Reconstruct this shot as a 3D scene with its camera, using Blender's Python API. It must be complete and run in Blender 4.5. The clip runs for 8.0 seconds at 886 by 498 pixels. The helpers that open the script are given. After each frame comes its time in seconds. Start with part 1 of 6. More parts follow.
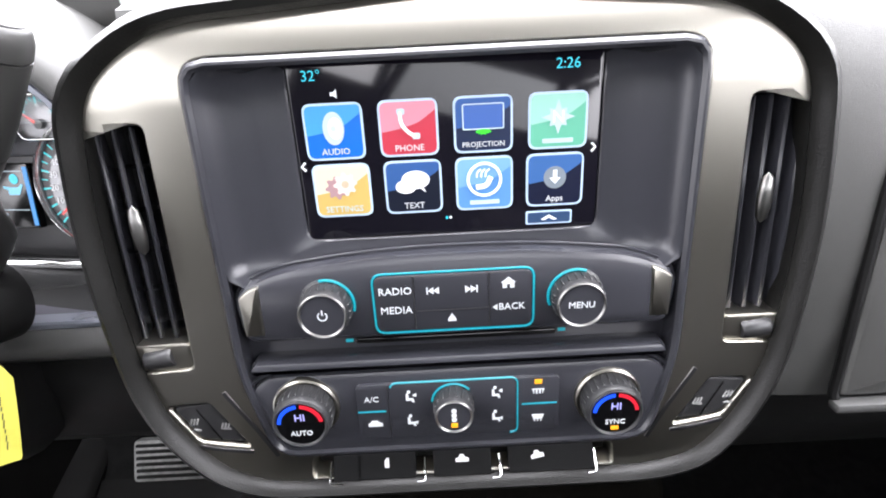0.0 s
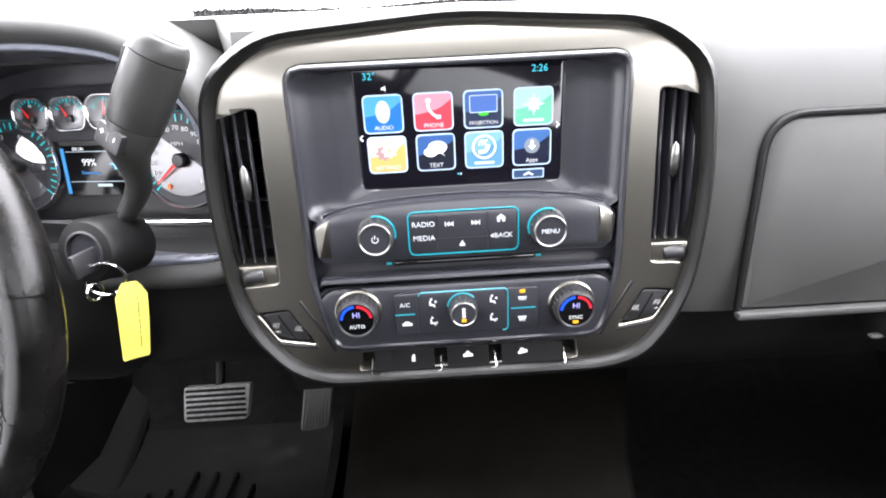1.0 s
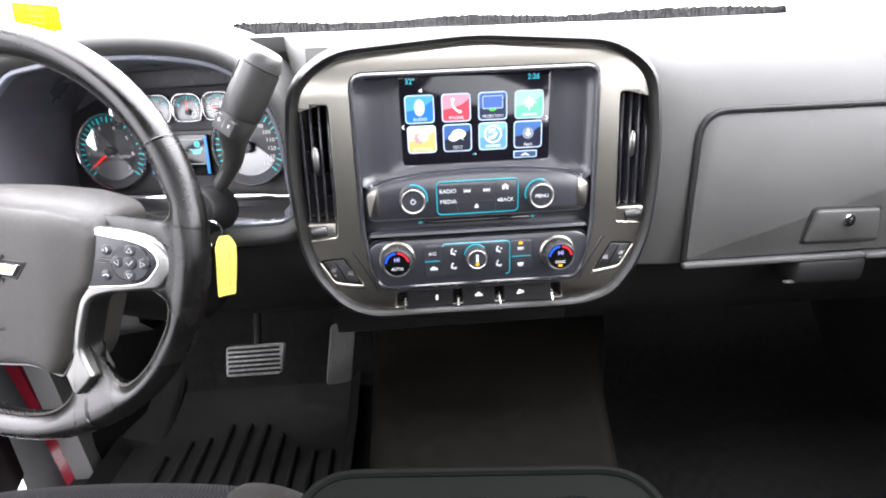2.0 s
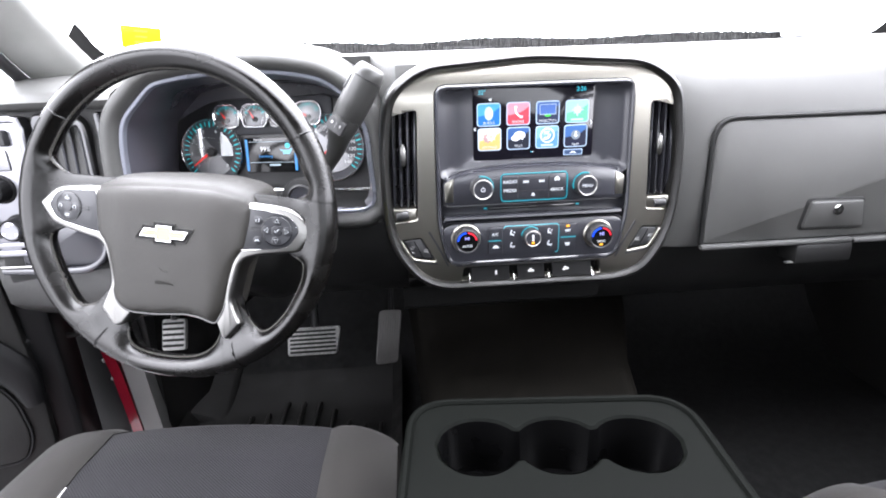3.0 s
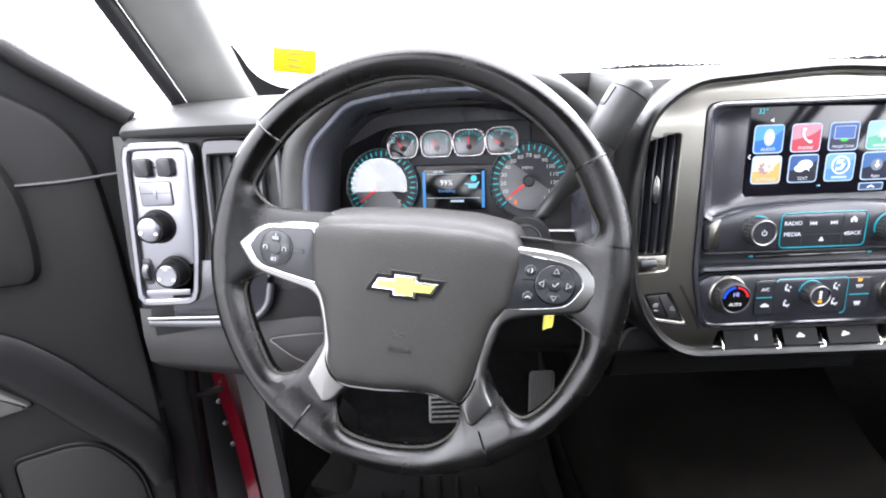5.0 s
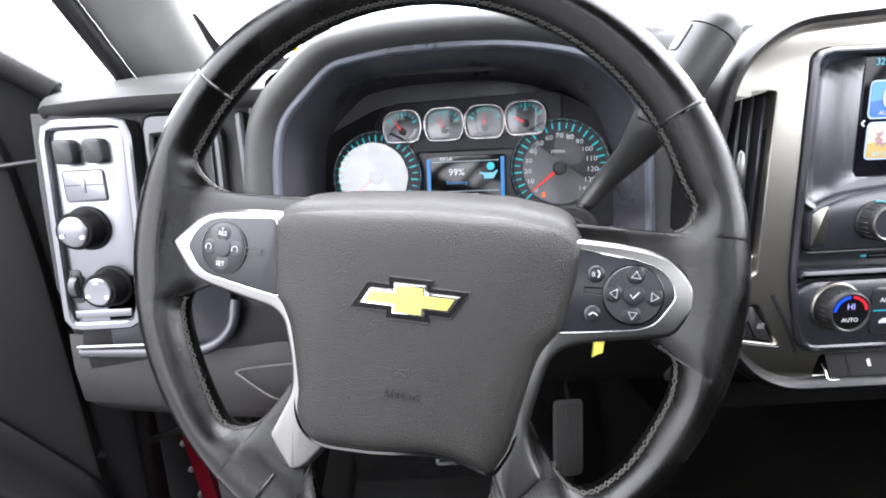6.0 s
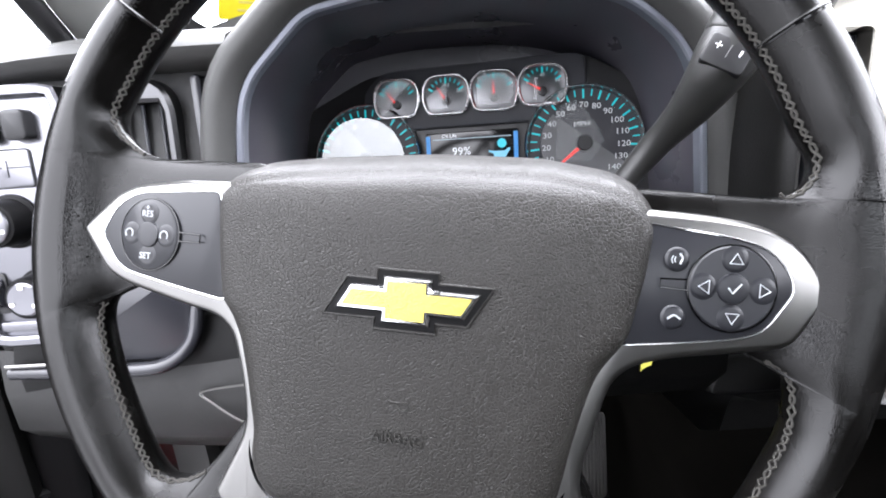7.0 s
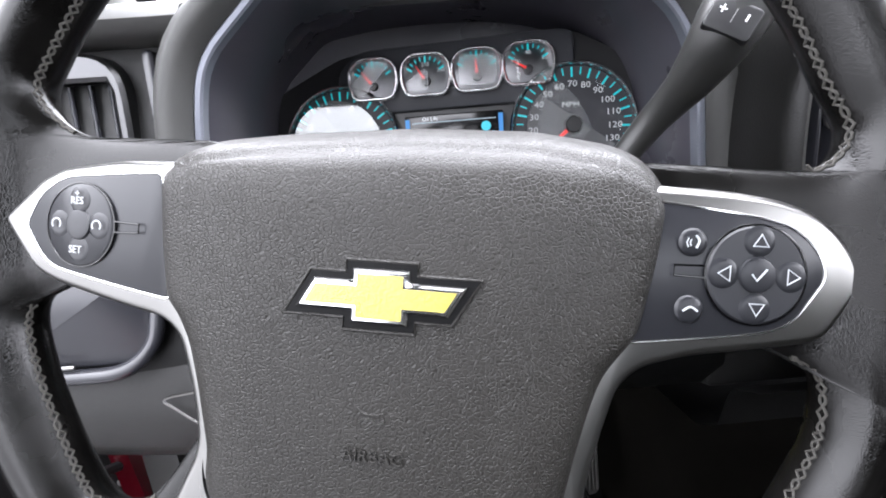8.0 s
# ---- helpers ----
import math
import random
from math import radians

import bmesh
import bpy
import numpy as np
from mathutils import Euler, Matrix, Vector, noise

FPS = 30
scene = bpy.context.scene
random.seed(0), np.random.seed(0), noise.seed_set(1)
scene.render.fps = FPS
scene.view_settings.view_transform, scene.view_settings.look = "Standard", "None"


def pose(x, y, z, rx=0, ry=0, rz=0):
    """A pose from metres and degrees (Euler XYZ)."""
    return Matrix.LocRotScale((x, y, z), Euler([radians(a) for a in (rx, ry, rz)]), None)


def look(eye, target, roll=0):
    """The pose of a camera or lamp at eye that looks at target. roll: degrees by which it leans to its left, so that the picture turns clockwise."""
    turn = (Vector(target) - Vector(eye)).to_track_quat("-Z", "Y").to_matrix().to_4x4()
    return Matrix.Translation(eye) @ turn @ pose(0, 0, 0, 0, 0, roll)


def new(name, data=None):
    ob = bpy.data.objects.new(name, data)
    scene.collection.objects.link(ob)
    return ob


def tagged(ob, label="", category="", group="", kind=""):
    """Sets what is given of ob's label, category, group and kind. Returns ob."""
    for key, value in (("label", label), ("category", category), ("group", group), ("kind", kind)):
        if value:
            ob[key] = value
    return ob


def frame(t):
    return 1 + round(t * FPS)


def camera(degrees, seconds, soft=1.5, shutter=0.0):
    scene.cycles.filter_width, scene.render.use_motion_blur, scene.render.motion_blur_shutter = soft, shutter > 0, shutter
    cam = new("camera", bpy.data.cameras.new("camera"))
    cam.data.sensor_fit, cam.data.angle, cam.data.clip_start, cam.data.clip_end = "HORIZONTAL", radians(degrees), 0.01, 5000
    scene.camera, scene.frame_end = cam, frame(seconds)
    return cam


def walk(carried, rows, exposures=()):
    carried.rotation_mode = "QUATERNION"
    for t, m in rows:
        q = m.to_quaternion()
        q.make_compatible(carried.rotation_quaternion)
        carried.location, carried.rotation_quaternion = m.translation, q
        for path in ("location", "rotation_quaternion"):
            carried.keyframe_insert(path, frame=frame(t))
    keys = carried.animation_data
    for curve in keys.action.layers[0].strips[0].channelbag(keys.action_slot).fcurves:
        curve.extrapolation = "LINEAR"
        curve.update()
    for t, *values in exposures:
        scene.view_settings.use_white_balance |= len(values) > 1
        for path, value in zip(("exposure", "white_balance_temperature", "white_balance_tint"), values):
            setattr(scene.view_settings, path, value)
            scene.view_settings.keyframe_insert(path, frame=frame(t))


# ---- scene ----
cam = camera(82.0, 8.0, 1.9)
PATH = [
    (0, (-0.01, 0.002, 0.785), (-0.007, 1.871, 0.075), -3.0),
    (0.5, (-0.021, -0.074, 0.787), (0.006, 1.796, 0.079), -3.0),
    (1, (-0.033, -0.149, 0.79), (0.006, 1.723, 0.086), -3.0),
    (1.5, (-0.051, -0.24, 0.793), (-0.004, 1.637, 0.102), -2.9),
    (1.7, (-0.063, -0.271, 0.797), (0.018, 1.603, 0.103), -2.6),
    (2.8, (-0.153, -0.426, 0.799), (-0.045, 1.464, 0.152), -2.4),
    (3, (-0.188, -0.448, 0.797), (-0.073, 1.447, 0.167), -2.2),
    (3.5, (-0.286, -0.455, 0.798), (-0.183, 1.452, 0.206), -1.8),
    (4, (-0.368, -0.435, 0.797), (-0.285, 1.485, 0.244), -1.8),
    (4.5, (-0.44, -0.377, 0.791), (-0.407, 1.56, 0.291), -1.9),
    (4.7, (-0.445, -0.341, 0.787), (-0.435, 1.598, 0.299), -2.1),
    (5.8, (-0.46, -0.169, 0.736), (-0.445, 1.787, 0.318), -2.7),
    (6, (-0.463, -0.145, 0.729), (-0.446, 1.813, 0.32), -2.9),
    (6.5, (-0.47, -0.091, 0.712), (-0.457, 1.869, 0.316), -3.3),
    (7, (-0.468, -0.054, 0.699), (-0.446, 1.907, 0.306), -3.8),
    (7.5, (-0.462, -0.033, 0.693), (-0.414, 1.925, 0.287), -4.4),
    (8, (-0.466, -0.024, 0.69), (-0.385, 1.929, 0.268), -4.4),
]
walk(cam, [(t, look(eye, target, roll)) for t, eye, target, roll in PATH], [(0, 0.0, 6600, 15), (1, 0.28, 6600, 15), (1.7, 0.34, 6600, 15), (3, 0.28, 6420, 15), (4.5, 0.06, 6400, 15), (6, -0.16, 6380, 15), (7, -0.20, 6380, 15), (8, -0.22, 6380, 15)])

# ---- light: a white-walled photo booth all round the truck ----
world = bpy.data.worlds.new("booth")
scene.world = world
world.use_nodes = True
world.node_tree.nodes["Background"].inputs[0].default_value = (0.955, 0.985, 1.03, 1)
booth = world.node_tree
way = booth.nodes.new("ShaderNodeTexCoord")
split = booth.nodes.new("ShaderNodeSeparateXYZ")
rise = booth.nodes.new("ShaderNodeMapRange")  # strength rises with height, an added gradient that lights the cab from above
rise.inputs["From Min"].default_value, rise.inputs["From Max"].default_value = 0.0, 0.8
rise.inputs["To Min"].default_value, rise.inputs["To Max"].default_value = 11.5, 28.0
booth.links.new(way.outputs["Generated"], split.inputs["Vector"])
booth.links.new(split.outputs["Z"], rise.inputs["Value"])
away = booth.nodes.new("ShaderNodeVectorMath")  # added dimming behind the truck on the driver's side, with no known source
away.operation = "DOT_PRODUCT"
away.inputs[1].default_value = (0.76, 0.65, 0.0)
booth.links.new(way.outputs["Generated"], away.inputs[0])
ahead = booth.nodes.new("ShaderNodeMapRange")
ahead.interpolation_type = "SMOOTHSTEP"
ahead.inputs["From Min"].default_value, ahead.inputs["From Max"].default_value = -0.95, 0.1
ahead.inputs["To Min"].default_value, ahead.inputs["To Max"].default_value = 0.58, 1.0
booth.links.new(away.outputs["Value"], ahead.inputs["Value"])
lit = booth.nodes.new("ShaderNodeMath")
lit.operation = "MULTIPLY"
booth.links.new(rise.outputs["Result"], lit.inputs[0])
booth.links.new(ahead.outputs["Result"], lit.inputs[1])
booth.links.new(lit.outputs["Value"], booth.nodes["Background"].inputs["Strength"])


# ---- materials ----
def material(name, color, rough=0.5, metal=0.0, grain=0.0, grain_scale=900.0, wear=0.12, wear_scale=14.0, kind="noise", coat=0.0, spec=0.5, sheen=0.0):
    m = bpy.data.materials.new(name)
    m.use_nodes = True
    t = m.node_tree
    b = t.nodes["Principled BSDF"]
    b.inputs["Roughness"].default_value = rough
    b.inputs["Metallic"].default_value = metal
    b.inputs["Coat Weight"].default_value = coat
    b.inputs["Specular IOR Level"].default_value = spec
    b.inputs["Sheen Weight"].default_value = sheen
    c = t.nodes.new("ShaderNodeTexCoord")
    n = t.nodes.new("ShaderNodeTexNoise")
    n.inputs["Scale"].default_value = wear_scale
    n.inputs["Detail"].default_value = 6
    t.links.new(c.outputs["Object"], n.inputs["Vector"])
    r = t.nodes.new("ShaderNodeMapRange")
    r.inputs["From Min"].default_value, r.inputs["From Max"].default_value = 0.3, 0.7
    r.inputs["To Min"].default_value, r.inputs["To Max"].default_value = 1 - wear, 1 + wear
    t.links.new(n.outputs["Fac"], r.inputs["Value"])
    s = t.nodes.new("ShaderNodeVectorMath")
    s.operation = "SCALE"
    s.inputs[0].default_value = color
    t.links.new(r.outputs["Result"], s.inputs["Scale"])
    t.links.new(s.outputs["Vector"], b.inputs["Base Color"])
    rr = t.nodes.new("ShaderNodeMapRange")
    rr.inputs["From Min"].default_value, rr.inputs["From Max"].default_value = 0.3, 0.7
    rr.inputs["To Min"].default_value, rr.inputs["To Max"].default_value = max(0.02, rough - wear * 0.4), min(1, rough + wear * 0.4)
    t.links.new(n.outputs["Fac"], rr.inputs["Value"])
    t.links.new(rr.outputs["Result"], b.inputs["Roughness"])
    if grain > 0:
        bump = t.nodes.new("ShaderNodeBump")
        bump.inputs["Strength"].default_value = grain
        bump.inputs["Distance"].default_value = 0.0006
        if kind == "leather":
            g = t.nodes.new("ShaderNodeTexVoronoi")
            g.feature = "DISTANCE_TO_EDGE"
            g.inputs["Scale"].default_value = grain_scale
            w = t.nodes.new("ShaderNodeTexNoise")
            w.inputs["Scale"].default_value = grain_scale * 0.5
            mix = t.nodes.new("ShaderNodeVectorMath")
            mix.operation = "MULTIPLY_ADD"
            mix.inputs[1].default_value = (0.25 / grain_scale,) * 3
            t.links.new(c.outputs["Object"], w.inputs["Vector"])
            t.links.new(w.outputs["Color"], mix.inputs[0])
            t.links.new(c.outputs["Object"], mix.inputs[2])
            t.links.new(mix.outputs["Vector"], g.inputs["Vector"])
            ramp = t.nodes.new("ShaderNodeMapRange")
            ramp.inputs["From Max"].default_value = 0.14
            t.links.new(g.outputs["Distance"], ramp.inputs["Value"])
            t.links.new(ramp.outputs["Result"], bump.inputs["Height"])
        elif kind == "pebble":
            g = t.nodes.new("ShaderNodeTexVoronoi")
            g.feature = "SMOOTH_F1"
            g.inputs["Scale"].default_value = grain_scale
            g.inputs["Smoothness"].default_value = 0.6
            g.inputs["Randomness"].default_value = 0.9
            inv = t.nodes.new("ShaderNodeMath")
            inv.operation = "SUBTRACT"
            inv.inputs[0].default_value = 1.0
            t.links.new(c.outputs["Object"], g.inputs["Vector"])
            t.links.new(g.outputs["Distance"], inv.inputs[1])
            t.links.new(inv.outputs["Value"], bump.inputs["Height"])
        elif kind == "weave":
            g = t.nodes.new("ShaderNodeTexWave")
            g.wave_type = "BANDS"
            g.bands_direction = "DIAGONAL"
            g.inputs["Scale"].default_value = grain_scale
            g.inputs["Distortion"].default_value = 0.6
            t.links.new(c.outputs["Object"], g.inputs["Vector"])
            t.links.new(g.outputs["Fac"], bump.inputs["Height"])
            mul = t.nodes.new("ShaderNodeMapRange")
            mul.inputs["To Min"].default_value, mul.inputs["To Max"].default_value = 0.7, 1.25
            t.links.new(g.outputs["Fac"], mul.inputs["Value"])
            s2 = t.nodes.new("ShaderNodeVectorMath")
            s2.operation = "SCALE"
            t.links.new(s.outputs["Vector"], s2.inputs[0])
            t.links.new(mul.outputs["Result"], s2.inputs["Scale"])
            t.links.new(s2.outputs["Vector"], b.inputs["Base Color"])
        else:
            g = t.nodes.new("ShaderNodeTexNoise")
            g.inputs["Scale"].default_value = grain_scale
            g.inputs["Detail"].default_value = 3
            t.links.new(c.outputs["Object"], g.inputs["Vector"])
            t.links.new(g.outputs["Fac"], bump.inputs["Height"])
        t.links.new(bump.outputs["Normal"], b.inputs["Normal"])
    return m


def glowing(name, color, strength):
    m = bpy.data.materials.new(name)
    m.use_nodes = True
    b = m.node_tree.nodes["Principled BSDF"]
    b.inputs["Base Color"].default_value = (color[0] * 0.3, color[1] * 0.3, color[2] * 0.3, 1)
    b.inputs["Roughness"].default_value = 0.3
    b.inputs["Emission Color"].default_value = (*color, 1)
    b.inputs["Emission Strength"].default_value = strength
    return m


def clear(name, gloss_rough=0.02, ior=1.45, tint=(1, 1, 1)):
    m = bpy.data.materials.new(name)
    m.use_nodes = True
    t = m.node_tree
    t.nodes.remove(t.nodes["Principled BSDF"])
    tr, gl = t.nodes.new("ShaderNodeBsdfTransparent"), t.nodes.new("ShaderNodeBsdfGlossy")
    gl.inputs["Roughness"].default_value = gloss_rough
    tr.inputs["Color"].default_value = (*tint, 1)
    f = t.nodes.new("ShaderNodeLayerWeight")
    f.inputs["Blend"].default_value = 0.5
    up = t.nodes.new("ShaderNodeMath")
    up.operation = "POWER"
    up.inputs[1].default_value = 5.0
    add = t.nodes.new("ShaderNodeMath")
    add.operation = "MULTIPLY_ADD"
    add.inputs[1].default_value, add.inputs[2].default_value = 0.95, ((ior - 1) / (ior + 1)) ** 2
    t.links.new(f.outputs["Facing"], up.inputs[0])
    t.links.new(up.outputs["Value"], add.inputs[0])
    mix = t.nodes.new("ShaderNodeMixShader")
    t.links.new(add.outputs["Value"], mix.inputs["Fac"])
    t.links.new(tr.outputs["BSDF"], mix.inputs[1])
    t.links.new(gl.outputs["BSDF"], mix.inputs[2])
    t.links.new(mix.outputs["Shader"], t.nodes["Material Output"].inputs["Surface"])
    return m


DASH = material("dash_vinyl", (0.014, 0.014, 0.0135), 0.38, grain=0.4, grain_scale=700, kind="leather", wear=0.15)
DASH_TOP = material("dash_top_vinyl", (0.046, 0.046, 0.044), 0.50, grain=0.25, grain_scale=850, kind="leather", wear=0.16, wear_scale=9, spec=0.35)
THROAT = material("cluster_throat_plastic", (0.050, 0.048, 0.058), 0.30, grain=0.1, grain_scale=1500)
# the hood edge's blue-grey reflection is put into its base colour
HOODLINE = material("blue_grey_hood_sheen", (0.16, 0.17, 0.20), 0.28, metal=0.4, wear=0.08)
LEVER = material("charcoal_lever_plastic", (0.024, 0.024, 0.023), 0.38, grain=0.12, grain_scale=1500, spec=0.45)
# the fascia's silver paint, darkened to offset strong light from the open door
PANEL_SILVER = material("darkened_silver_paint", (0.21, 0.21, 0.226), 0.29, metal=1.0, wear=0.03, wear_scale=6)
HANDLE = material("black_handle_plastic", (0.0025, 0.0025, 0.0027), 0.45, grain=0.15, grain_scale=1500, spec=0.12)
PEDAL = material("worn_pedal_rubber", (0.036, 0.034, 0.032), 0.6, grain=0.4, grain_scale=700, wear=0.35, wear_scale=60)
SURROUND = material("surround_vinyl", (0.0045, 0.0044, 0.0040), 0.40, grain=0.22, grain_scale=700, kind="pebble", wear=0.12, spec=0.35)
FAINT = material("faint_yellow_print", (0.15, 0.12, 0.002), 0.6)
LOWER = material("lower_dash_plastic", (0.0060, 0.0060, 0.0060), 0.50, grain=0.4, grain_scale=1200, wear=0.15, spec=0.2)
SATIN = material("satin_charcoal_plastic", (0.022, 0.0225, 0.027), 0.22, grain=0.10, grain_scale=1600, wear=0.06, spec=0.6)
SILVER = material("silver_paint", (0.36, 0.345, 0.305), 0.29, metal=1.0, wear=0.02, wear_scale=5)
BRIGHT = material("bright_silver_paint", (0.23, 0.227, 0.22), 0.33, metal=1.0, wear=0.04)
# panel silver darkened further to hold back its bright reflections
VENT_TRIM = material("darkened_silver_trim", (0.11, 0.11, 0.113), 0.34, metal=1.0, wear=0.03, wear_scale=6)
CHROME = material("chrome", (0.75, 0.75, 0.75), 0.10, metal=1.0, wear=0.05)
BLACK = material("black_plastic", (0.014, 0.014, 0.015), 0.38, grain=0.15, grain_scale=1500)
CUP = material("dark_cup_plastic", (0.0012, 0.0012, 0.0013), 0.30, wear=0.1, spec=0.2)
GLOSS = material("gloss_black", (0.002, 0.002, 0.0023), 0.12, wear=0.05)
WHEEL = material("black_wheel_leather", (0.0028, 0.0026, 0.0024), 0.20, grain=0.10, grain_scale=900, kind="leather", wear=0.4, wear_scale=25, spec=0.34)
COVER = material("airbag_vinyl", (0.0180, 0.0169, 0.0151), 0.38, grain=0.42, grain_scale=600, kind="leather", wear=0.10, spec=0.28)
THREAD = material("grey_thread", (0.030, 0.028, 0.024), 0.8, wear=0.25, wear_scale=400)
PAD = material("switch_pad_plastic", (0.014, 0.0145, 0.017), 0.30, wear=0.08, spec=0.35)
CLOTH = material("dark_seat_cloth", (0.0050, 0.0049, 0.0058), 0.9, grain=0.8, grain_scale=170, kind="weave", sheen=0.04, spec=0.10)
BOLSTER = material("grey_bolster_cloth", (0.0085, 0.0079, 0.0071), 0.88, grain=0.5, grain_scale=1500, wear=0.18, sheen=0.04, spec=0.12)
CONSOLE = material("console_vinyl", (0.0012, 0.0015, 0.0012), 0.62, grain=0.3, grain_scale=1000, kind="leather", wear=0.10, spec=0.03)
CARPET = material("black_carpet", (0.0055, 0.0055, 0.0055), 0.95, grain=1.0, grain_scale=700, wear=0.4, wear_scale=60, spec=0.02)
HUMP = material("brown_black_carpet", (0.0034, 0.0031, 0.0026), 0.95, grain=1.0, grain_scale=900, wear=0.3, wear_scale=40, spec=0.02)
RUBBER = material("black_rubber", (0.0028, 0.0027, 0.0026), 0.60, grain=0.4, grain_scale=500, wear=0.35, wear_scale=25, spec=0.07)
METAL = material("worn_pedal_metal", (0.10, 0.10, 0.097), 0.5, metal=0.4, grain=0.2, grain_scale=400, wear=0.35, wear_scale=120)
RED = material("red_body_paint", (0.085, 0.0018, 0.007), 0.25, coat=0.5, wear=0.06)
TRIMGREY = material("grey_sill_trim", (0.035, 0.035, 0.034), 0.5, grain=0.2)
HEADLINER = material("grey_headliner_cloth", (0.22, 0.22, 0.21), 0.95, grain=0.4, grain_scale=800)
PILLAR = material("grey_pillar_cloth", (0.22, 0.22, 0.21), 0.85, grain=0.4, grain_scale=900, wear=0.08)
DOORSKIN = material("door_vinyl", (0.0042, 0.0041, 0.0039), 0.52, grain=0.35, grain_scale=1000, kind="leather", wear=0.1, spec=0.15)
ARMREST = material("light_armrest_vinyl", (0.035, 0.034, 0.032), 0.6, grain=0.3, grain_scale=900, kind="leather")
MESH = material("speaker_mesh", (0.0035, 0.0035, 0.0033), 0.6, grain=1.0, grain_scale=500, spec=0.2)
TAG = material("yellow_paper_tag", (0.42, 0.39, 0.06), 0.6, wear=0.12, wear_scale=60)
STICKER = material("yellow_sticker_paper", (0.26, 0.22, 0.002), 0.6, wear=0.1, wear_scale=30, spec=0.1)
INK = material("dark_ink", (0.03, 0.027, 0.012), 0.7)
FRIT = material("black_gritty_cowl", (0.0035, 0.0035, 0.0034), 0.9, grain=1.0, grain_scale=300, wear=0.9, wear_scale=260, spec=0.1)
GOLD = material("gold_badge", (0.55, 0.46, 0.10), 0.30, metal=0.7, grain=0.3, grain_scale=900)
DIM_MARK = material("dim_grey_print", (0.20, 0.20, 0.20), 0.6)
MARK = material("white_print", (0.72, 0.72, 0.72), 0.5, wear=0.05)
DIAL = material("gauge_dial", (0.036, 0.037, 0.042), 0.45, wear=0.06, spec=0.3)
NEEDLE = glowing("red_needle", (1.0, 0.03, 0.02), 0.9)
TICK = glowing("gauge_tick_light", (0.0, 0.55, 0.60), 0.8)
RING = material("polished_gauge_ring", (0.78, 0.78, 0.78), 0.24, metal=1.0, wear=0.06)
CYAN = glowing("cyan_backlight", (0.0, 0.42, 0.52), 0.42)
DIGIT = glowing("dial_digits", (0.75, 0.78, 0.8), 0.5)
AMBER = glowing("amber_light", (1.0, 0.42, 0.02), 1.0)
LEGEND = glowing("button_legend", (0.85, 0.9, 0.95), 0.55)
SCREEN = glowing("dark_screen", (0.012, 0.011, 0.018), 0.2)
SCREEN.node_tree.nodes["Principled BSDF"].inputs["Roughness"].default_value = 0.08
SCREEN.node_tree.nodes["Principled BSDF"].inputs["Specular IOR Level"].default_value = 0.5
GLASS = clear("window_glass")
# light tint on the unseen rear pane holds back light from behind
DIM_GLASS = clear("tinted_rear_glass", 0.02, 1.45, (0.72, 0.73, 0.73))


def gritty(name, dark, light, scale):
    """Dark grit with pale specks."""
    m = material(name, dark, 0.9, spec=0.1)
    t = m.node_tree
    n = t.nodes.new("ShaderNodeTexNoise")
    n.inputs["Scale"].default_value = scale
    n.inputs["Detail"].default_value = 4
    c = t.nodes.new("ShaderNodeTexCoord")
    t.links.new(c.outputs["Object"], n.inputs["Vector"])
    r = t.nodes.new("ShaderNodeMapRange")
    r.inputs["From Min"].default_value, r.inputs["From Max"].default_value = 0.52, 0.66
    t.links.new(n.outputs["Fac"], r.inputs["Value"])
    mix = t.nodes.new("ShaderNodeMix")
    mix.data_type = "RGBA"
    mix.inputs["A"].default_value = (*dark, 1)
    mix.inputs["B"].default_value = (*light, 1)
    t.links.new(r.outputs["Result"], mix.inputs["Factor"])
    t.links.new(mix.outputs["Result"], t.nodes["Principled BSDF"].inputs["Base Color"])
    return m


GRIT = gritty("gritty_cowl_plastic", (0.003, 0.003, 0.003), (0.045, 0.045, 0.044), 320)


# ---- shapes ----
def rounded(points, radius, steps=6):
    """A closed outline with its corners rounded; radius: one, or one for each corner."""
    out = []
    n = len(points)
    for i in range(n):
        a, b, c = (Vector(points[j % n]) for j in (i - 1, i, i + 1))
        r = radius[i] if isinstance(radius, (list, tuple)) else radius
        p, q = (a - b), (c - b)
        k = min(r, p.length * 0.48, q.length * 0.48)
        p, q = b + p.normalized() * k, b + q.normalized() * k
        for s in range(steps + 1):
            f = s / steps
            out.append(tuple((1 - f) ** 2 * p + 2 * f * (1 - f) * b + f * f * q))
    return out


def rect(w, h, r, steps=5, x=0.0, y=0.0):
    return rounded([(x - w / 2, y - h / 2), (x + w / 2, y - h / 2), (x + w / 2, y + h / 2), (x - w / 2, y + h / 2)], r, steps)


def round_loop(r, n=32, x=0.0, y=0.0):
    return [(x + r * math.cos(2 * math.pi * i / n), y + r * math.sin(2 * math.pi * i / n)) for i in range(n)]


def offset(loop, d):
    """An outline moved inwards by d (counter-clockwise outlines)."""
    n = len(loop)
    out = []
    for i in range(n):
        a, b, c = Vector(loop[i - 1]), Vector(loop[i]), Vector(loop[(i + 1) % n])
        e, f = (b - a), (c - b)
        if e.length < 1e-7:
            e = f
        if f.length < 1e-7:
            f = e
        e, f = e.normalized(), f.normalized()
        m = (Vector((-e.y, e.x)) + Vector((-f.y, f.x)))
        m = m.normalized() if m.length > 1e-6 else Vector((-e.y, e.x))
        k = max(0.5, m.dot(Vector((-e.y, e.x))))
        out.append(tuple(b + m * d / k))
    return out


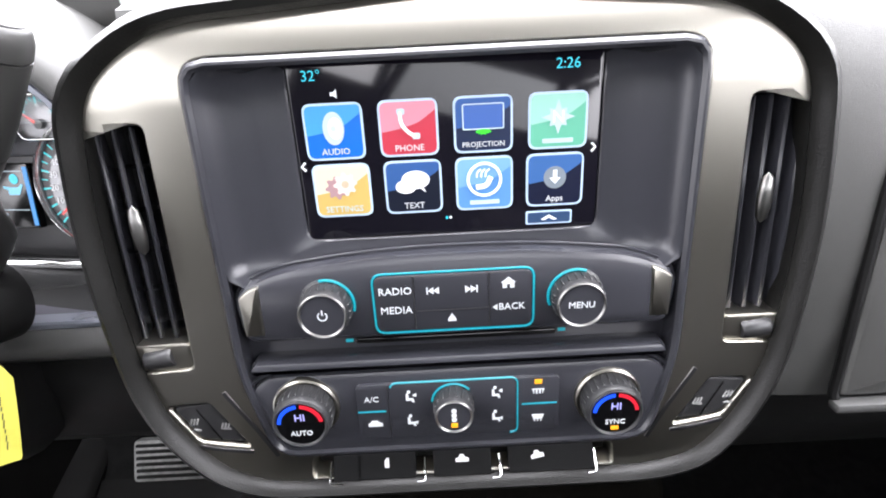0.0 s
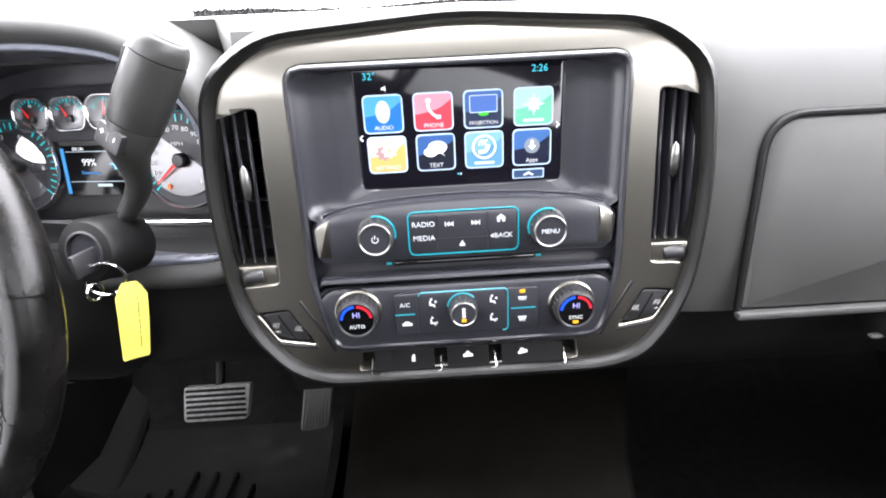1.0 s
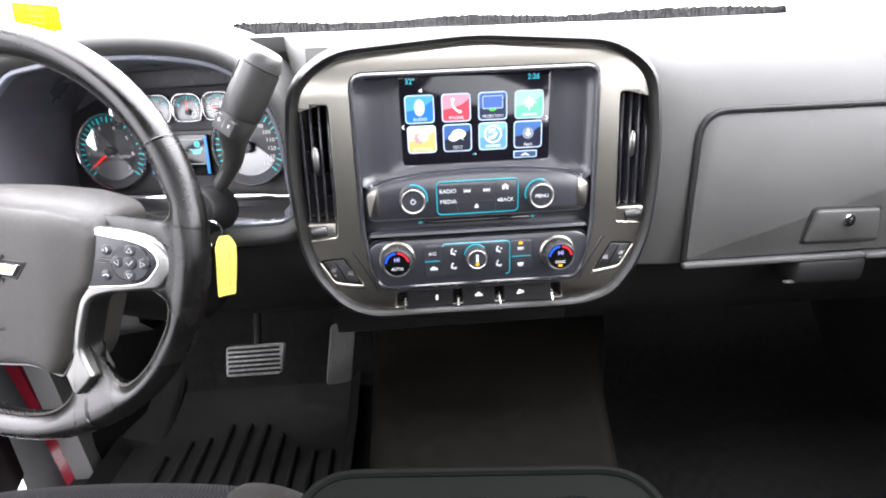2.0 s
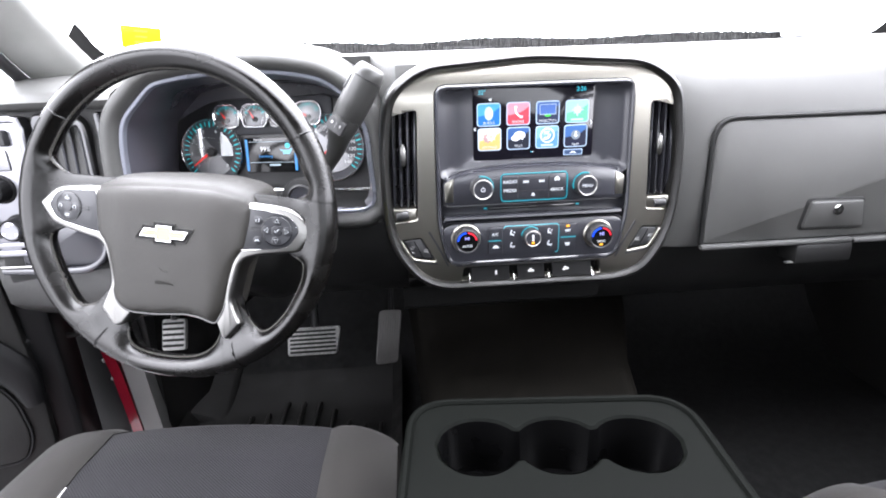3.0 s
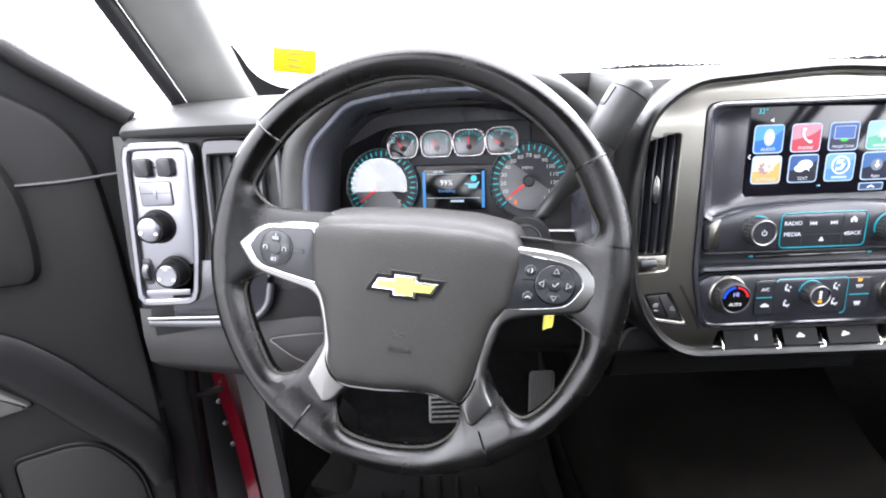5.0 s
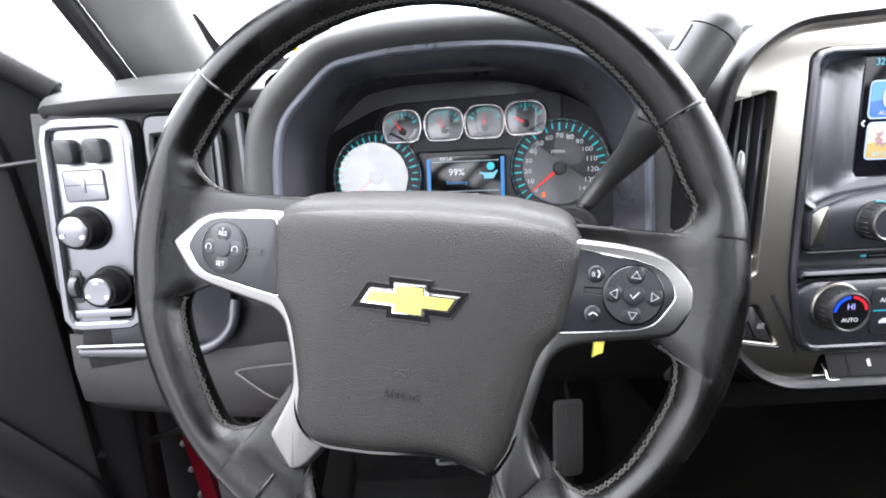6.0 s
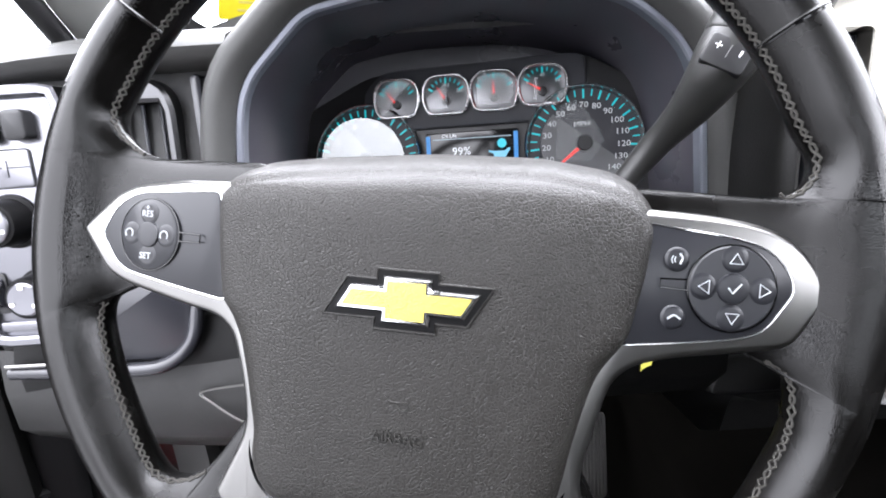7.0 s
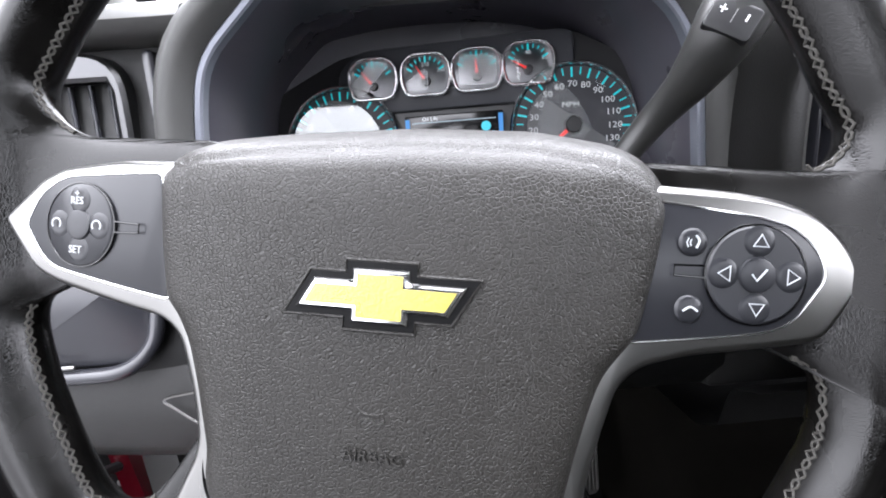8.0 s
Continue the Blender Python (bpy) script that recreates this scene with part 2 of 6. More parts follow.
def by_angle(loop, n=120, centre=(0, 0)):
    """The outline met by n rays from a centre, so that two outlines can be joined point to point."""
    c = Vector(centre)
    out = []
    m = len(loop)
    for i in range(n):
        a = 2 * math.pi * i / n
        d = Vector((math.cos(a), math.sin(a)))
        best = 0
        for j in range(m):
            p, q = Vector(loop[j]) - c, Vector(loop[(j + 1) % m]) - c
            e = q - p
            den = d.x * e.y - d.y * e.x
            if abs(den) < 1e-12:
                continue
            t = (p.x * e.y - p.y * e.x) / den
            s = (p.x * d.y - p.y * d.x) / den
            if t > 0 and -1e-6 <= s <= 1 + 1e-6:
                best = max(best, t)
        out.append(tuple(c + d * best))
    return out


def loft(rings, closed=True, cap0=True, cap1=True):
    """A skin over rings of points (x, y, z), each with as many points."""
    bm = bmesh.new()
    vs = [[bm.verts.new(p) for p in ring] for ring in rings]
    n = len(rings[0])
    for a, b in zip(vs, vs[1:]):
        for i in range(n if closed else n - 1):
            j = (i + 1) % n
            bm.faces.new((a[i], a[j], b[j], b[i]))
    if closed and cap0:
        bm.faces.new(vs[0][::-1])
    if closed and cap1:
        bm.faces.new(vs[-1])
    bmesh.ops.recalc_face_normals(bm, faces=bm.faces)
    return bm


def at_z(loop, z):
    return [(p[0], p[1], z) for p in loop]


def plate(loop, z0, z1, edge=0.0015, dome=0.0):
    """A flat piece from z0 to z1 with a rounded front edge; dome: how far its middle stands out."""
    e = min(edge, abs(z1 - z0) * 0.9)
    rings = [at_z(loop, z0), at_z(loop, z1 - e), at_z(offset(loop, e * 0.3), z1 - e * 0.3), at_z(offset(loop, e), z1)]
    if dome:
        x, y = sum(p[0] for p in loop) / len(loop), sum(p[1] for p in loop) / len(loop)
        base = offset(loop, e)
        for f, h in ((0.8, 0.36), (0.6, 0.64), (0.35, 0.88), (0.12, 0.985)):
            rings.append([(x + (p[0] - x) * f, y + (p[1] - y) * f, z1 + dome * h) for p in base])
    return loft(rings)


def border(outer, inner, z0, z1, edge=0.0012, sink=None):
    """A flat frame between two outlines that match point to point, with soft edges; sink: how deep its inner wall goes."""
    e = edge
    zi = z0 if sink is None else sink
    rings = [at_z(outer, z0), at_z(outer, z1 - e), at_z(offset(outer, e), z1), at_z(offset(inner, -e), z1), at_z(inner, z1 - e), at_z(inner, zi)]
    return loft(rings, cap0=False, cap1=False)


def lathe(profile, n=32):
    """Turned round the z axis from (radius, z) pairs."""
    rings = [[(max(r, 1e-5) * math.cos(2 * math.pi * i / n), max(r, 1e-5) * math.sin(2 * math.pi * i / n), z) for i in range(n)] for r, z in profile]
    return loft(rings)


def smooth_path(points, steps=8):
    """A Catmull-Rom curve through points."""
    pts = [Vector(p) for p in points]
    pts = [2 * pts[0] - pts[1]] + pts + [2 * pts[-1] - pts[-2]]
    out = []
    for i in range(1, len(pts) - 2):
        a, b, c, d = pts[i - 1 : i + 3]
        for s in range(steps):
            f = s / steps
            out.append(0.5 * (2 * b + (c - a) * f + (2 * a - 5 * b + 4 * c - d) * f * f + (3 * b - a - 3 * c + d) * f**3))
    out.append(pts[-2])
    return out


def tube(points, radius, n=10, closed=False, flat=1.0):
    """A round bar along points; radius: one, or one for each point; flat: its second axis against its first."""
    pts = [Vector(p) for p in points]
    m = len(pts)
    rings = []
    side = None
    for i, p in enumerate(pts):
        a, b = (pts[i - 1], pts[(i + 1) % m]) if closed else (pts[max(i - 1, 0)], pts[min(i + 1, m - 1)])
        t = (b - a).normalized()
        if side is None:
            side = t.orthogonal().normalized()
        side = (side - t * side.dot(t)).normalized()
        up = t.cross(side)
        r = radius[i] if isinstance(radius, (list, tuple)) else radius
        rings.append([tuple(p + side * r * math.cos(2 * math.pi * k / n) + up * r * flat * math.sin(2 * math.pi * k / n)) for k in range(n)])
    if closed:
        rings.append(rings[0])
        bm = loft(rings, cap0=False, cap1=False)
        bmesh.ops.remove_doubles(bm, verts=bm.verts, dist=1e-6)
        return bm
    return loft(rings)


def block(w, d, h, edge=0.002, steps=2):
    """A box with rounded edges, centred."""
    bm = bmesh.new()
    bmesh.ops.create_cube(bm, size=1, matrix=Matrix.Diagonal((w, d, h, 1)))
    if edge:
        bmesh.ops.bevel(bm, geom=list(bm.edges), offset=min(edge, 0.45 * min(w, d, h)), segments=steps, affect="EDGES", profile=0.5)
    return bm


def strip(profile, xs, shape=None):
    """A profile of (y, z) pairs drawn out along x, as an open sheet; shape(x, y, z) may move its points."""
    rings = [[shape(x, y, z) if shape else (x, y, z) for y, z in profile] for x in xs]
    return loft(rings, closed=False)


def part(name, bm, mat, parent=None, label="", m=None, angle=40.0):
    """Links a bmesh as one mesh object under a thing or a part."""
    if m is not None:
        bm.transform(m)
    me = bpy.data.meshes.new(name)
    bm.to_mesh(me)
    bm.free()
    me.materials.append(mat)
    me.polygons.foreach_set("use_smooth", [True] * len(me.polygons))
    me.set_sharp_from_angle(angle=radians(angle))
    ob = new(name, me)
    ob.parent = parent
    return tagged(ob, label) if label else ob


def thing(name, label, category, at=(0, 0, 0), group="", kind=""):
    ob = new(name)
    ob.empty_display_size = 0.02
    return tagged(ob, label, category, group, kind)


def letters(name, text, size, mat, parent, m, thick=0.0002, label="", align="CENTER", wide=1.0):
    """Raised letters in Blender's own font, centred on the pose m."""
    c = bpy.data.curves.new(name, "FONT")
    c.body, c.size, c.align_x, c.align_y, c.extrude, c.resolution_u = text, size, align, "CENTER", thick, 2
    ob = bpy.data.objects.new(name, c)
    scene.collection.objects.link(ob)
    bpy.context.view_layer.update()
    me = bpy.data.meshes.new_from_object(ob.evaluated_get(bpy.context.evaluated_depsgraph_get()))
    bpy.data.objects.remove(ob)
    bm = bmesh.new()
    bm.from_mesh(me)
    bm.transform(Matrix.Diagonal((wide, 1, 1, 1)))
    return part(name, bm, mat, parent, label, m)


def face(x, y, z, lean=0.0, turn=0.0):
    """The pose of a panel that faces the seats: local x to the right, y up, z to the rear."""
    return pose(x, y, z, 90 - lean, 0, turn)


def holed(outer, holes, z0, z1, edge=0.001):
    """A flat piece with openings through it."""
    bm = bmesh.new()
    edges = []
    for k, loop in enumerate([outer] + holes):
        d = edge if k == 0 else -edge
        area = sum(a[0] * b[1] - a[1] * b[0] for a, b in zip(loop, loop[1:] + loop[:1]))
        loop = loop if area > 0 else loop[::-1]
        rings = [at_z(loop, z0), at_z(loop, z1 - edge), at_z(offset(loop, d), z1)]
        vs = [[bm.verts.new(p) for p in ring] for ring in rings]
        n = len(loop)
        for a, b in zip(vs, vs[1:]):
            for i in range(n):
                bm.faces.new((a[i], a[(i + 1) % n], b[(i + 1) % n], b[i]))
        edges += [bm.edges.get((vs[2][i], vs[2][(i + 1) % n])) for i in range(n)]
    bmesh.ops.triangle_fill(bm, use_beauty=True, use_dissolve=False, edges=edges)
    bmesh.ops.recalc_face_normals(bm, faces=bm.faces)
    return bm


def mirror(loop, c=0.0):
    return [(2 * c - x, y) for x, y in loop][::-1]


def structure(name, bm, mat, label, category, m=None):
    ob = part(name, bm, mat, None, label, m)
    return tagged(ob, label, category, kind="structure")


# ---- the cab's shell ----
floor_rows = [(-1.9, 0.03), (0.40, 0.035), (0.62, 0.045), (0.72, 0.075), (0.80, 0.16), (0.90, 0.34), (0.93, 0.62)]
structure("floor", strip(floor_rows, [-0.80, -0.4, 0.0, 0.4, 0.93]), CARPET, "black carpeted cab floor rising to the firewall", "floor")

def ceiling_shape(x, y, z):
    return (x, y, z - 0.05 * (x / 0.8) ** 2)

roof = strip([(-1.95, 1.34), (-1.2, 1.39), (-0.5, 1.40), (-0.12, 1.37), (-0.12, 1.43), (-0.5, 1.46), (-1.2, 1.45), (-1.95, 1.40)], [-0.78, -0.5, -0.25, 0, 0.25, 0.5, 0.82], ceiling_shape)
structure("ceiling", roof, HEADLINER, "pale grey cloth headliner", "ceiling")


def wall_with_holes(name, outline, holes, thick, m, mat, label):
    return structure(name, holed(outline, holes, -thick, 0.0, 0.004), mat, label, "wall", m)


# walls out of view; their openings are placed for light and reflections
# rear wall with its window; side walls run from the rear wall to the dash
wall_with_holes("wall_rear", [(-0.82, 0.0), (0.86, 0.0), (0.80, 1.40), (-0.76, 1.40)], [rounded([(-0.70, 0.74), (0.74, 0.74), (0.68, 1.355), (-0.64, 1.355)], 0.06)], 0.06, pose(0, -1.9, 0, 90, 0, 180) @ Matrix.Diagonal((-1, 1, -1, 1)), DOORSKIN, "unseen dark rear cab wall, its window sized for light")
structure("window_rear", plate(rounded([(-0.72, 0.72), (0.76, 0.72), (0.70, 1.375), (-0.66, 1.375)], 0.06), -0.004, 0.0, 0.001), DIM_GLASS, "unseen rear window pane, lightly tinted to dim the light", "window", pose(0, -1.93, 0, 90, 0, 0))
left_side = [(-1.9, 0.0), (-0.66, 0.0), (-0.66, 1.33), (-1.9, 1.33)]
wall_with_holes("wall_left", left_side, [rounded([(-1.74, 0.86), (-0.80, 0.86), (-0.84, 1.27), (-1.68, 1.27)], 0.05)], 0.06, Matrix(((0, 0, 1, -0.80), (1, 0, 0, 0), (0, 1, 0, 0), (0, 0, 0, 1))), DOORSKIN, "unseen closed rear door side, its window placed for light")
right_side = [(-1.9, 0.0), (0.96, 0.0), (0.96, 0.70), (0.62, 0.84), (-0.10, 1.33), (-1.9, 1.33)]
wall_with_holes("wall_right", right_side, [rounded([(-0.60, 0.74), (0.42, 0.74), (0.42, 0.86), (-0.12, 1.26), (-0.60, 1.28)], 0.04), rounded([(-1.66, 0.78), (-0.68, 0.76), (-0.68, 1.28), (-1.60, 1.27)], 0.04)], 0.06, Matrix(((0, 0, 1, 0.92), (1, 0, 0, 0), (0, 1, 0, 0), (0, 0, 0, 1))), DOORSKIN, "unseen closed passenger side with windows placed for light")

# windshield
def shield(x, s):
    """A place on the windshield: s from 0 at the cowl to 1 at the roof."""
    bow = (x / 0.80) ** 2
    return (x * (1 - 0.06 * s), 0.93 - 0.24 * bow - s * (1.02 - 0.12 * bow), 0.845 + 0.02 * bow + s * (0.555 - 0.03 * bow))

rows = [[shield(-0.80 + 1.62 * i / 24, j / 10) for i in range(25)] for j in range(11)]
pane = structure("windshield", loft([r[::-1] for r in rows], closed=False), GLASS, "clear raked windshield", "windshield")
pane.visible_shadow = False

# A-pillars
def pillar(name, side):
    inner = [Vector((-0.746, 0.60, 0.832)), Vector((-0.728, 0.39, 0.957))]
    outer = [Vector((-0.823, 0.540, 0.808)), Vector((-0.810, 0.316, 0.960))]
    rings = []
    for k in range(9):
        f = -0.12 + k * 0.42
        a, b = inner[0].lerp(inner[1], f), outer[0].lerp(outer[1], f)
        flare = 0.012 * max(0, 0.35 - f)
        a = a + Vector((flare, flare, 0))
        mid = (a + b) / 2 + Vector((0.018, -0.022, 0.004))
        back = (a + b) / 2 + Vector((-0.05, 0.03, 0.01))
        ring = smooth_path([a, a.lerp(mid, 0.5) + Vector((0.006, -0.006, 0)), mid, mid.lerp(b, 0.5) + Vector((0.004, -0.008, 0)), b], 4) + [back]
        rings.append([((p.x if side < 0 else -p.x + 0.04), p.y, p.z) for p in ring])
    return structure(name, loft(rings), PILLAR, "pale grey cloth-covered windshield pillar", "pillar")

pillar("pillar_left", -1)
pillar("pillar_right", 1)
seal = [Vector((-0.832, 0.533, 0.806)).lerp(Vector((-0.820, 0.309, 0.960)), f * 0.35 - 0.1) for f in range(10)]
structure("door_seal", tube(seal, 0.011, 10), BLACK, "black rubber door seal along the pillar", "seal")

# ---- dash ----
dash = thing("dashboard", "charcoal grained vinyl pickup dashboard", "dashboard")

def dash_shape(x, y, z):
    drop = max(0.0, -x - 0.50) ** 2 * 1.0
    far = 0.24 * (x / 0.80) ** 2 * max(0.0, (y - 0.45) / 0.45)
    return (x, y - far, z - drop * (1 if z > 0.7 else 0.5))

xs = [-0.86 + 1.76 * i / 88 for i in range(89)]
top = [(0.93, 0.858), (0.84, 0.856), (0.72, 0.853), (0.60, 0.849), (0.50, 0.844), (0.43, 0.837), (0.388, 0.827), (0.359, 0.809), (0.342, 0.785), (0.332, 0.758), (0.3275, 0.730), (0.3250, 0.700), (0.3250, 0.655), (0.3275, 0.58), (0.334, 0.530), (0.338, 0.515), (0.41, 0.508)]
centre_top = [(0.93, 0.858), (0.84, 0.856), (0.72, 0.853), (0.60, 0.850), (0.52, 0.846), (0.46, 0.843), (0.41, 0.838), (0.37, 0.830), (0.345, 0.820), (0.338, 0.79), (0.338, 0.76), (0.338, 0.715), (0.338, 0.66), (0.342, 0.58), (0.349, 0.530), (0.352, 0.515), (0.42, 0.508)]
def pad_rows(lo, hi):
    """The top pad changes its profile from the centre hump to the passenger side."""
    rows = []
    for x in [v for v in xs if lo < v < hi]:
        f = min(1.0, max(0.0, (x - 0.15) / 0.14))
        f = f * f * (3 - 2 * f)
        g = min(1.0, max(0.0, (-0.205 - x) / 0.03))
        mid = [(y + (max(y, 0.425 + 0.002 * max(0, i - 6)) - y) * g, z + (max(z, 0.836 - 0.002 * i) - z) * g) for i, (y, z) in enumerate(centre_top)]
        rows.append([dash_shape(x, c[0] + (t[0] - c[0]) * f, c[1] + (t[1] - c[1]) * f) for c, t in zip(mid, top)])
    return loft(rows, closed=False)
part("top_pad", pad_rows(-0.68, 0.95), DASH_TOP, dash)
end_top = [(0.70, 0.842), (0.58, 0.835), (0.48, 0.824), (0.42, 0.812), (0.385, 0.802), (0.368, 0.795), (0.362, 0.787), (0.366, 0.780), (0.375, 0.776), (0.40, 0.774)]
part("end_top_pad", strip(end_top, [-0.858, -0.853, -0.84, -0.81, -0.78, -0.74, -0.70, -0.66, -0.62], lambda x, y, z: (x, y + 0.030 * min(1, max(0, -x - 0.70) / 0.15) ** 2, z - (0.004 if x < -0.856 else 0) - 0.10 * (max(0, -x - 0.70)) ** 2)), DASH_TOP, dash)
part("lower_passenger_panel", strip([(0.362, 0.512), (0.368, 0.47), (0.41, 0.40), (0.50, 0.36), (0.80, 0.34)], [0.13, 0.3, 0.5, 0.7, 0.90]), LOWER, dash)
part("driver_panel", strip([(0.47, 0.625), (0.41, 0.615), (0.385, 0.535), (0.395, 0.47), (0.43, 0.435), (0.60, 0.42)], [-0.855, -0.8, -0.7, -0.6, -0.5, -0.4, -0.3, -0.20]), LOWER, dash)
part("centre_lower_panel", strip([(0.33, 0.475), (0.365, 0.462), (0.372, 0.452), (0.385, 0.415), (0.42, 0.395), (0.60, 0.385)], [-0.21, -0.1, 0.0, 0.1, 0.14]), LOWER, dash)
part("end_cap", strip([(0.40, 0.778), (0.392, 0.70), (0.387, 0.60), (0.40, 0.53), (0.42, 0.47), (0.50, 0.44)], [-0.872, -0.86, -0.75, -0.65]), DASH, dash)

# ---- centre stack ----
X0 = -0.003
S = face(X0, 0.30, 0)
stack = thing("centre_stack", "silver and charcoal centre stack with screen, radio and climate controls", "centre stack")
rim_out = rounded([(-0.142, 0.4765), (0.140, 0.4755), (0.180, 0.490), (0.210, 0.533), (0.225, 0.578), (0.230, 0.640), (0.229, 0.700), (0.217, 0.783), (0.165, 0.822), (0.0, 0.834), (-0.165, 0.822), (-0.217, 0.783), (-0.229, 0.700), (-0.230, 0.640), (-0.226, 0.580), (-0.212, 0.538), (-0.180, 0.496)], 0.03, 5)
C0 = (0, 0.65)
ro = by_angle(rim_out, 144, C0)
ri = offset(ro, 0.0165)
def thicker_below(loop):
    return [(x, y + 0.0015 * max(0.0, min(1.0, (0.52 - y) / 0.04))) for x, y in loop]
rings = [at_z(offset(ro, -0.006), -0.11), at_z(ro, -0.02), at_z(offset(ro, 0.001), 0.006), at_z(offset(ro, 0.005), 0.016), at_z(thicker_below(offset(ro, 0.009)), 0.018), at_z(thicker_below(offset(ro, 0.0135)), 0.014), at_z(thicker_below(ri), 0.006), at_z(thicker_below(offset(ro, 0.017)), -0.006)]
surround_skin = loft(rings, cap0=False, cap1=False)
for v in surround_skin.verts:
    v.co.z -= 5.0 * max(0, v.co.y - 0.764) ** 2 + 1.0 * max(0, abs(v.co.x) - 0.150) ** 2 + 4.0 * max(0, 0.514 - v.co.y) ** 2 + 0.35 * max(0, 0.60 - v.co.y) ** 2
part("surround", surround_skin, SURROUND, stack, "charcoal grained padded surround", S)
bezel = rounded([(-0.133, 0.523), (0.133, 0.523), (0.147, 0.590), (0.1445, 0.790), (-0.1445, 0.790), (-0.147, 0.590)], [0.018, 0.018, 0.02, 0.016, 0.016, 0.02], 6)
ventR = rounded([(0.176, 0.598), (0.218, 0.594), (0.213, 0.757), (0.170, 0.757)], 0.005, 4)
ventL = mirror(ventR)
seatR = rounded([(0.150, 0.530), (0.186, 0.536), (0.203, 0.567), (0.172, 0.570)], 0.004, 4)
seatL = mirror(seatR)
swrow = rounded([(-0.112, 0.4945), (0.112, 0.4945), (0.108, 0.5170), (-0.108, 0.5170)], 0.004, 4)
def fascia_drop(x, y):
    """How far the fascia rolls back towards its top, its outer ends and its foot."""
    x = abs(x)
    return 1.0 * max(0, x - 0.150) ** 2 + 5.0 * max(0, y - 0.764) ** 2 + 4.0 * max(0, 0.514 - y) ** 2 + 0.35 * max(0, 0.60 - y) ** 2
def fascia_bend(bm):
    """The fascia is cut into small cells, then rolled."""
    cuts = [(0, 0.012 * k) for k in range(-18, 19)] + [(1, 0.764 + 0.0045 * k) for k in range(15)] + [(1, 0.50 + 0.007 * k) for k in range(15)]
    for axis, v in cuts:
        no = (1, 0, 0) if axis == 0 else (0, 1, 0)
        bmesh.ops.bisect_plane(bm, geom=list(bm.verts) + list(bm.edges) + list(bm.faces), dist=1e-6, plane_co=tuple(v * c for c in no), plane_no=no)
    ways = []
    for v in bm.verts:
        x, y = v.co.x, v.co.y
        dx = (fascia_drop(x + 0.001, y) - fascia_drop(x - 0.001, y)) / 0.002
        dy = (fascia_drop(x, y + 0.001) - fascia_drop(x, y - 0.001)) / 0.002
        ways.append(Vector((dx, dy, 1.0)).normalized() if v.co.z > 0.0068 else Vector((0, 0, 0)))
        v.co.z -= fascia_drop(x, y)
    return bm, ways

skin, ways = fascia_bend(holed(offset(ro, 0.0150), [bezel, ventL, ventR, seatL, seatR, swrow], -0.03, 0.007, 0.0015))
fascia = part("fascia", skin, SILVER, stack, "satin silver painted fascia", S)
turn = S.to_3x3()
fascia.data.normals_split_custom_set_from_vertices([tuple(turn @ w) if w.length > 0 else (0, 0, 0) for w in ways])
# black bezel: rim, screen surround
bz = by_angle(bezel, 144, C0)
part("bezel_rim", border(offset(bz, 0.0005), offset(bz, 0.006), -0.03, 0.011, 0.002), SATIN, stack, "charcoal bezel with a thin bright edge", S)
part("bezel_back", plate(offset(bz, 0.004), -0.03, -0.0064, 0.001), SATIN, stack, m=S)
dish_o = by_angle(rounded([(-0.141, 0.655), (0.141, 0.655), (0.140, 0.785), (-0.140, 0.785)], 0.014, 5), 96, (0, 0.73))
dish_i = by_angle(rect(0.180, 0.104, 0.003, 3, 0, 0.7325), 96, (0, 0.73))
def between(a, b, f):
    return [(p[0] + (q[0] - p[0]) * f, p[1] + (q[1] - p[1]) * f) for p, q in zip(a, b)]
rings = [at_z(dish_o, 0.009), at_z(between(dish_o, dish_i, 0.04), 0.0085), at_z(between(dish_o, dish_i, 0.12), 0.004), at_z(between(dish_o, dish_i, 0.28), -0.0005), at_z(between(dish_o, dish_i, 0.6), -0.0025), at_z(between(dish_o, dish_i, 0.97), -0.0035), at_z(dish_i, -0.0045)]
part("screen_surround", loft(rings, cap0=False, cap1=False), SATIN, stack, m=S)
screen = part("touch_screen", plate(rect(0.178, 0.1025, 0.002, 3, 0, 0.7325), -0.012, -0.0042, 0.0005), SCREEN, stack, "dark lit touch screen with app tiles", S)

# ---- steering wheel ----
tilt, yaw, roll = radians(11.6), radians(-10.1), radians(-6.6)
U = Vector((math.cos(yaw), math.sin(yaw), 0))
N = Vector((math.sin(yaw) * math.cos(tilt), -math.cos(yaw) * math.cos(tilt), math.sin(tilt)))
V = N.cross(U)
V = V if V.z > 0 else -V
UR, VR = U * math.cos(roll) + V * math.sin(roll), V * math.cos(roll) - U * math.sin(roll)
HUB = Vector((-0.4816, 0.1874, 0.6491))
W = Matrix(((UR.x, VR.x, N.x, HUB.x), (UR.y, VR.y, N.y, HUB.y), (UR.z, VR.z, N.z, HUB.z), (0, 0, 0, 1)))
wheel = thing("steering_wheel", "black leather steering wheel with silver spokes and grey airbag cover", "steering wheel")
RIM_C, RIM_R, GRIP = (0.002, 0.0), 0.2065, 0.0160
POLE = (0.002, 0.040)
def arc(r, a0, a1, n):
    return [(RIM_C[0] + r * math.cos(radians(a0 + (a1 - a0) * i / n)), RIM_C[1] + r * math.sin(radians(a0 + (a1 - a0) * i / n))) for i in range(n + 1)]
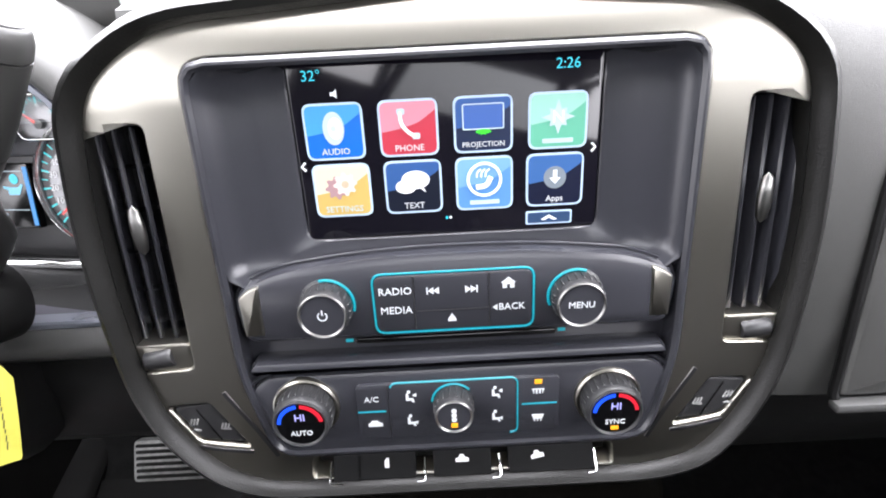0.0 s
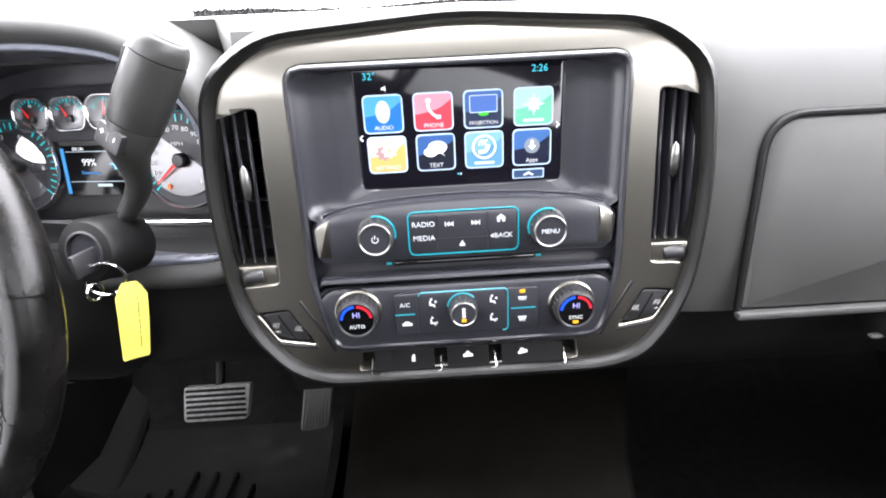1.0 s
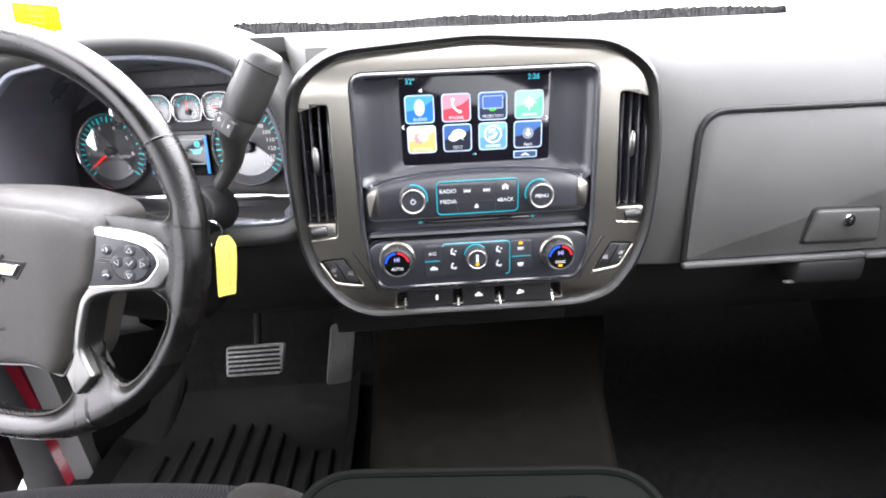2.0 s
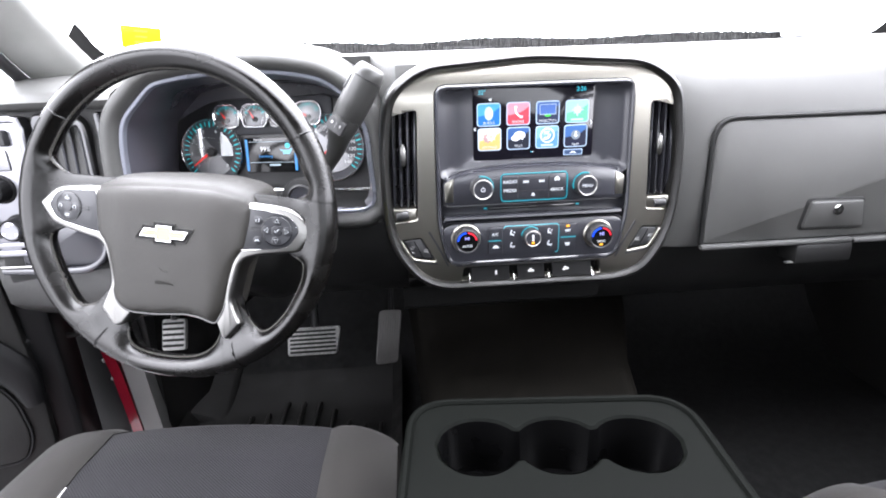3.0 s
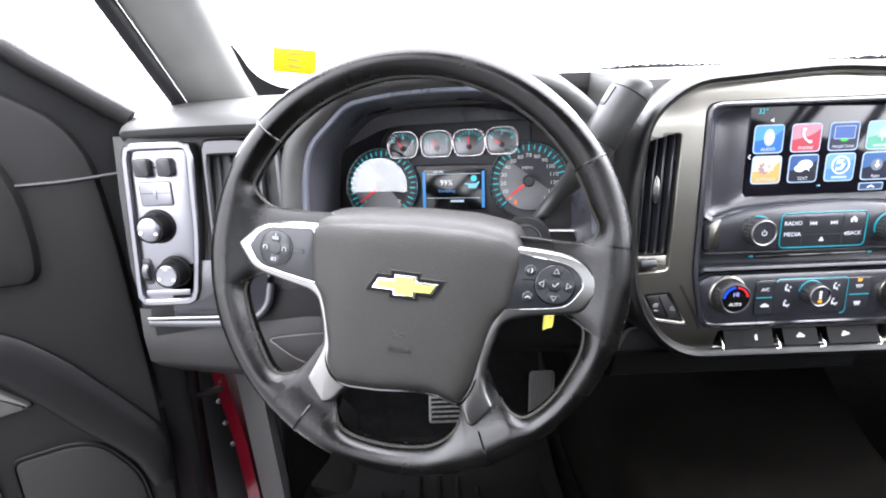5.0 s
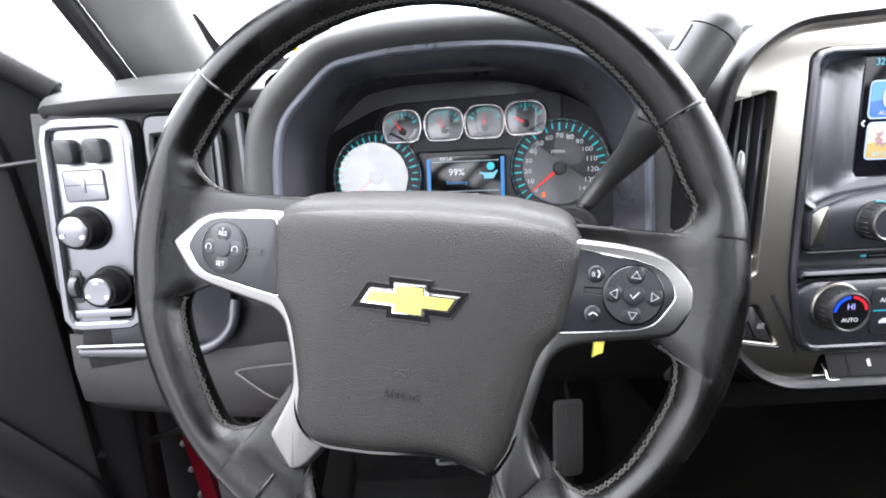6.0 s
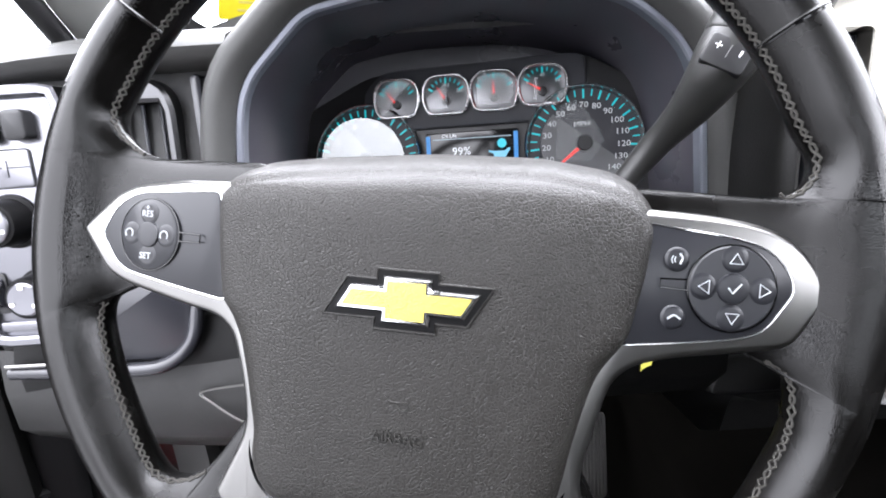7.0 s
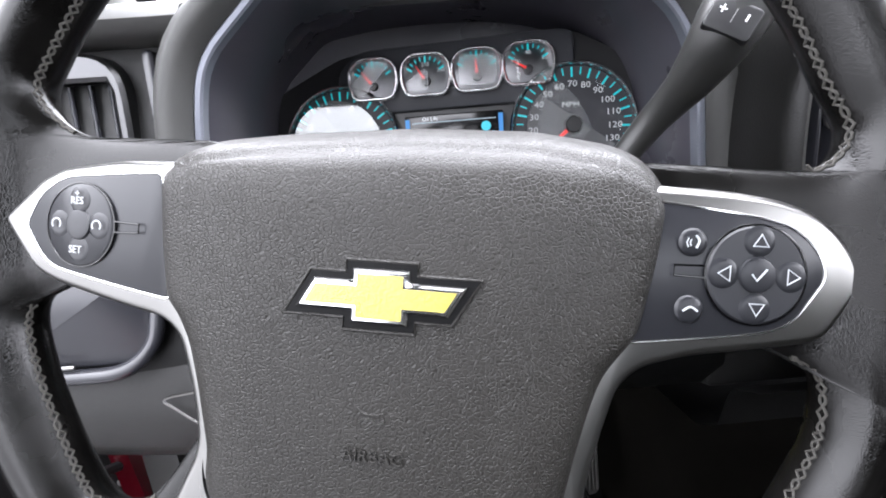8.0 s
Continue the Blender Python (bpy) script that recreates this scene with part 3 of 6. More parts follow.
# the inner edges of the leather, opening by opening, joined behind the cover
TOP_EDGE = [(0.085, 0.0383), (0.125, 0.0380), (0.155, 0.0376), (0.1655, 0.0402), (0.1705, 0.0470), (0.1705, 0.0560)] + arc(0.1750, 23, 156, 14) + [(-0.1622, 0.0600), (-0.1590, 0.0515), (-0.1505, 0.0440), (-0.140, 0.0396), (-0.1268, 0.0384), (-0.102, 0.0392), (-0.080, 0.0395)]
LEFT_EDGE = [(-0.145, -0.0285), (-0.1568, -0.0345), (-0.1622, -0.0460), (-0.1572, -0.0654), (-0.1486, -0.0849), (-0.1380, -0.1040), (-0.1280, -0.1190), (-0.1190, -0.1255), (-0.1075, -0.1247), (-0.0980, -0.1192), (-0.0890, -0.1080)]
LOW_EDGE = [(-0.0571, -0.1456), (-0.0515, -0.1640), (-0.0417, -0.1722), (-0.0218, -0.1768), (0.0078, -0.1776), (0.0356, -0.1735), (0.0533, -0.1647), (0.0645, -0.1505), (0.0676, -0.1338)]
RIGHT_EDGE = [(0.0964, -0.1068), (0.1073, -0.1200), (0.1176, -0.1278), (0.1280, -0.1280), (0.1404, -0.1177), (0.1528, -0.1008), (0.1625, -0.0799), (0.1690, -0.0618), (0.1702, -0.0480), (0.1682, -0.0390), (0.1620, -0.0345), (0.145, -0.0270)]
def dense(points, step):
    """Points at an even spacing along an open path."""
    out = [Vector(points[0])]
    for p, q in zip(points, points[1:]):
        p, q = Vector(p), Vector(q)
        n = max(1, int(round((q - p).length / step)))
        out += [p.lerp(q, k / n) for k in range(1, n + 1)]
    return out
def edge_path(points):
    return dense([tuple(q)[:2] for q in smooth_path([(x, y, 0) for x, y in points], 6)], 0.0016)
INNER, worked = [], []
openings = ((TOP_EDGE, [(-0.070, 0.0380), (-0.072, 0.0060)]), (LEFT_EDGE, [(-0.055, -0.0535), (-0.035, -0.0750)]), (LOW_EDGE, [(0.042, -0.0670), (0.0655, -0.0590)]), (RIGHT_EDGE, [(0.076, 0.0050), (0.074, 0.0383)]))
for k, (edge, behind) in enumerate(openings):
    run = edge_path(edge)
    run += dense([tuple(run[-1])] + behind, 0.0014)[1:]
    worked += run
    INNER += run + dense([tuple(run[-1]), openings[(k + 1) % 4][0][0]], 0.0014)[1:-1]
EDGE_XY = np.array([tuple(q) for q in worked])
def leather_depth(x, y, web):
    """How far the leather stands out at a place: a round grip outside, lower webs towards the hub, soft inner edges."""
    u = RIM_R - math.hypot(x - RIM_C[0], y - RIM_C[1])
    d = math.sqrt(float(((EDGE_XY - (x, y)) ** 2).sum(axis=1).min()))
    if u < GRIP:
        level = 0.0172 * math.sqrt(max(0.0, 1 - ((GRIP - u) / GRIP) ** 2))
    else:
        s = min(1.0, (u - GRIP) / 0.034)
        level = 0.0172 + (web - 0.0172) * s * s * (3 - 2 * s)
    k = 1 - min(d, 0.0150) / 0.0150
    return level * math.sqrt(max(0.0, 1 - k * k))
def leather_body():
    turn = []
    for q in INNER:
        d = Vector((q.x - POLE[0], q.y - POLE[1])).normalized()
        o = Vector((POLE[0] - RIM_C[0], POLE[1] - RIM_C[1]))
        b = o.dot(d)
        p = o + d * (-b + math.sqrt(b * b - o.length_squared + RIM_R**2))
        turn.append(math.atan2(p.y, p.x))
    turn = np.unwrap(np.array(turn))
    n, reach = len(turn), 24
    long = np.concatenate([turn[-reach:] - 2 * math.pi, turn, turn[:reach] + 2 * math.pi])
    weight = np.hanning(2 * reach + 3)[1:-1]
    even = np.convolve(long, weight / weight.sum(), "valid")
    outs = [Vector((RIM_C[0] + RIM_R * math.cos(a), RIM_C[1] + RIM_R * math.sin(a))) for a in even]
    fr = [0.5 - 0.5 * math.cos(math.pi * k / 17) for k in range(18)]
    front, rear = [], []
    for f in fr:
        ring = [q.lerp(o, f) for q, o in zip(INNER, outs)]
        front.append([(p.x, p.y, leather_depth(p.x, p.y, 0.0040)) for p in ring])
        rear.append([(p.x, p.y, -leather_depth(p.x, p.y, 0.0130)) for p in ring])
    bm = loft(front + rear[::-1][1:], cap0=False, cap1=False)
    bmesh.ops.remove_doubles(bm, verts=bm.verts, dist=2e-5)
    return bm
part("rim", leather_body(), WHEEL, wheel, "black leather rim worn shiny", W, 180)
silver_left = rounded([(-0.1740, 0.0002), (-0.1565, -0.0222), (-0.1440, -0.0272), (-0.1151, -0.0326), (-0.0899, -0.0373), (-0.0815, -0.0440), (-0.0756, -0.0633), (-0.0723, -0.0811), (-0.0727, -0.0926), (-0.0805, -0.1103), (-0.0862, -0.1235), (-0.0795, -0.1332), (-0.0690, -0.1460), (-0.0637, -0.1462), (-0.0557, -0.1418), (-0.0420, -0.1240), (-0.0450, -0.1150), (-0.0550, -0.1000), (-0.0580, -0.0870), (-0.0620, -0.0660), (-0.0680, -0.0440), (-0.0750, -0.0280), (-0.0850, 0.0284), (-0.1120, 0.0278), (-0.1420, 0.0240), (-0.1535, 0.0190)], [0.004] + [0.008] * 9 + [0.003, 0.004] + [0.004] * 14, 4)
silver_right = rounded([(0.1000, 0.0285), (0.0950, -0.0200), (0.0850, -0.0400), (0.0790, -0.0625), (0.0745, -0.0821), (0.0735, -0.0943), (0.0700, -0.1050), (0.0610, -0.1180), (0.0670, -0.1245), (0.0750, -0.1433), (0.0810, -0.1455), (0.0900, -0.1345), (0.0990, -0.1225), (0.0914, -0.1094), (0.0865, -0.0945), (0.0878, -0.0835), (0.0917, -0.0639), (0.0958, -0.0476), (0.1032, -0.0397), (0.1183, -0.0342), (0.1532, -0.0283), (0.1670, -0.0258), (0.1812, -0.0028), (0.1730, 0.0122), (0.1620, 0.0218), (0.1477, 0.0259), (0.1301, 0.0276)], [0.004] * 10 + [0.004, 0.003, 0.003] + [0.008] * 9 + [0.004, 0.008, 0.008, 0.008, 0.008], 4)
pad_left = rounded([(-0.1590, -0.0017), (-0.1468, -0.0188), (-0.0851, -0.0286), (-0.0911, 0.0229), (-0.1390, 0.0196), (-0.1510, 0.0122)], [0.004, 0.009, 0.003, 0.003, 0.014, 0.006], 5)
pad_right = rounded([(0.1000, 0.0222), (0.0970, -0.0298), (0.1439, -0.0228), (0.1545, -0.0185), (0.1650, -0.0015), (0.1615, 0.0075), (0.1532, 0.0148), (0.1398, 0.0184)], [0.003, 0.003, 0.008, 0.006, 0.004, 0.006, 0.008, 0.01], 5)
HUBM = W @ pose(0, 0, 0.0022)
def tipped(bm, drop=0.006):
    """The spokes fall back towards their tips and, a little, along their lower limbs."""
    for k in range(-18, 19):
        bmesh.ops.bisect_plane(bm, geom=list(bm.verts) + list(bm.edges) + list(bm.faces), dist=1e-6, plane_co=(0.01 * k, 0, 0), plane_no=(1, 0, 0))
    for v in bm.verts:
        s = max(0.0, min(1.0, (abs(v.co.x - 0.006) - 0.105) / 0.070))
        low = max(0.0, min(1.0, (-v.co.y - 0.05) / 0.09))
        v.co.z -= drop * s * s * (3 - 2 * s) + 0.003 * low
    return bm
def spoke_trim(loop):
    rings = [at_z(loop, -0.016), at_z(loop, 0.0085), at_z(offset(loop, 0.0005), 0.0105), at_z(offset(loop, 0.0014), 0.0122), at_z(offset(loop, 0.0026), 0.0132), at_z(offset(loop, 0.0038), 0.0136)]
    return loft(rings)
for loop, pad in ((silver_left, pad_left), (silver_right, pad_right)):
    part("silver_spoke", tipped(spoke_trim(loop)), BRIGHT, wheel, "satin silver spoke trim", HUBM)
    part("switch_pad", tipped(plate(pad, 0.0, 0.0142, 0.0006)), PAD, wheel, "charcoal switch pad", HUBM)
    part("pad_edge", tipped(tube([(x, y, 0.0139) for x, y in offset(pad, -0.0003)], 0.0005, 6, True)), CHROME, wheel, "thin bright pad edge", HUBM)
cover_loop = rounded([(-0.0544, -0.1212), (-0.0422, -0.1236), (-0.0124, -0.1226), (0.0286, -0.1176), (0.0450, -0.1186), (0.0570, -0.1222), (0.0668, -0.1250), (0.0760, -0.1082), (0.0789, -0.0952), (0.0818, -0.0787), (0.0865, -0.0567), (0.0904, -0.0439), (0.0979, -0.0334), (0.1023, -0.0266), (0.1075, 0.0019), (0.1090, 0.0211), (0.1085, 0.0270), (0.1025, 0.0345), (0.0920, 0.0390), (0.0600, 0.0435), (0.0080, 0.0430), (-0.0480, 0.0385), (-0.0800, 0.0345), (-0.0905, 0.0300), (-0.0930, 0.0230), (-0.0915, -0.0011), (-0.0878, -0.0286), (-0.0826, -0.0344), (-0.0767, -0.0452), (-0.0717, -0.0636), (-0.0660, -0.0896), (-0.0669, -0.1012), (-0.0633, -0.1120)], 0.006, 4)
def cover_front(x, y):
    """The face of the cover: nearly flat in the middle, with side planes that fall away."""
    s = max(0.0, min(1.0, (abs(x - 0.006) - 0.050) / 0.040))
    up = max(0.0, min(1.0, (y - 0.010) / 0.034))
    return 0.0240 - 0.0046 * s * s * (3 - 2 * s) - 0.0016 * ((y + 0.035) / 0.08) ** 2 - 0.0035 * up * up
def cover_skin():
    rings = []
    def rolled(x, y, s):
        """The upper edge rolls back towards the dash."""
        w = max(0.0, min(1.0, (y - 0.006) / 0.026))
        return (x, y + s * w * w * (3 - 2 * w))
    for z, d, s in ((-0.050, 0, 0.0125), (-0.035, 0, 0.0115), (-0.022, 0, 0.0095), (-0.012, 0, 0.0072), (-0.004, 0, 0.0048), (0.003, 0, 0.0020), (0.008, 0, -0.0008), (0.0115, 0.0006, -0.0030)):
        rings.append([rolled(x, y, s) + (z,) for x, y in (offset(cover_loop, d) if d > 0 else cover_loop)])
    cx, cy = 0.006, -0.038
    base = [rolled(x, y, -0.0050) for x, y in offset(cover_loop, 0.0012)]
    for f, g in ((1.0, 0.05), (0.988, 0.30), (0.972, 0.52), (0.95, 0.70), (0.925, 0.83), (0.895, 0.92), (0.86, 0.97), (0.82, 0.99), (0.78, 1), (0.73, 1), (0.68, 1), (0.62, 1), (0.56, 1), (0.48, 1), (0.4, 1), (0.3, 1), (0.2, 1), (0.1, 1)):
        ring = []
        for x, y in base:
            px, py = cx + (x - cx) * f, cy + (y - cy) * f
            ring.append((px, py, 0.0130 + (cover_front(px, py) - 0.0130) * g))
        rings.append(ring)
    return loft(rings)
part("airbag_cover", cover_skin(), COVER, wheel, "grained grey airbag cover", HUBM, 60)
edge = offset(cover_loop, -0.0010)
k0 = max(range(len(edge)), key=lambda i: edge[i][1])
part("cover_gap", tube([(x, y, 0.0106) for x, y in edge[k0:] + edge[:k0] if y < 0.020], 0.0016, 6), GLOSS, wheel, m=HUBM)

# ---- steering column ----
column = thing("steering_column", "charcoal plastic steering column shroud", "steering column")
part("shroud", tube([HUB + Vector((0.19, 0.85, -0.49)) * d for d in (0.02, 0.05, 0.12, 0.20, 0.28)], [0.045, 0.058, 0.064, 0.070, 0.075], 24), LOWER, column)

# ---- instrument cluster ----
cluster = thing("instrument_cluster", "hooded instrument cluster with chrome-ringed gauges", "instrument cluster")
K = face(-0.43, 0.368, 0)
hood_in = rounded([(-0.196, 0.60), (0.188, 0.60), (0.182, 0.728), (0.167, 0.768), (0.122, 0.806), (0.06, 0.818), (0.0, 0.8205), (-0.075, 0.817), (-0.128, 0.807), (-0.181, 0.757), (-0.190, 0.715)], [0.03, 0.03, 0.03, 0.03, 0.025, 0.03, 0.03, 0.03, 0.012, 0.022, 0.03], 6)
hi = by_angle(hood_in, 120, (0, 0.70))
ho = offset(hi, -0.030)
rings = [at_z(offset(hi, -0.046), -0.10), at_z(offset(hi, -0.040), -0.05), at_z(ho, -0.01), at_z(offset(hi, -0.027), 0.012), at_z(offset(hi, -0.018), 0.022), at_z(offset(hi, -0.009), 0.020), at_z(offset(hi, -0.003), 0.010), at_z(hi, 0.004)]
part("hood", loft(rings, cap0=False, cap1=False), DASH_TOP, cluster, "grained vinyl hood", K, 80)
part("hood_edge", border(offset(hi, -0.002), offset(hi, 0.0045), -0.01, 0.008, 0.0015), HOODLINE, cluster, m=K)
mid = between(hi, [(0.0 + (p[0]) * 0.90, 0.70 + (p[1] - 0.70) * 0.86) for p in hi], 1.0)
part("throat", loft([at_z(offset(hi, 0.002), 0.004), at_z(between(hi, mid, 0.5), -0.02), at_z(mid, -0.155)], cap0=False, cap1=True), THROAT, cluster, "black cluster throat", K)

# ---- seats ----
def seat(name, x, front, label, flip=1, rise=0.0, lean=0.0):
    s = thing(name, label, "seat")
    def skin(x0, x1, lift0, lift1, bulge):
        rows = []
        for i in range(13):
            f = i / 12
            h = rise - lean * (x0 + (x1 - x0) * f - 0.145) / 0.29 + lift0 + (lift1 - lift0) * f + bulge * math.sin(math.pi * f) ** 0.7
            prof = [(front - 0.02, 0.16), (front - 0.003, 0.22), (front, 0.265), (front - 0.012, 0.300), (front - 0.045, 0.322), (front - 0.12, 0.328), (front - 0.30, 0.322), (front - 0.62, 0.30)]
            rows.append([(x + flip * (x0 + (x1 - x0) * f), y, z + h * min(1, max(0, (z - 0.2) / 0.1))) for y, z in prof])
        return loft(rows, closed=False)
    part("seat_insert", skin(-0.145, 0.145, 0.0, 0.0, 0.010), CLOTH, s, "dark woven seat insert")
    part("bolster", skin(0.145, 0.235, 0.002, -0.03, 0.014), BOLSTER, s, "brown-grey cloth bolster")
    part("bolster", skin(-0.255, -0.145, -0.04, 0.002, 0.018), BOLSTER, s, "brown-grey cloth bolster")
    part("seat_base", block(0.46, 0.55, 0.16, 0.01), BLACK, s, m=pose(x, front - 0.36, 0.13))
    return s

seat("driver_seat", -0.462, 0.205, "dark cloth driver's seat cushion with grey bolsters", 1, 0.015, 0.020)
seat("passenger_seat", 0.49, 0.035, "dark cloth passenger seat cushion with grey bolsters", -1)

# ---- folding centre console ----
console = thing("centre_console", "grey-green vinyl folding console with three cup holders", "console")
Q = pose(-0.036, 0.082, 0.418, 0, 0, -5)
top_loop = rounded([(-0.168, -0.55), (0.168, -0.55), (0.168, 0.0), (-0.168, 0.0)], [0.03, 0.03, 0.055, 0.055], 8)
cup_c = [-0.086, 0.0, 0.086]
def cup_outline(r=0.0455, neck=0.024):
    up = []
    n = 60
    for i in range(n + 1):
        x = -0.1315 + 0.263 * i / n
        h = max(math.sqrt(max(0, r * r - (x - c) ** 2)) for c in cup_c)
        if abs(x) < 0.086:
            h = max(h, neck)
        up.append((x, h))
    return [(x, -0.078 + h * 0.88) for x, h in up[::-1][1:-1]] + [(x, -0.078 - h) for x, h in up]
cups = cup_outline()
part("top_panel", holed(top_loop, [cups], -0.05, 0.0, 0.004), CONSOLE, console, m=Q)
part("edge_roll", tube([(p[0], p[1], 0.0) for p in offset(top_loop, 0.004)], 0.005, 8, True), CONSOLE, console, m=Q)
area = sum(a[0] * b[1] - a[1] * b[0] for a, b in zip(cups, cups[1:] + cups[:1]))
cl = cups if area > 0 else cups[::-1]
part("cup_well", loft([at_z(cl, -0.002), at_z(offset(cl, 0.002), -0.03), at_z(offset(cl, 0.004), -0.068)], cap0=False), CUP, console, "glossy black cup well", Q)
part("body", block(0.325, 0.54, 0.28, 0.02), CONSOLE, console, m=Q @ pose(0, -0.275, -0.245))

# transmission hump
hump_rows = []
for y, h, left, right in ((-0.6, 0.20, 0.195, 0.150), (0.2, 0.24, 0.197, 0.158), (0.42, 0.268, 0.20, 0.205), (0.60, 0.285, 0.205, 0.272), (0.78, 0.34, 0.22, 0.325), (0.95, 0.46, 0.26, 0.36)):
    hump_rows.append([(x + 0.022, y, z) for x, z in rounded([(right + 0.005, 0.02), (right, h), (-left, h), (-left - 0.005, 0.02)], [0.001, 0.03, 0.05, 0.001], 6)])
structure("floor_hump", loft(hump_rows, closed=False), HUMP, "dark carpeted transmission hump", "floor hump")


# ---- radio and climate controls ----
def bead(x, y, z):
    return S @ pose(x, y, z)


def knob(parent, name, x, y, z0, r, depth, label, cap=SATIN, ring=BRIGHT, glow=None, ribs=22):
    k = part(name, lathe([(r * 1.12, 0), (r * 1.12, 0.002), (r * 1.02, 0.003), (r, depth * 0.7), (r * 0.97, depth - 0.001), (r * 0.93, depth)], 40), BLACK, parent, label, bead(x, y, z0))
    part("bright_ring", lathe([(r * 0.95, depth - 0.0015), (r * 0.95, depth + 0.0006), (r * 0.90, depth + 0.0012), (r * 0.84, depth + 0.0004), (r * 0.83, depth - 0.002)], 40), ring, k, m=bead(x, y, z0))
    part("cap", lathe([(r * 0.85, depth - 0.003), (r * 0.84, depth), (0.0, depth + 0.0003)], 40), cap, k, m=bead(x, y, z0))
    grip = bmesh.new()
    for i in range(ribs):
        a = 2 * math.pi * i / ribs
        b = block(0.0012, 0.0016, depth * 0.62, 0.0004, 1)
        b.transform(pose(r * 1.0 * math.cos(a), r * 1.0 * math.sin(a), depth * 0.45, 0, 0, math.degrees(a) + 90))
        me = bpy.data.meshes.new("tmp")
        b.to_mesh(me)
        b.free()
        grip.from_mesh(me)
        bpy.data.meshes.remove(me)
    part("grip_ribs", grip, BLACK, k, m=bead(x, y, z0))
    if glow:
        a0, a1 = glow
        arc = [(r * 1.10 * math.cos(radians(a0 + (a1 - a0) * i / 20)), r * 1.10 * math.sin(radians(a0 + (a1 - a0) * i / 20)), 0.0028) for i in range(21)]
        part("light_ring", tube(arc, 0.0009, 6), CYAN, k, "cyan light ring", bead(x, y, z0))
    return k


radio = thing("radio", "charcoal radio control panel with two knobs and buttons", "radio")
pod = rounded([(-0.136, 0.617), (0.136, 0.617), (0.139, 0.654), (0.110, 0.667), (0.055, 0.6735), (0.0, 0.675), (-0.055, 0.6735), (-0.110, 0.667), (-0.139, 0.654)], [0.010, 0.010, 0.012, 0.03, 0.03, 0.03, 0.03, 0.03, 0.012], 6)
part("panel", plate(pod, -0.006, 0.0125, 0.006), SATIN, radio, m=S)
part("panel_edge", tube([(p[0], p[1], 0.0035) for p in offset(pod, -0.001)], 0.0013, 6, True), SATIN, radio, m=S)
part("lower_lip", plate(rounded([(-0.140, 0.592), (0.140, 0.592), (0.136, 0.601), (-0.136, 0.601)], 0.003, 4), -0.006, 0.0105, 0.004), SATIN, radio, m=S)
for s in (-1, 1):
    side = rounded([(s * 0.1345, 0.6235), (s * 0.1350, 0.6510), (s * 0.128, 0.6560), (s * 0.1205, 0.6590), (s * 0.1215, 0.6235)], 0.002, 3)
    area = sum(a[0] * b[1] - a[1] * b[0] for a, b in zip(side, side[1:] + side[:1]))
    part("silver_end", plate(side if area > 0 else side[::-1], 0.006, 0.0132, 0.002), SILVER, radio, "satin silver end piece", S)
keys = part("button_block", plate(rect(0.098, 0.039, 0.006, 5, -0.0015, 0.6420), 0.008, 0.0138, 0.0012), SATIN, radio, m=S)
part("light_line", tube([(p[0], p[1], 0.0132) for p in rect(0.0995, 0.0405, 0.0065, 5, -0.0015, 0.6420)], 0.0007, 6, True), CYAN, radio, "cyan light line", S)
for x in (-0.026, 0.0205):
    part("button_gap", block(0.0007, 0.037, 0.0012, 0), BLACK, keys, m=bead(x, 0.6420, 0.0136))
part("button_gap", block(0.0455, 0.0006, 0.0012, 0), BLACK, keys, m=bead(-0.0027, 0.6365, 0.0136))
TXT = 0.0140
letters("radio_legend", "RADIO", 0.0068, LEGEND, keys, bead(-0.0375, 0.6505, TXT))
letters("media_legend", "MEDIA", 0.0068, LEGEND, keys, bead(-0.0375, 0.6375, TXT))
letters("back_legend", "BACK", 0.0064, LEGEND, keys, bead(0.0345, 0.6365, TXT))


def shape(name, points, mat, parent, m, thick=0.0003):
    area = sum(a[0] * b[1] - a[1] * b[0] for a, b in zip(points, points[1:] + points[:1]))
    return part(name, loft([at_z(points if area > 0 else points[::-1], -thick), at_z(points if area > 0 else points[::-1], thick)]), mat, parent, m=m)


def tri(x, y, w, h):
    return [(x - w / 2, y - h / 2), (x + w / 2, y), (x - w / 2, y + h / 2)]


for sgn, x in ((-1, -0.0155), (1, 0.0075)):
    for k in (0, 1):
        shape("skip_mark", tri(0, 0, sgn * 0.0034, 0.0046), LEGEND, keys, bead(x + k * 0.0034, 0.6500, TXT))
    shape("skip_mark", rect(0.0008, 0.0046, 0.0001, 2), LEGEND, keys, bead(x + (0.0056 if sgn > 0 else -0.0022), 0.6500, TXT))
shape("eject_mark", [(-0.0026, -0.0012), (0.0026, -0.0012), (0.0, 0.0028)], LEGEND, keys, bead(-0.003, 0.6310, TXT))
shape("eject_mark", rect(0.0052, 0.0010, 0.0001, 2), LEGEND, keys, bead(-0.003, 0.6290, TXT))
shape("home_mark", [(-0.0036, -0.003), (-0.001, -0.003), (-0.001, -0.0005), (0.001, -0.0005), (0.001, -0.003), (0.0036, -0.003), (0.0036, 0.0006), (0.0044, 0.0006), (0.0, 0.0042), (-0.0044, 0.0006), (-0.0036, 0.0006)], LEGEND, keys, bead(0.0325, 0.6525, TXT))
shape("back_mark", [(0.0015, -0.002), (0.0015, 0.002), (-0.0015, 0)], LEGEND, keys, bead(0.0240, 0.6365, TXT))
power = knob(radio, "power_knob", -0.0800, 0.6440, 0.0120, 0.0155, 0.0165, "black power knob with bright ring", glow=(-15, 100))
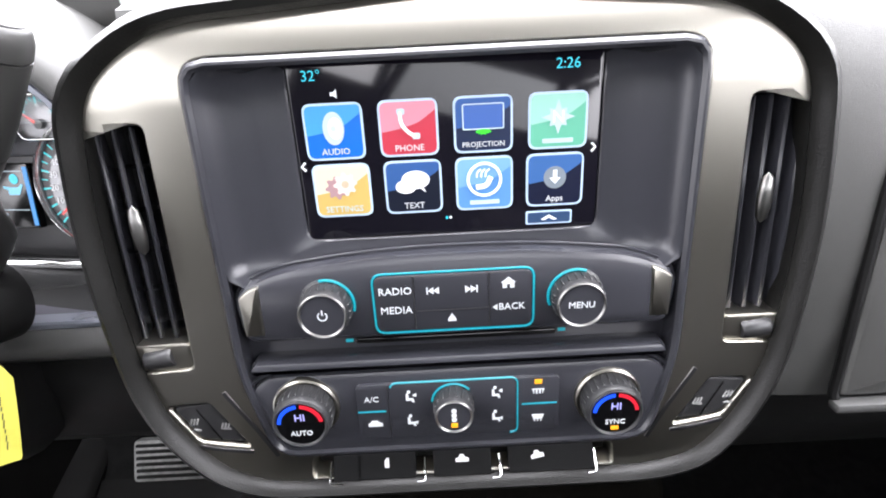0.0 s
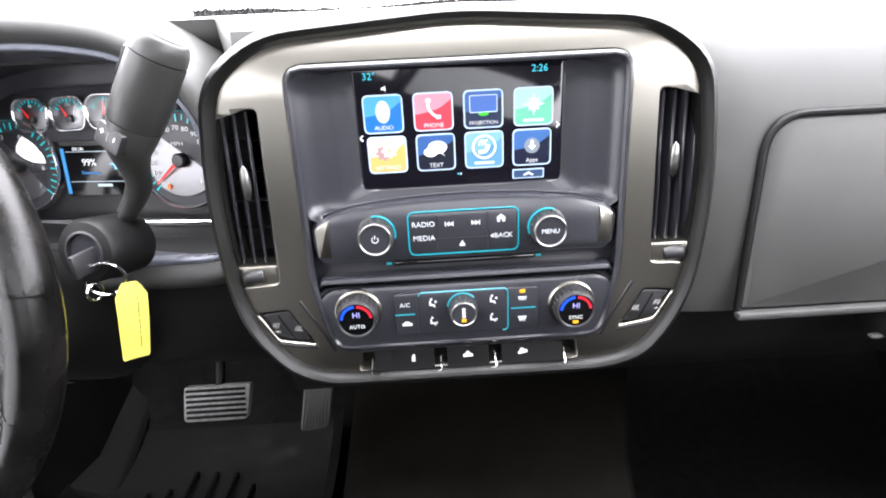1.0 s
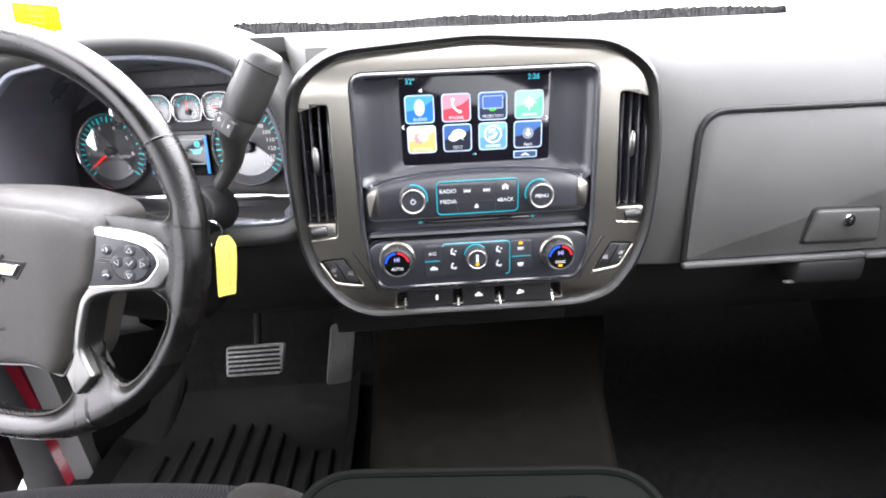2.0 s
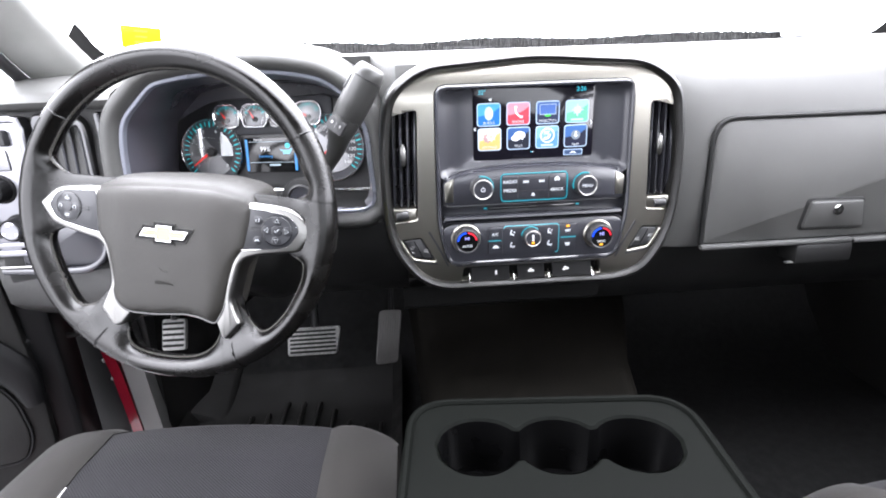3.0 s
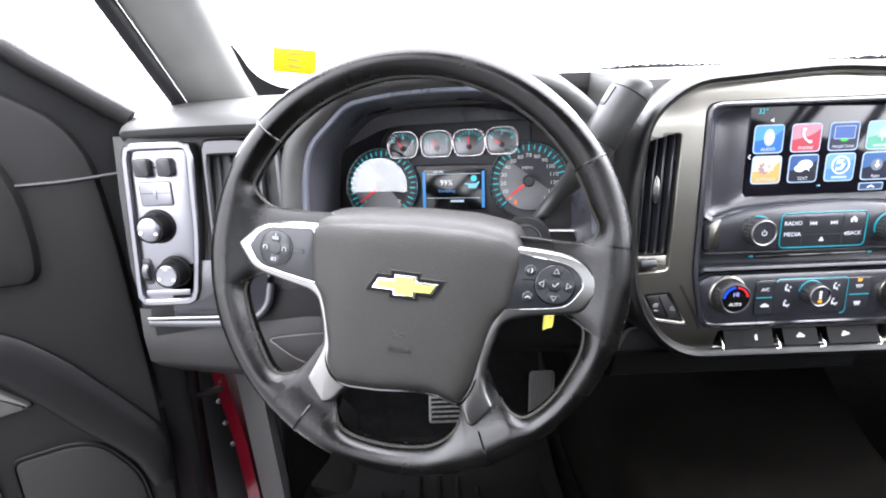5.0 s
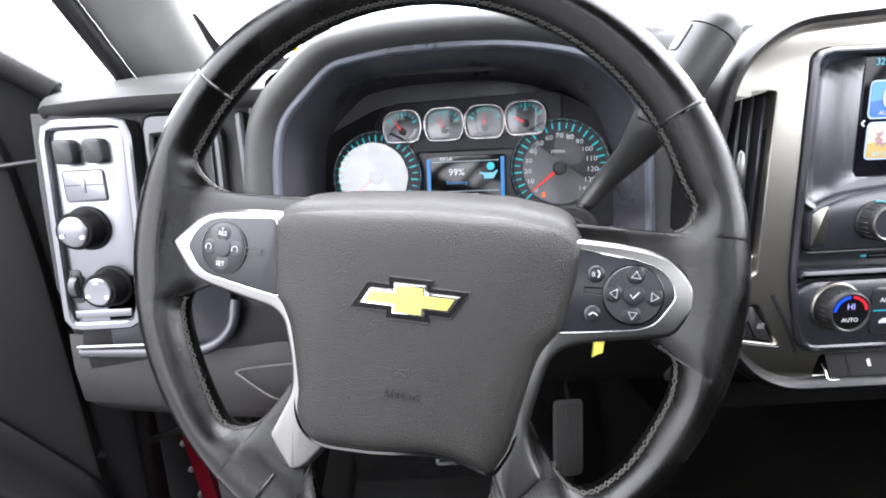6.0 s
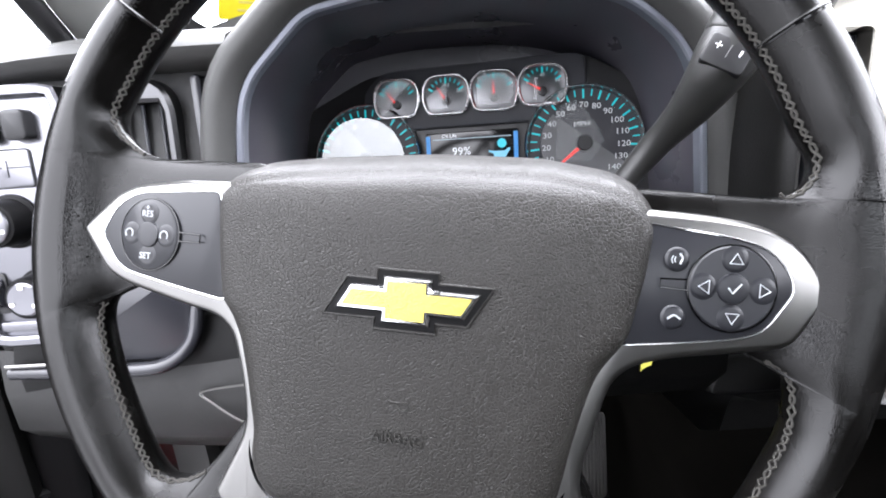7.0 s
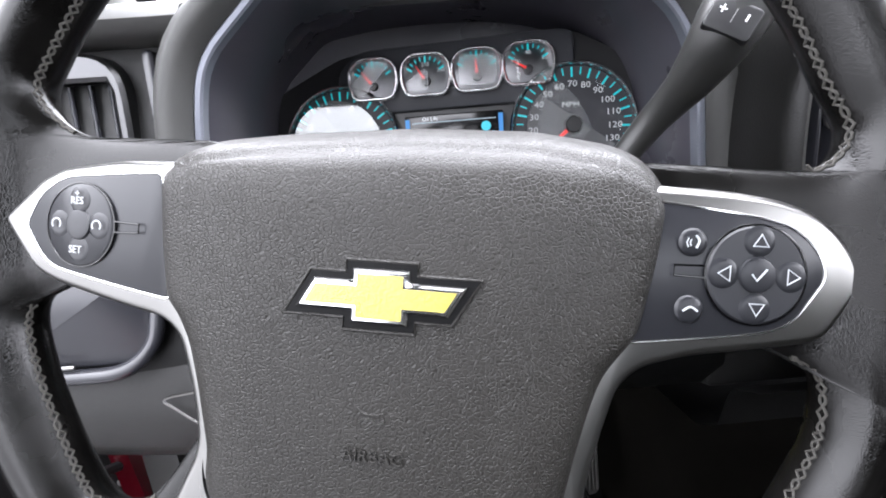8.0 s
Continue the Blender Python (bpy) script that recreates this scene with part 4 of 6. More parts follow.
part("power_mark", tube([(0.0027 * math.cos(radians(a)), 0.0027 * math.sin(radians(a)), 0) for a in range(125, 416, 15)], 0.0004, 5), LEGEND, power, m=bead(-0.0800, 0.6440, 0.0289))
shape("power_mark", rect(0.0008, 0.0032, 0.0001, 2), LEGEND, power, bead(-0.0800, 0.6464, 0.0289))
menu = knob(radio, "menu_knob", 0.0740, 0.6425, 0.0120, 0.0155, 0.0165, "black menu knob with bright ring", glow=(70, 200))
letters("menu_legend", "MENU", 0.0058, LEGEND, menu, bead(0.0740, 0.6425, 0.0290))
part("disc_slot", block(0.135, 0.0042, 0.004, 0.0015), GLOSS, radio, "narrow disc slot", bead(-0.001, 0.6080, -0.003))
for x in (-0.0725, 0.0705):
    part("slot_mark", block(0.0050, 0.0022, 0.0014, 0.0004), CYAN, radio, "cyan slot mark", bead(x, 0.6085, -0.0028))

climate = thing("climate_panel", "charcoal climate control panel with three knobs", "climate control")
cpod = rounded([(-0.130, 0.524), (0.130, 0.524), (0.142, 0.580), (0.128, 0.5905), (-0.128, 0.5905), (-0.142, 0.580)], [0.014, 0.014, 0.012, 0.02, 0.02, 0.012], 6)
part("panel", plate(cpod, -0.006, 0.0095, 0.005), SATIN, climate, m=S)
part("panel_edge", tube([(p[0], p[1], 0.0045) for p in offset(cpod, -0.0015)], 0.0016, 6, True), SATIN, climate, m=S)
mid = part("button_block", plate(rect(0.138, 0.044, 0.005, 5, -0.0015, 0.5600), 0.005, 0.0120, 0.0012), SATIN, climate, m=S)
part("light_line", tube([(p[0], p[1], 0.0118) for p in rounded([(-0.0470, 0.5375), (-0.0470, 0.5825), (0.0385, 0.5825), (0.0385, 0.5375)], 0.005, 5)[7:]] , 0.0007, 6), CYAN, climate, "cyan light line", S)
for x in (-0.0475, 0.0390):
    part("button_gap", block(0.0006, 0.042, 0.0012, 0), BLACK, mid, m=bead(x - 0.0012, 0.5600, 0.0117))
for x, w in ((-0.0605, 0.019), (0.0535, 0.024)):
    part("light_bar", block(w, 0.0014, 0.0012, 0.0003), CYAN, climate, "dim cyan light bar", bead(x, 0.5605, 0.0117))
letters("ac_legend", "A/C", 0.0060, LEGEND, mid, bead(-0.0600, 0.5705, 0.0124))
def car_mark(x, y, s=1.0):
    shape("recirculation_mark", [(px * s, py * s) for px, py in [(-0.0048, -0.0018), (0.0048, -0.0018), (0.0048, 0.0004), (0.0028, 0.0010), (0.0014, 0.0026), (-0.0022, 0.0026), (-0.0034, 0.0008), (-0.0048, 0.0004)]], LEGEND, mid, bead(x, y, 0.0124))
car_mark(-0.0590, 0.5505)
def seat_mark(x, y, up):
    pts = [(-0.0022, 0.0034), (-0.0008, 0.0034), (-0.0002, -0.0004), (0.0026, -0.0004), (0.0034, -0.0034), (0.0020, -0.0034), (0.0012, -0.0018), (-0.0022, -0.0018)]
    shape("airflow_mark", pts, LEGEND, mid, bead(x, y, 0.0124))
    shape("airflow_mark", round_loop(0.0011, 10), LEGEND, mid, bead(x - 0.0002, y + 0.0048, 0.0124))
    shape("airflow_mark", tri(0, 0, -0.0024, 0.0026), LEGEND, mid, bead(x + 0.0036, y + (0.0022 if up else -0.0008), 0.0124))
for x, y, up in ((-0.0345, 0.5705, True), (-0.0345, 0.5510, False), (0.0235, 0.5705, True), (0.0235, 0.5510, False)):
    seat_mark(x, y, up)
for y in (0.5700, 0.5490):
    shape("defrost_mark", [(-0.0042, 0.0026), (0.0042, 0.0026), (0.0030, -0.0012), (-0.0030, -0.0012)], LEGEND, mid, bead(0.0525, y, 0.0123), 0.0002)
    for k in (-1, 0, 1):
        shape("defrost_mark", rect(0.0008, 0.0048, 0.0003, 2), SATIN if y > 0.56 else LEGEND, mid, bead(0.0525 + k * 0.0022, y - 0.0004, 0.0125), 0.0002)
part("amber_lamp", block(0.0050, 0.0034, 0.0010, 0.0003), AMBER, climate, "lit amber lamp", bead(0.0525, 0.5782, 0.0120))
fan = knob(climate, "fan_knob", -0.0050, 0.5655, 0.0090, 0.0130, 0.0185, "black fan knob", glow=(40, 175), ribs=18)
part("fan_lamp", block(0.0042, 0.0032, 0.0008, 0.0002), AMBER, fan, "lit amber lamp", bead(-0.0050, 0.5590, 0.0280))
for k in (-1, 0, 1):
    shape("fan_mark", round_loop(0.0017, 10), LEGEND, fan, bead(-0.0050, 0.5668 + k * 0.0034, 0.0280))
BLUE_ARC = glowing("blue_arc", (0.01, 0.09, 1.0), 0.9)
RED_ARC = glowing("red_arc", (0.75, 0.02, 0.04), 0.75)
def temperature_knob(x, y, word, lamp):
    k = knob(climate, "temperature_knob", x, y, 0.0080, 0.0188, 0.0200, "black temperature knob with a lit scale", cap=GLOSS, ring=BLACK, ribs=26)
    part("collar", lathe([(0.0225, 0), (0.0225, 0.004), (0.0212, 0.005), (0.0206, 0.003)], 40), SILVER, k, "silver collar", bead(x, y, 0.008))
    for mat, a0, a1 in ((BLUE_ARC, 175, 95), (RED_ARC, 85, 8)):
        arc = [(r * math.cos(radians(a0 + (a1 - a0) * i / 14)), r * math.sin(radians(a0 + (a1 - a0) * i / 14))) for r, order in ((0.0150, range(15)), (0.0126, range(14, -1, -1))) for i in order]
        shape("scale_arc", arc, mat, k, bead(x, y, 0.0286))
    letters("display", "HI", 0.0075, glowing("violet_digits", (0.45, 0.45, 1.0), 0.7), k, bead(x, y + 0.0050, 0.0286))
    letters("legend", word, 0.0052, LEGEND, k, bead(x, y - 0.0070, 0.0286))
    if lamp:
        part("sync_lamp", block(0.0050, 0.0028, 0.0008, 0.0002), AMBER, k, "lit amber lamp", bead(x, y - 0.0118, 0.0284))
temperature_knob(-0.1045, 0.5665, "AUTO", False)
temperature_knob(0.1000, 0.5625, "SYNC", True)

# bright accent strips that lie on the fascia
def accent(points, width):
    pts = smooth_path([(x, y, 0) for x, y in points], 6)
    rings = []
    for i, q in enumerate(pts):
        t = (pts[min(i + 1, len(pts) - 1)] - pts[max(i - 1, 0)]).normalized()
        side = Vector((-t.y, t.x, 0))
        z = 0.0070 - fascia_drop(q.x, q.y)
        rings.append([tuple(q + side * width * f + Vector((0, 0, z + h))) for f, h in ((-0.5, -0.001), (-0.4, 0.0010), (0.4, 0.0010), (0.5, -0.001))])
    part("accent_strip", loft(rings), PANEL_SILVER, stack, "narrow bright accent strip", S)
for s in (-1, 1):
    accent([(s * 0.1600, 0.5790), (s * 0.1440, 0.5480), (s * 0.1325, 0.5215)], 0.0034)
    accent([(s * 0.1490, 0.5265), (s * 0.1680, 0.5290), (s * 0.1860, 0.5325)], 0.0030)
accent([(-0.120, 0.5206), (0, 0.5200), (0.120, 0.5206)], 0.0022)

# heated seat switches
for s, loop in ((-1, seatL), (1, seatR)):
    sw = thing("seat_heater_switch", "black seat heater rocker with two pale marks", "switch", group="seat heater switches")
    part("well", plate(offset(by_angle(loop, 40, (s * 0.177, 0.551)), -0.001), -0.026, -0.006, 0.001), BLACK, sw, m=S)
    inner = offset(by_angle(loop, 40, (s * 0.177, 0.551)), 0.002)
    part("rocker", plate(inner, -0.008, 0.003, 0.002), BLACK, sw, m=S)
    part("split", block(0.0008, 0.030, 0.001, 0), GLOSS, sw, m=bead(s * 0.177, 0.550, 0.0032) @ pose(0, 0, 0, 0, 0, -25 * s))
    for dx in (-0.010, 0.011):
        for i in range(3):
            shape("heat_mark", [(px, py) for px, py in rect(0.0011, 0.0055, 0.0004, 2)], DIM_MARK, sw, bead(s * 0.177 + dx + (i - 1) * 0.0022, 0.551 + 0.0015 * (1 if dx * s > 0 else -1) * 1.5, 0.0035) @ pose(0, 0, 0, 0, 0, -20))
        shape("heat_mark", [(-0.0025, -0.0015), (0.0035, -0.0022), (0.0035, -0.0008), (-0.0012, -0.0002)], DIM_MARK, sw, bead(s * 0.177 + dx, 0.5475, 0.0035))

# toggle row under the climate panel
RS = S @ pose(0, 0.0115, -0.002)
row = thing("switch_row", "row of black piano switches with bright hooks", "switch row")
part("tray", plate(offset(by_angle(swrow, 60, (0, 0.506)), -0.001), -0.028, -0.016, 0.001), HANDLE, row, m=S)
for i, x in enumerate((-0.086, -0.0565, -0.0005, 0.0555, 0.087)):
    w = 0.020 if i in (0, 4) else 0.043
    k = part("switch", loft([[(x - w / 2, 0.5055, -0.014), (x + w / 2, 0.5055, -0.014), (x + w / 2, 0.482, -0.006), (x - w / 2, 0.482, -0.006)], [(x - w / 2, 0.5055, -0.006), (x + w / 2, 0.5055, -0.006), (x + w / 2, 0.482, 0.006), (x - w / 2, 0.482, 0.006)]]), HANDLE, row, m=RS)
    if i in (1, 2, 3):
        car = [(-0.0048, -0.002), (0.0048, -0.002), (0.0048, 0.0006), (0.0024, 0.0012), (0.0010, 0.0034), (-0.0016, 0.0034), (-0.0026, 0.0010), (-0.0048, 0.0006)]
        shape("mark", car if i != 1 else [(-0.0016, -0.0035), (0.0016, -0.0035), (0.0016, 0.0035), (-0.0002, 0.0035), (-0.0016, 0.0015)], MARK, k, RS @ pose(x, 0.4925, 0.0012) @ pose(0, 0, 0, -27, 0, 14 if i == 3 else 0))
for x in (-0.0985, -0.0285, 0.0275, 0.0985):
    part("hook", tube(smooth_path([(x, 0.492, -0.003), (x, 0.486, 0.003), (x, 0.4805, 0.007), (x + (0.010 if x < -0.05 else -0.006), 0.4795, 0.0075)], 5), 0.0008, 8), CHROME, row, "small chrome hook", RS)

# ---- air vents ----
def vent(label, m, w, h, slats, top_shift, tab):
    v = thing("air_vent", label, "air vent", group="air vents")
    box = [(-w / 2, -h / 2), (w / 2, -h / 2), (w / 2 + top_shift, h / 2), (-w / 2 + top_shift, h / 2)]
    part("housing", loft([at_z(box, 0.002), at_z(box, -0.03), at_z(offset(box, 0.004), -0.034)], cap0=False, cap1=True), BLACK, v, m=m)
    for i in range(slats):
        f = (i + 0.5) / slats - 0.5
        sl = block(0.0032, h * 0.99, 0.020, 0.0012, 1)
        sl.transform(pose(0, 0, 0, 0, 18, 0))
        for vert in sl.verts:
            vert.co.x += f * w + top_shift * (vert.co.y / h + 0.5)
        part("slat", sl, SATIN, v, m=m @ pose(0, 0, -0.010))
    for k in (-0.3, -0.1, 0.1, 0.3):
        part("back_vane", block(w * 0.96, 0.002, 0.010, 0.0006, 1), BLACK, v, m=m @ pose(top_shift * 0.5, h * k, -0.026))
    if tab:
        t = part("tab", lathe([(0.0001, -0.016), (0.0034, -0.013), (0.0046, -0.004), (0.0046, 0.004), (0.0034, 0.013), (0.0001, 0.016)], 14), BRIGHT, v, "bright slider tab", m @ pose(tab[0], tab[1], 0.002, 90, 0, 0) @ Matrix.Diagonal((1, 0.7, 1, 1)))
    return v

for s in (-1, 1):
    vent("black centre air vent with upright slats and a bright tab", S @ pose(s * 0.1965, 0.6855, -0.004), 0.042, 0.141, 4, -s * 0.0055, (s * -0.004, 0.008))
    wheel_box = thing("vent_thumbwheel", "dark thumbwheel in a silver pocket under the vent", "thumbwheel", group="vent thumbwheels")
    part("pocket", plate(rounded([(s * 0.1965 - 0.0205, 0.596), (s * 0.1965 + 0.0205, 0.5955), (s * 0.1965 + 0.020, 0.616), (s * 0.1965 - 0.0195, 0.616)], 0.003, 3), -0.02, 0.003, 0.002), SILVER, wheel_box, m=S)
    part("thumbwheel", lathe([(0.0001, -0.0095), (0.006, -0.0095), (0.007, -0.008), (0.007, 0.008), (0.006, 0.0095), (0.0001, 0.0095)], 20), BLACK, wheel_box, "dark ribbed wheel", S @ pose(s * 0.1985, 0.605, 0.001, 0, 90, 8))

# ---- what the screen shows ----
TILE_Z = -0.0038
def sp(x, y, k=0):
    return S @ pose(x, y, TILE_Z + k * 0.00025)
BORDER = glowing("tile_border", (0.55, 0.72, 0.95), 0.75)
def tile(x, y, name, low, high, word, wmat=LEGEND):
    t = part(name, loft([at_z(rect(0.0345, 0.0325, 0.005, 4), -0.0002), at_z(rect(0.0345, 0.0325, 0.005, 4), 0.0)]), BORDER, screen, name.replace("_", " "), sp(x, y, 1))
    shape("tile_face", rect(0.0318, 0.0298, 0.004, 4), glowing(name + "_low", low, 0.85), t, sp(x, y, 2), 0.0001)
    gloss = rounded([(-0.0159, -0.002), (-0.004, 0.0), (0.006, 0.003), (0.0159, 0.010), (0.0159, 0.0149), (-0.0159, 0.0149)], [0.001, 0.004, 0.004, 0.001, 0.004, 0.004], 4)
    shape("tile_shine", gloss, glowing(name + "_high", high, 0.85), t, sp(x, y, 3), 0.0001)
    if word:
        letters("tile_legend", word, 0.0052 if len(word) < 9 else 0.0043, wmat, t, sp(x, y - 0.0115, 4), 0.0001)
    else:
        shape("tile_legend", rect(0.018, 0.0026, 0.0005, 2), wmat, t, sp(x, y - 0.0115, 4), 0.0001)
    return t
WHITE = glowing("screen_white", (0.9, 0.95, 1.0), 0.9)
PALE = glowing("screen_pale", (0.55, 0.70, 0.80), 0.7)
GREEN = glowing("screen_green", (0.05, 0.75, 0.05), 0.9)
xs4 = (-0.0660, -0.0228, 0.0205, 0.0640)
YT, YB = 0.7465, 0.7115
t = tile(xs4[0], YT, "audio_tile", (0.0, 0.14, 0.62), (0.05, 0.32, 0.75), "AUDIO")
shape("speaker_mark", [(0.0062 * math.cos(a) - 0.001, 0.0095 * math.sin(a) + 0.001) for a in [2 * math.pi * i / 24 for i in range(24)]], PALE, t, sp(xs4[0] + 0.001, YT + 0.001, 5), 0.0001)
shape("speaker_mark", [(0.0040 * math.cos(a), 0.0062 * math.sin(a)) for a in [2 * math.pi * i / 20 for i in range(20)]], WHITE, t, sp(xs4[0] + 0.001, YT + 0.002, 6), 0.0001)
shape("speaker_mark", round_loop(0.0018, 12), PALE, t, sp(xs4[0], YT + 0.002, 7), 0.0001)
t = tile(xs4[1], YT, "phone_tile", (0.52, 0.04, 0.07), (0.66, 0.26, 0.34), "PHONE")
part("handset", tube(smooth_path([(-0.0045, 0.0085, 0), (-0.0040, 0.002, 0), (-0.0005, -0.003, 0), (0.0040, -0.006, 0)], 5), 0.0011, 6), WHITE, t, m=sp(xs4[1], YT + 0.001, 5))
for dx, dy in ((-0.0040, 0.0085), (0.0042, -0.0055)):
    shape("handset", rect(0.0046, 0.0036, 0.0012, 3), PALE, t, sp(xs4[1] + dx, YT + dy + 0.001, 6), 0.0002)
t = tile(xs4[2], YT, "projection_tile", (0.01, 0.02, 0.06), (0.03, 0.10, 0.32), "PROJECTION")
part("display_mark", tube([(p[0], p[1], 0) for p in rect(0.0235, 0.0140, 0.0008, 2)], 0.0004, 5, True), PALE, t, m=sp(xs4[2], YT + 0.0045, 5))
shape("display_mark", rect(0.0228, 0.0132, 0.0006, 2), glowing("display_blue", (0.05, 0.13, 0.42), 0.8), t, sp(xs4[2], YT + 0.0045, 4), 0.0001)
for r in (0.0018, 0.0034, 0.0048):
    part("wave_mark", tube([(r * math.cos(radians(a)), r * 0.7 * math.sin(radians(a)), 0) for a in range(30, 151, 15)], 0.0006, 5), GREEN, t, m=sp(xs4[2], YT - 0.0062, 5))
t = tile(xs4[3], YT, "navigation_tile", (0.12, 0.46, 0.32), (0.30, 0.62, 0.54), "", PALE)
star = [((0.0098 if i % 4 == 0 else 0.0070 if i % 2 == 0 else 0.0048) * math.sin(math.pi * i / 8), (0.0098 if i % 4 == 0 else 0.0070 if i % 2 == 0 else 0.0048) * math.cos(math.pi * i / 8)) for i in range(16)]
shape("compass_mark", star, PALE, t, sp(xs4[3], YT + 0.002, 5), 0.0001)
letters("compass_letter", "N", 0.0095, WHITE, t, sp(xs4[3], YT + 0.002, 7), 0.0001)
t = tile(xs4[0] + 0.001, YB, "settings_tile", (0.58, 0.42, 0.13), (0.74, 0.66, 0.50), "SETTINGS", PALE)
gear = [((0.0072 if (i // 2) % 2 == 0 else 0.0055) * math.cos(2 * math.pi * i / 32), (0.0072 if (i // 2) % 2 == 0 else 0.0055) * math.sin(2 * math.pi * i / 32)) for i in range(32)]
shape("gear_mark", gear, glowing("gear_shade", (0.45, 0.28, 0.30), 0.7), t, sp(xs4[0] - 0.002, YB + 0.002, 4), 0.0001)
shape("gear_mark", gear, glowing("gear_face", (0.85, 0.66, 0.62), 0.8), t, sp(xs4[0] + 0.003, YB + 0.004, 5), 0.0001)
shape("gear_mark", round_loop(0.0022, 14), glowing("gear_hole", (0.62, 0.50, 0.36), 0.7), t, sp(xs4[0] + 0.003, YB + 0.004, 6), 0.0001)
t = tile(xs4[1] + 0.0005, YB, "text_tile", (0.005, 0.008, 0.02), (0.03, 0.10, 0.30), "TEXT")
for dx, dy, rx, ry in ((-0.004, 0.0005, 0.0062, 0.0042), (0.002, 0.0045, 0.0085, 0.0056)):
    shape("bubble_mark", [(rx * math.cos(a), ry * math.sin(a)) for a in [2 * math.pi * i / 22 for i in range(22)]], WHITE, t, sp(xs4[1] + dx, YB + dy, 5 + dy * 100), 0.0001)
shape("bubble_mark", [(0, 0), (0.003, 0), (0.005, -0.004)], WHITE, t, sp(xs4[1] + 0.003, YB + 0.0005, 5), 0.0001)
t = tile(xs4[2], YB, "assistance_tile", (0.10, 0.28, 0.62), (0.18, 0.40, 0.72), "", BORDER)
part("ring_mark", tube([(0.0098 * math.cos(2 * math.pi * i / 28), 0.0098 * math.sin(2 * math.pi * i / 28), 0) for i in range(28)], 0.0009, 6, True), WHITE, t, m=sp(xs4[2], YB + 0.0025, 5))
part("seat_mark", tube(smooth_path([(-0.005, -0.004, 0), (0.001, -0.003, 0), (0.004, 0.002, 0)], 4), 0.0016, 6), WHITE, t, m=sp(xs4[2], YB + 0.002, 5))
for k in range(3):
    part("wave_mark", tube(smooth_path([(-0.0045 + k * 0.0026, 0.002, 0), (-0.0040 + k * 0.0026, 0.005, 0), (-0.0020 + k * 0.0026, 0.0068, 0)], 4), 0.0006, 5), WHITE, t, m=sp(xs4[2], YB + 0.002, 5))
t = tile(xs4[3] - 0.001, YB, "apps_tile", (0.005, 0.008, 0.03), (0.04, 0.13, 0.36), "Apps")
shape("disc_mark", round_loop(0.0068, 22), glowing("disc_grey", (0.25, 0.30, 0.35), 0.6), t, sp(xs4[3] - 0.001, YB + 0.0015, 4), 0.0001)
shape("arrow_mark", [(-0.0012, 0.0052), (-0.0012, 0.0005), (-0.0034, 0.0005), (0, -0.0032), (0.0034, 0.0005), (0.0012, 0.0005), (0.0012, 0.0052)], WHITE, t, sp(xs4[3] - 0.001, YB + 0.001, 6), 0.0001)
CLOCK = glowing("screen_cyan", (0.02, 0.62, 0.80), 0.9)
letters("temperature_reading", "32°", 0.0082, CLOCK, screen, sp(-0.0755, 0.7775, 2), 0.0001)
letters("clock_reading", "2:26", 0.0082, CLOCK, screen, sp(0.0690, 0.7775, 2), 0.0001)
shape("mute_mark", [(-0.0018, -0.001), (0.0, -0.001), (0.0018, -0.0024), (0.0018, 0.0024), (0.0, 0.001), (-0.0018, 0.001)], WHITE, screen, sp(-0.0640, 0.7675, 2), 0.0001)
for x, s in ((-0.0865, -1), (0.0855, 1)):
    part("page_arrow", tube([(-s * 0.0012, 0.0024, 0), (s * 0.0010, 0, 0), (-s * 0.0012, -0.0024, 0)], 0.0007, 5), WHITE, screen, m=sp(x, 0.7270 + (0.003 if s > 0 else 0), 2))
for dx in (0, 0.0022):
    shape("page_dot", round_loop(0.0008, 8), WHITE if dx else CLOCK, screen, sp(-0.003 + dx, 0.6912, 2), 0.0001)
drawer = part("drawer_button", loft([at_z(rect(0.0285, 0.0086, 0.0012, 3), -0.0002), at_z(rect(0.0285, 0.0086, 0.0012, 3), 0)]), BORDER, screen, "outlined drawer button", sp(0.0600, 0.6880, 1))
shape("drawer_face", rect(0.0262, 0.0066, 0.0010, 3), glowing("drawer_blue", (0.03, 0.07, 0.16), 0.7), drawer, sp(0.0600, 0.6880, 2), 0.0001)
shape("drawer_arrow", [(-0.0050, -0.0012), (0, 0.0018), (0.0050, -0.0012), (0.003, -0.0018), (0, -0.0002), (-0.003, -0.0018)], WHITE, drawer, sp(0.0600, 0.6880, 3), 0.0001)


# ---- gauges ----
G = face(-0.43, 0.476, 0.70, 6, -11)
def gp(x, y, z=0.0):
    return G @ pose(x, y, z)
part("gauge_board", plate(rounded([(-0.195, -0.10), (0.195, -0.10), (0.195, 0.035), (0.115, 0.083), (-0.100, 0.078), (-0.195, 0.035)], 0.02, 5), -0.012, -0.006, 0.002), BLACK, cluster, "black gauge board", G)
part("gauge_bridge", plate(rounded([(-0.105, 0.018), (0.120, 0.018), (0.118, 0.079), (0.105, 0.082), (-0.085, 0.079), (-0.108, 0.060)], 0.010, 5), -0.006, -0.001, 0.003), DIAL, cluster, "grey bridge behind the small gauges", G)
part("sill_strip", block(0.40, 0.008, 0.012, 0.003), CHROME, cluster, "bright strip under the gauges", gp(0.0, -0.078, 0.012))
part("sill_panel", loft([[(-0.21, -0.078, 0.004), (0.21, -0.078, 0.004)], [(-0.215, -0.100, 0.060), (0.215, -0.100, 0.060)], [(-0.215, -0.125, 0.075), (0.215, -0.125, 0.075)]], closed=False), LOWER, cluster, m=G)


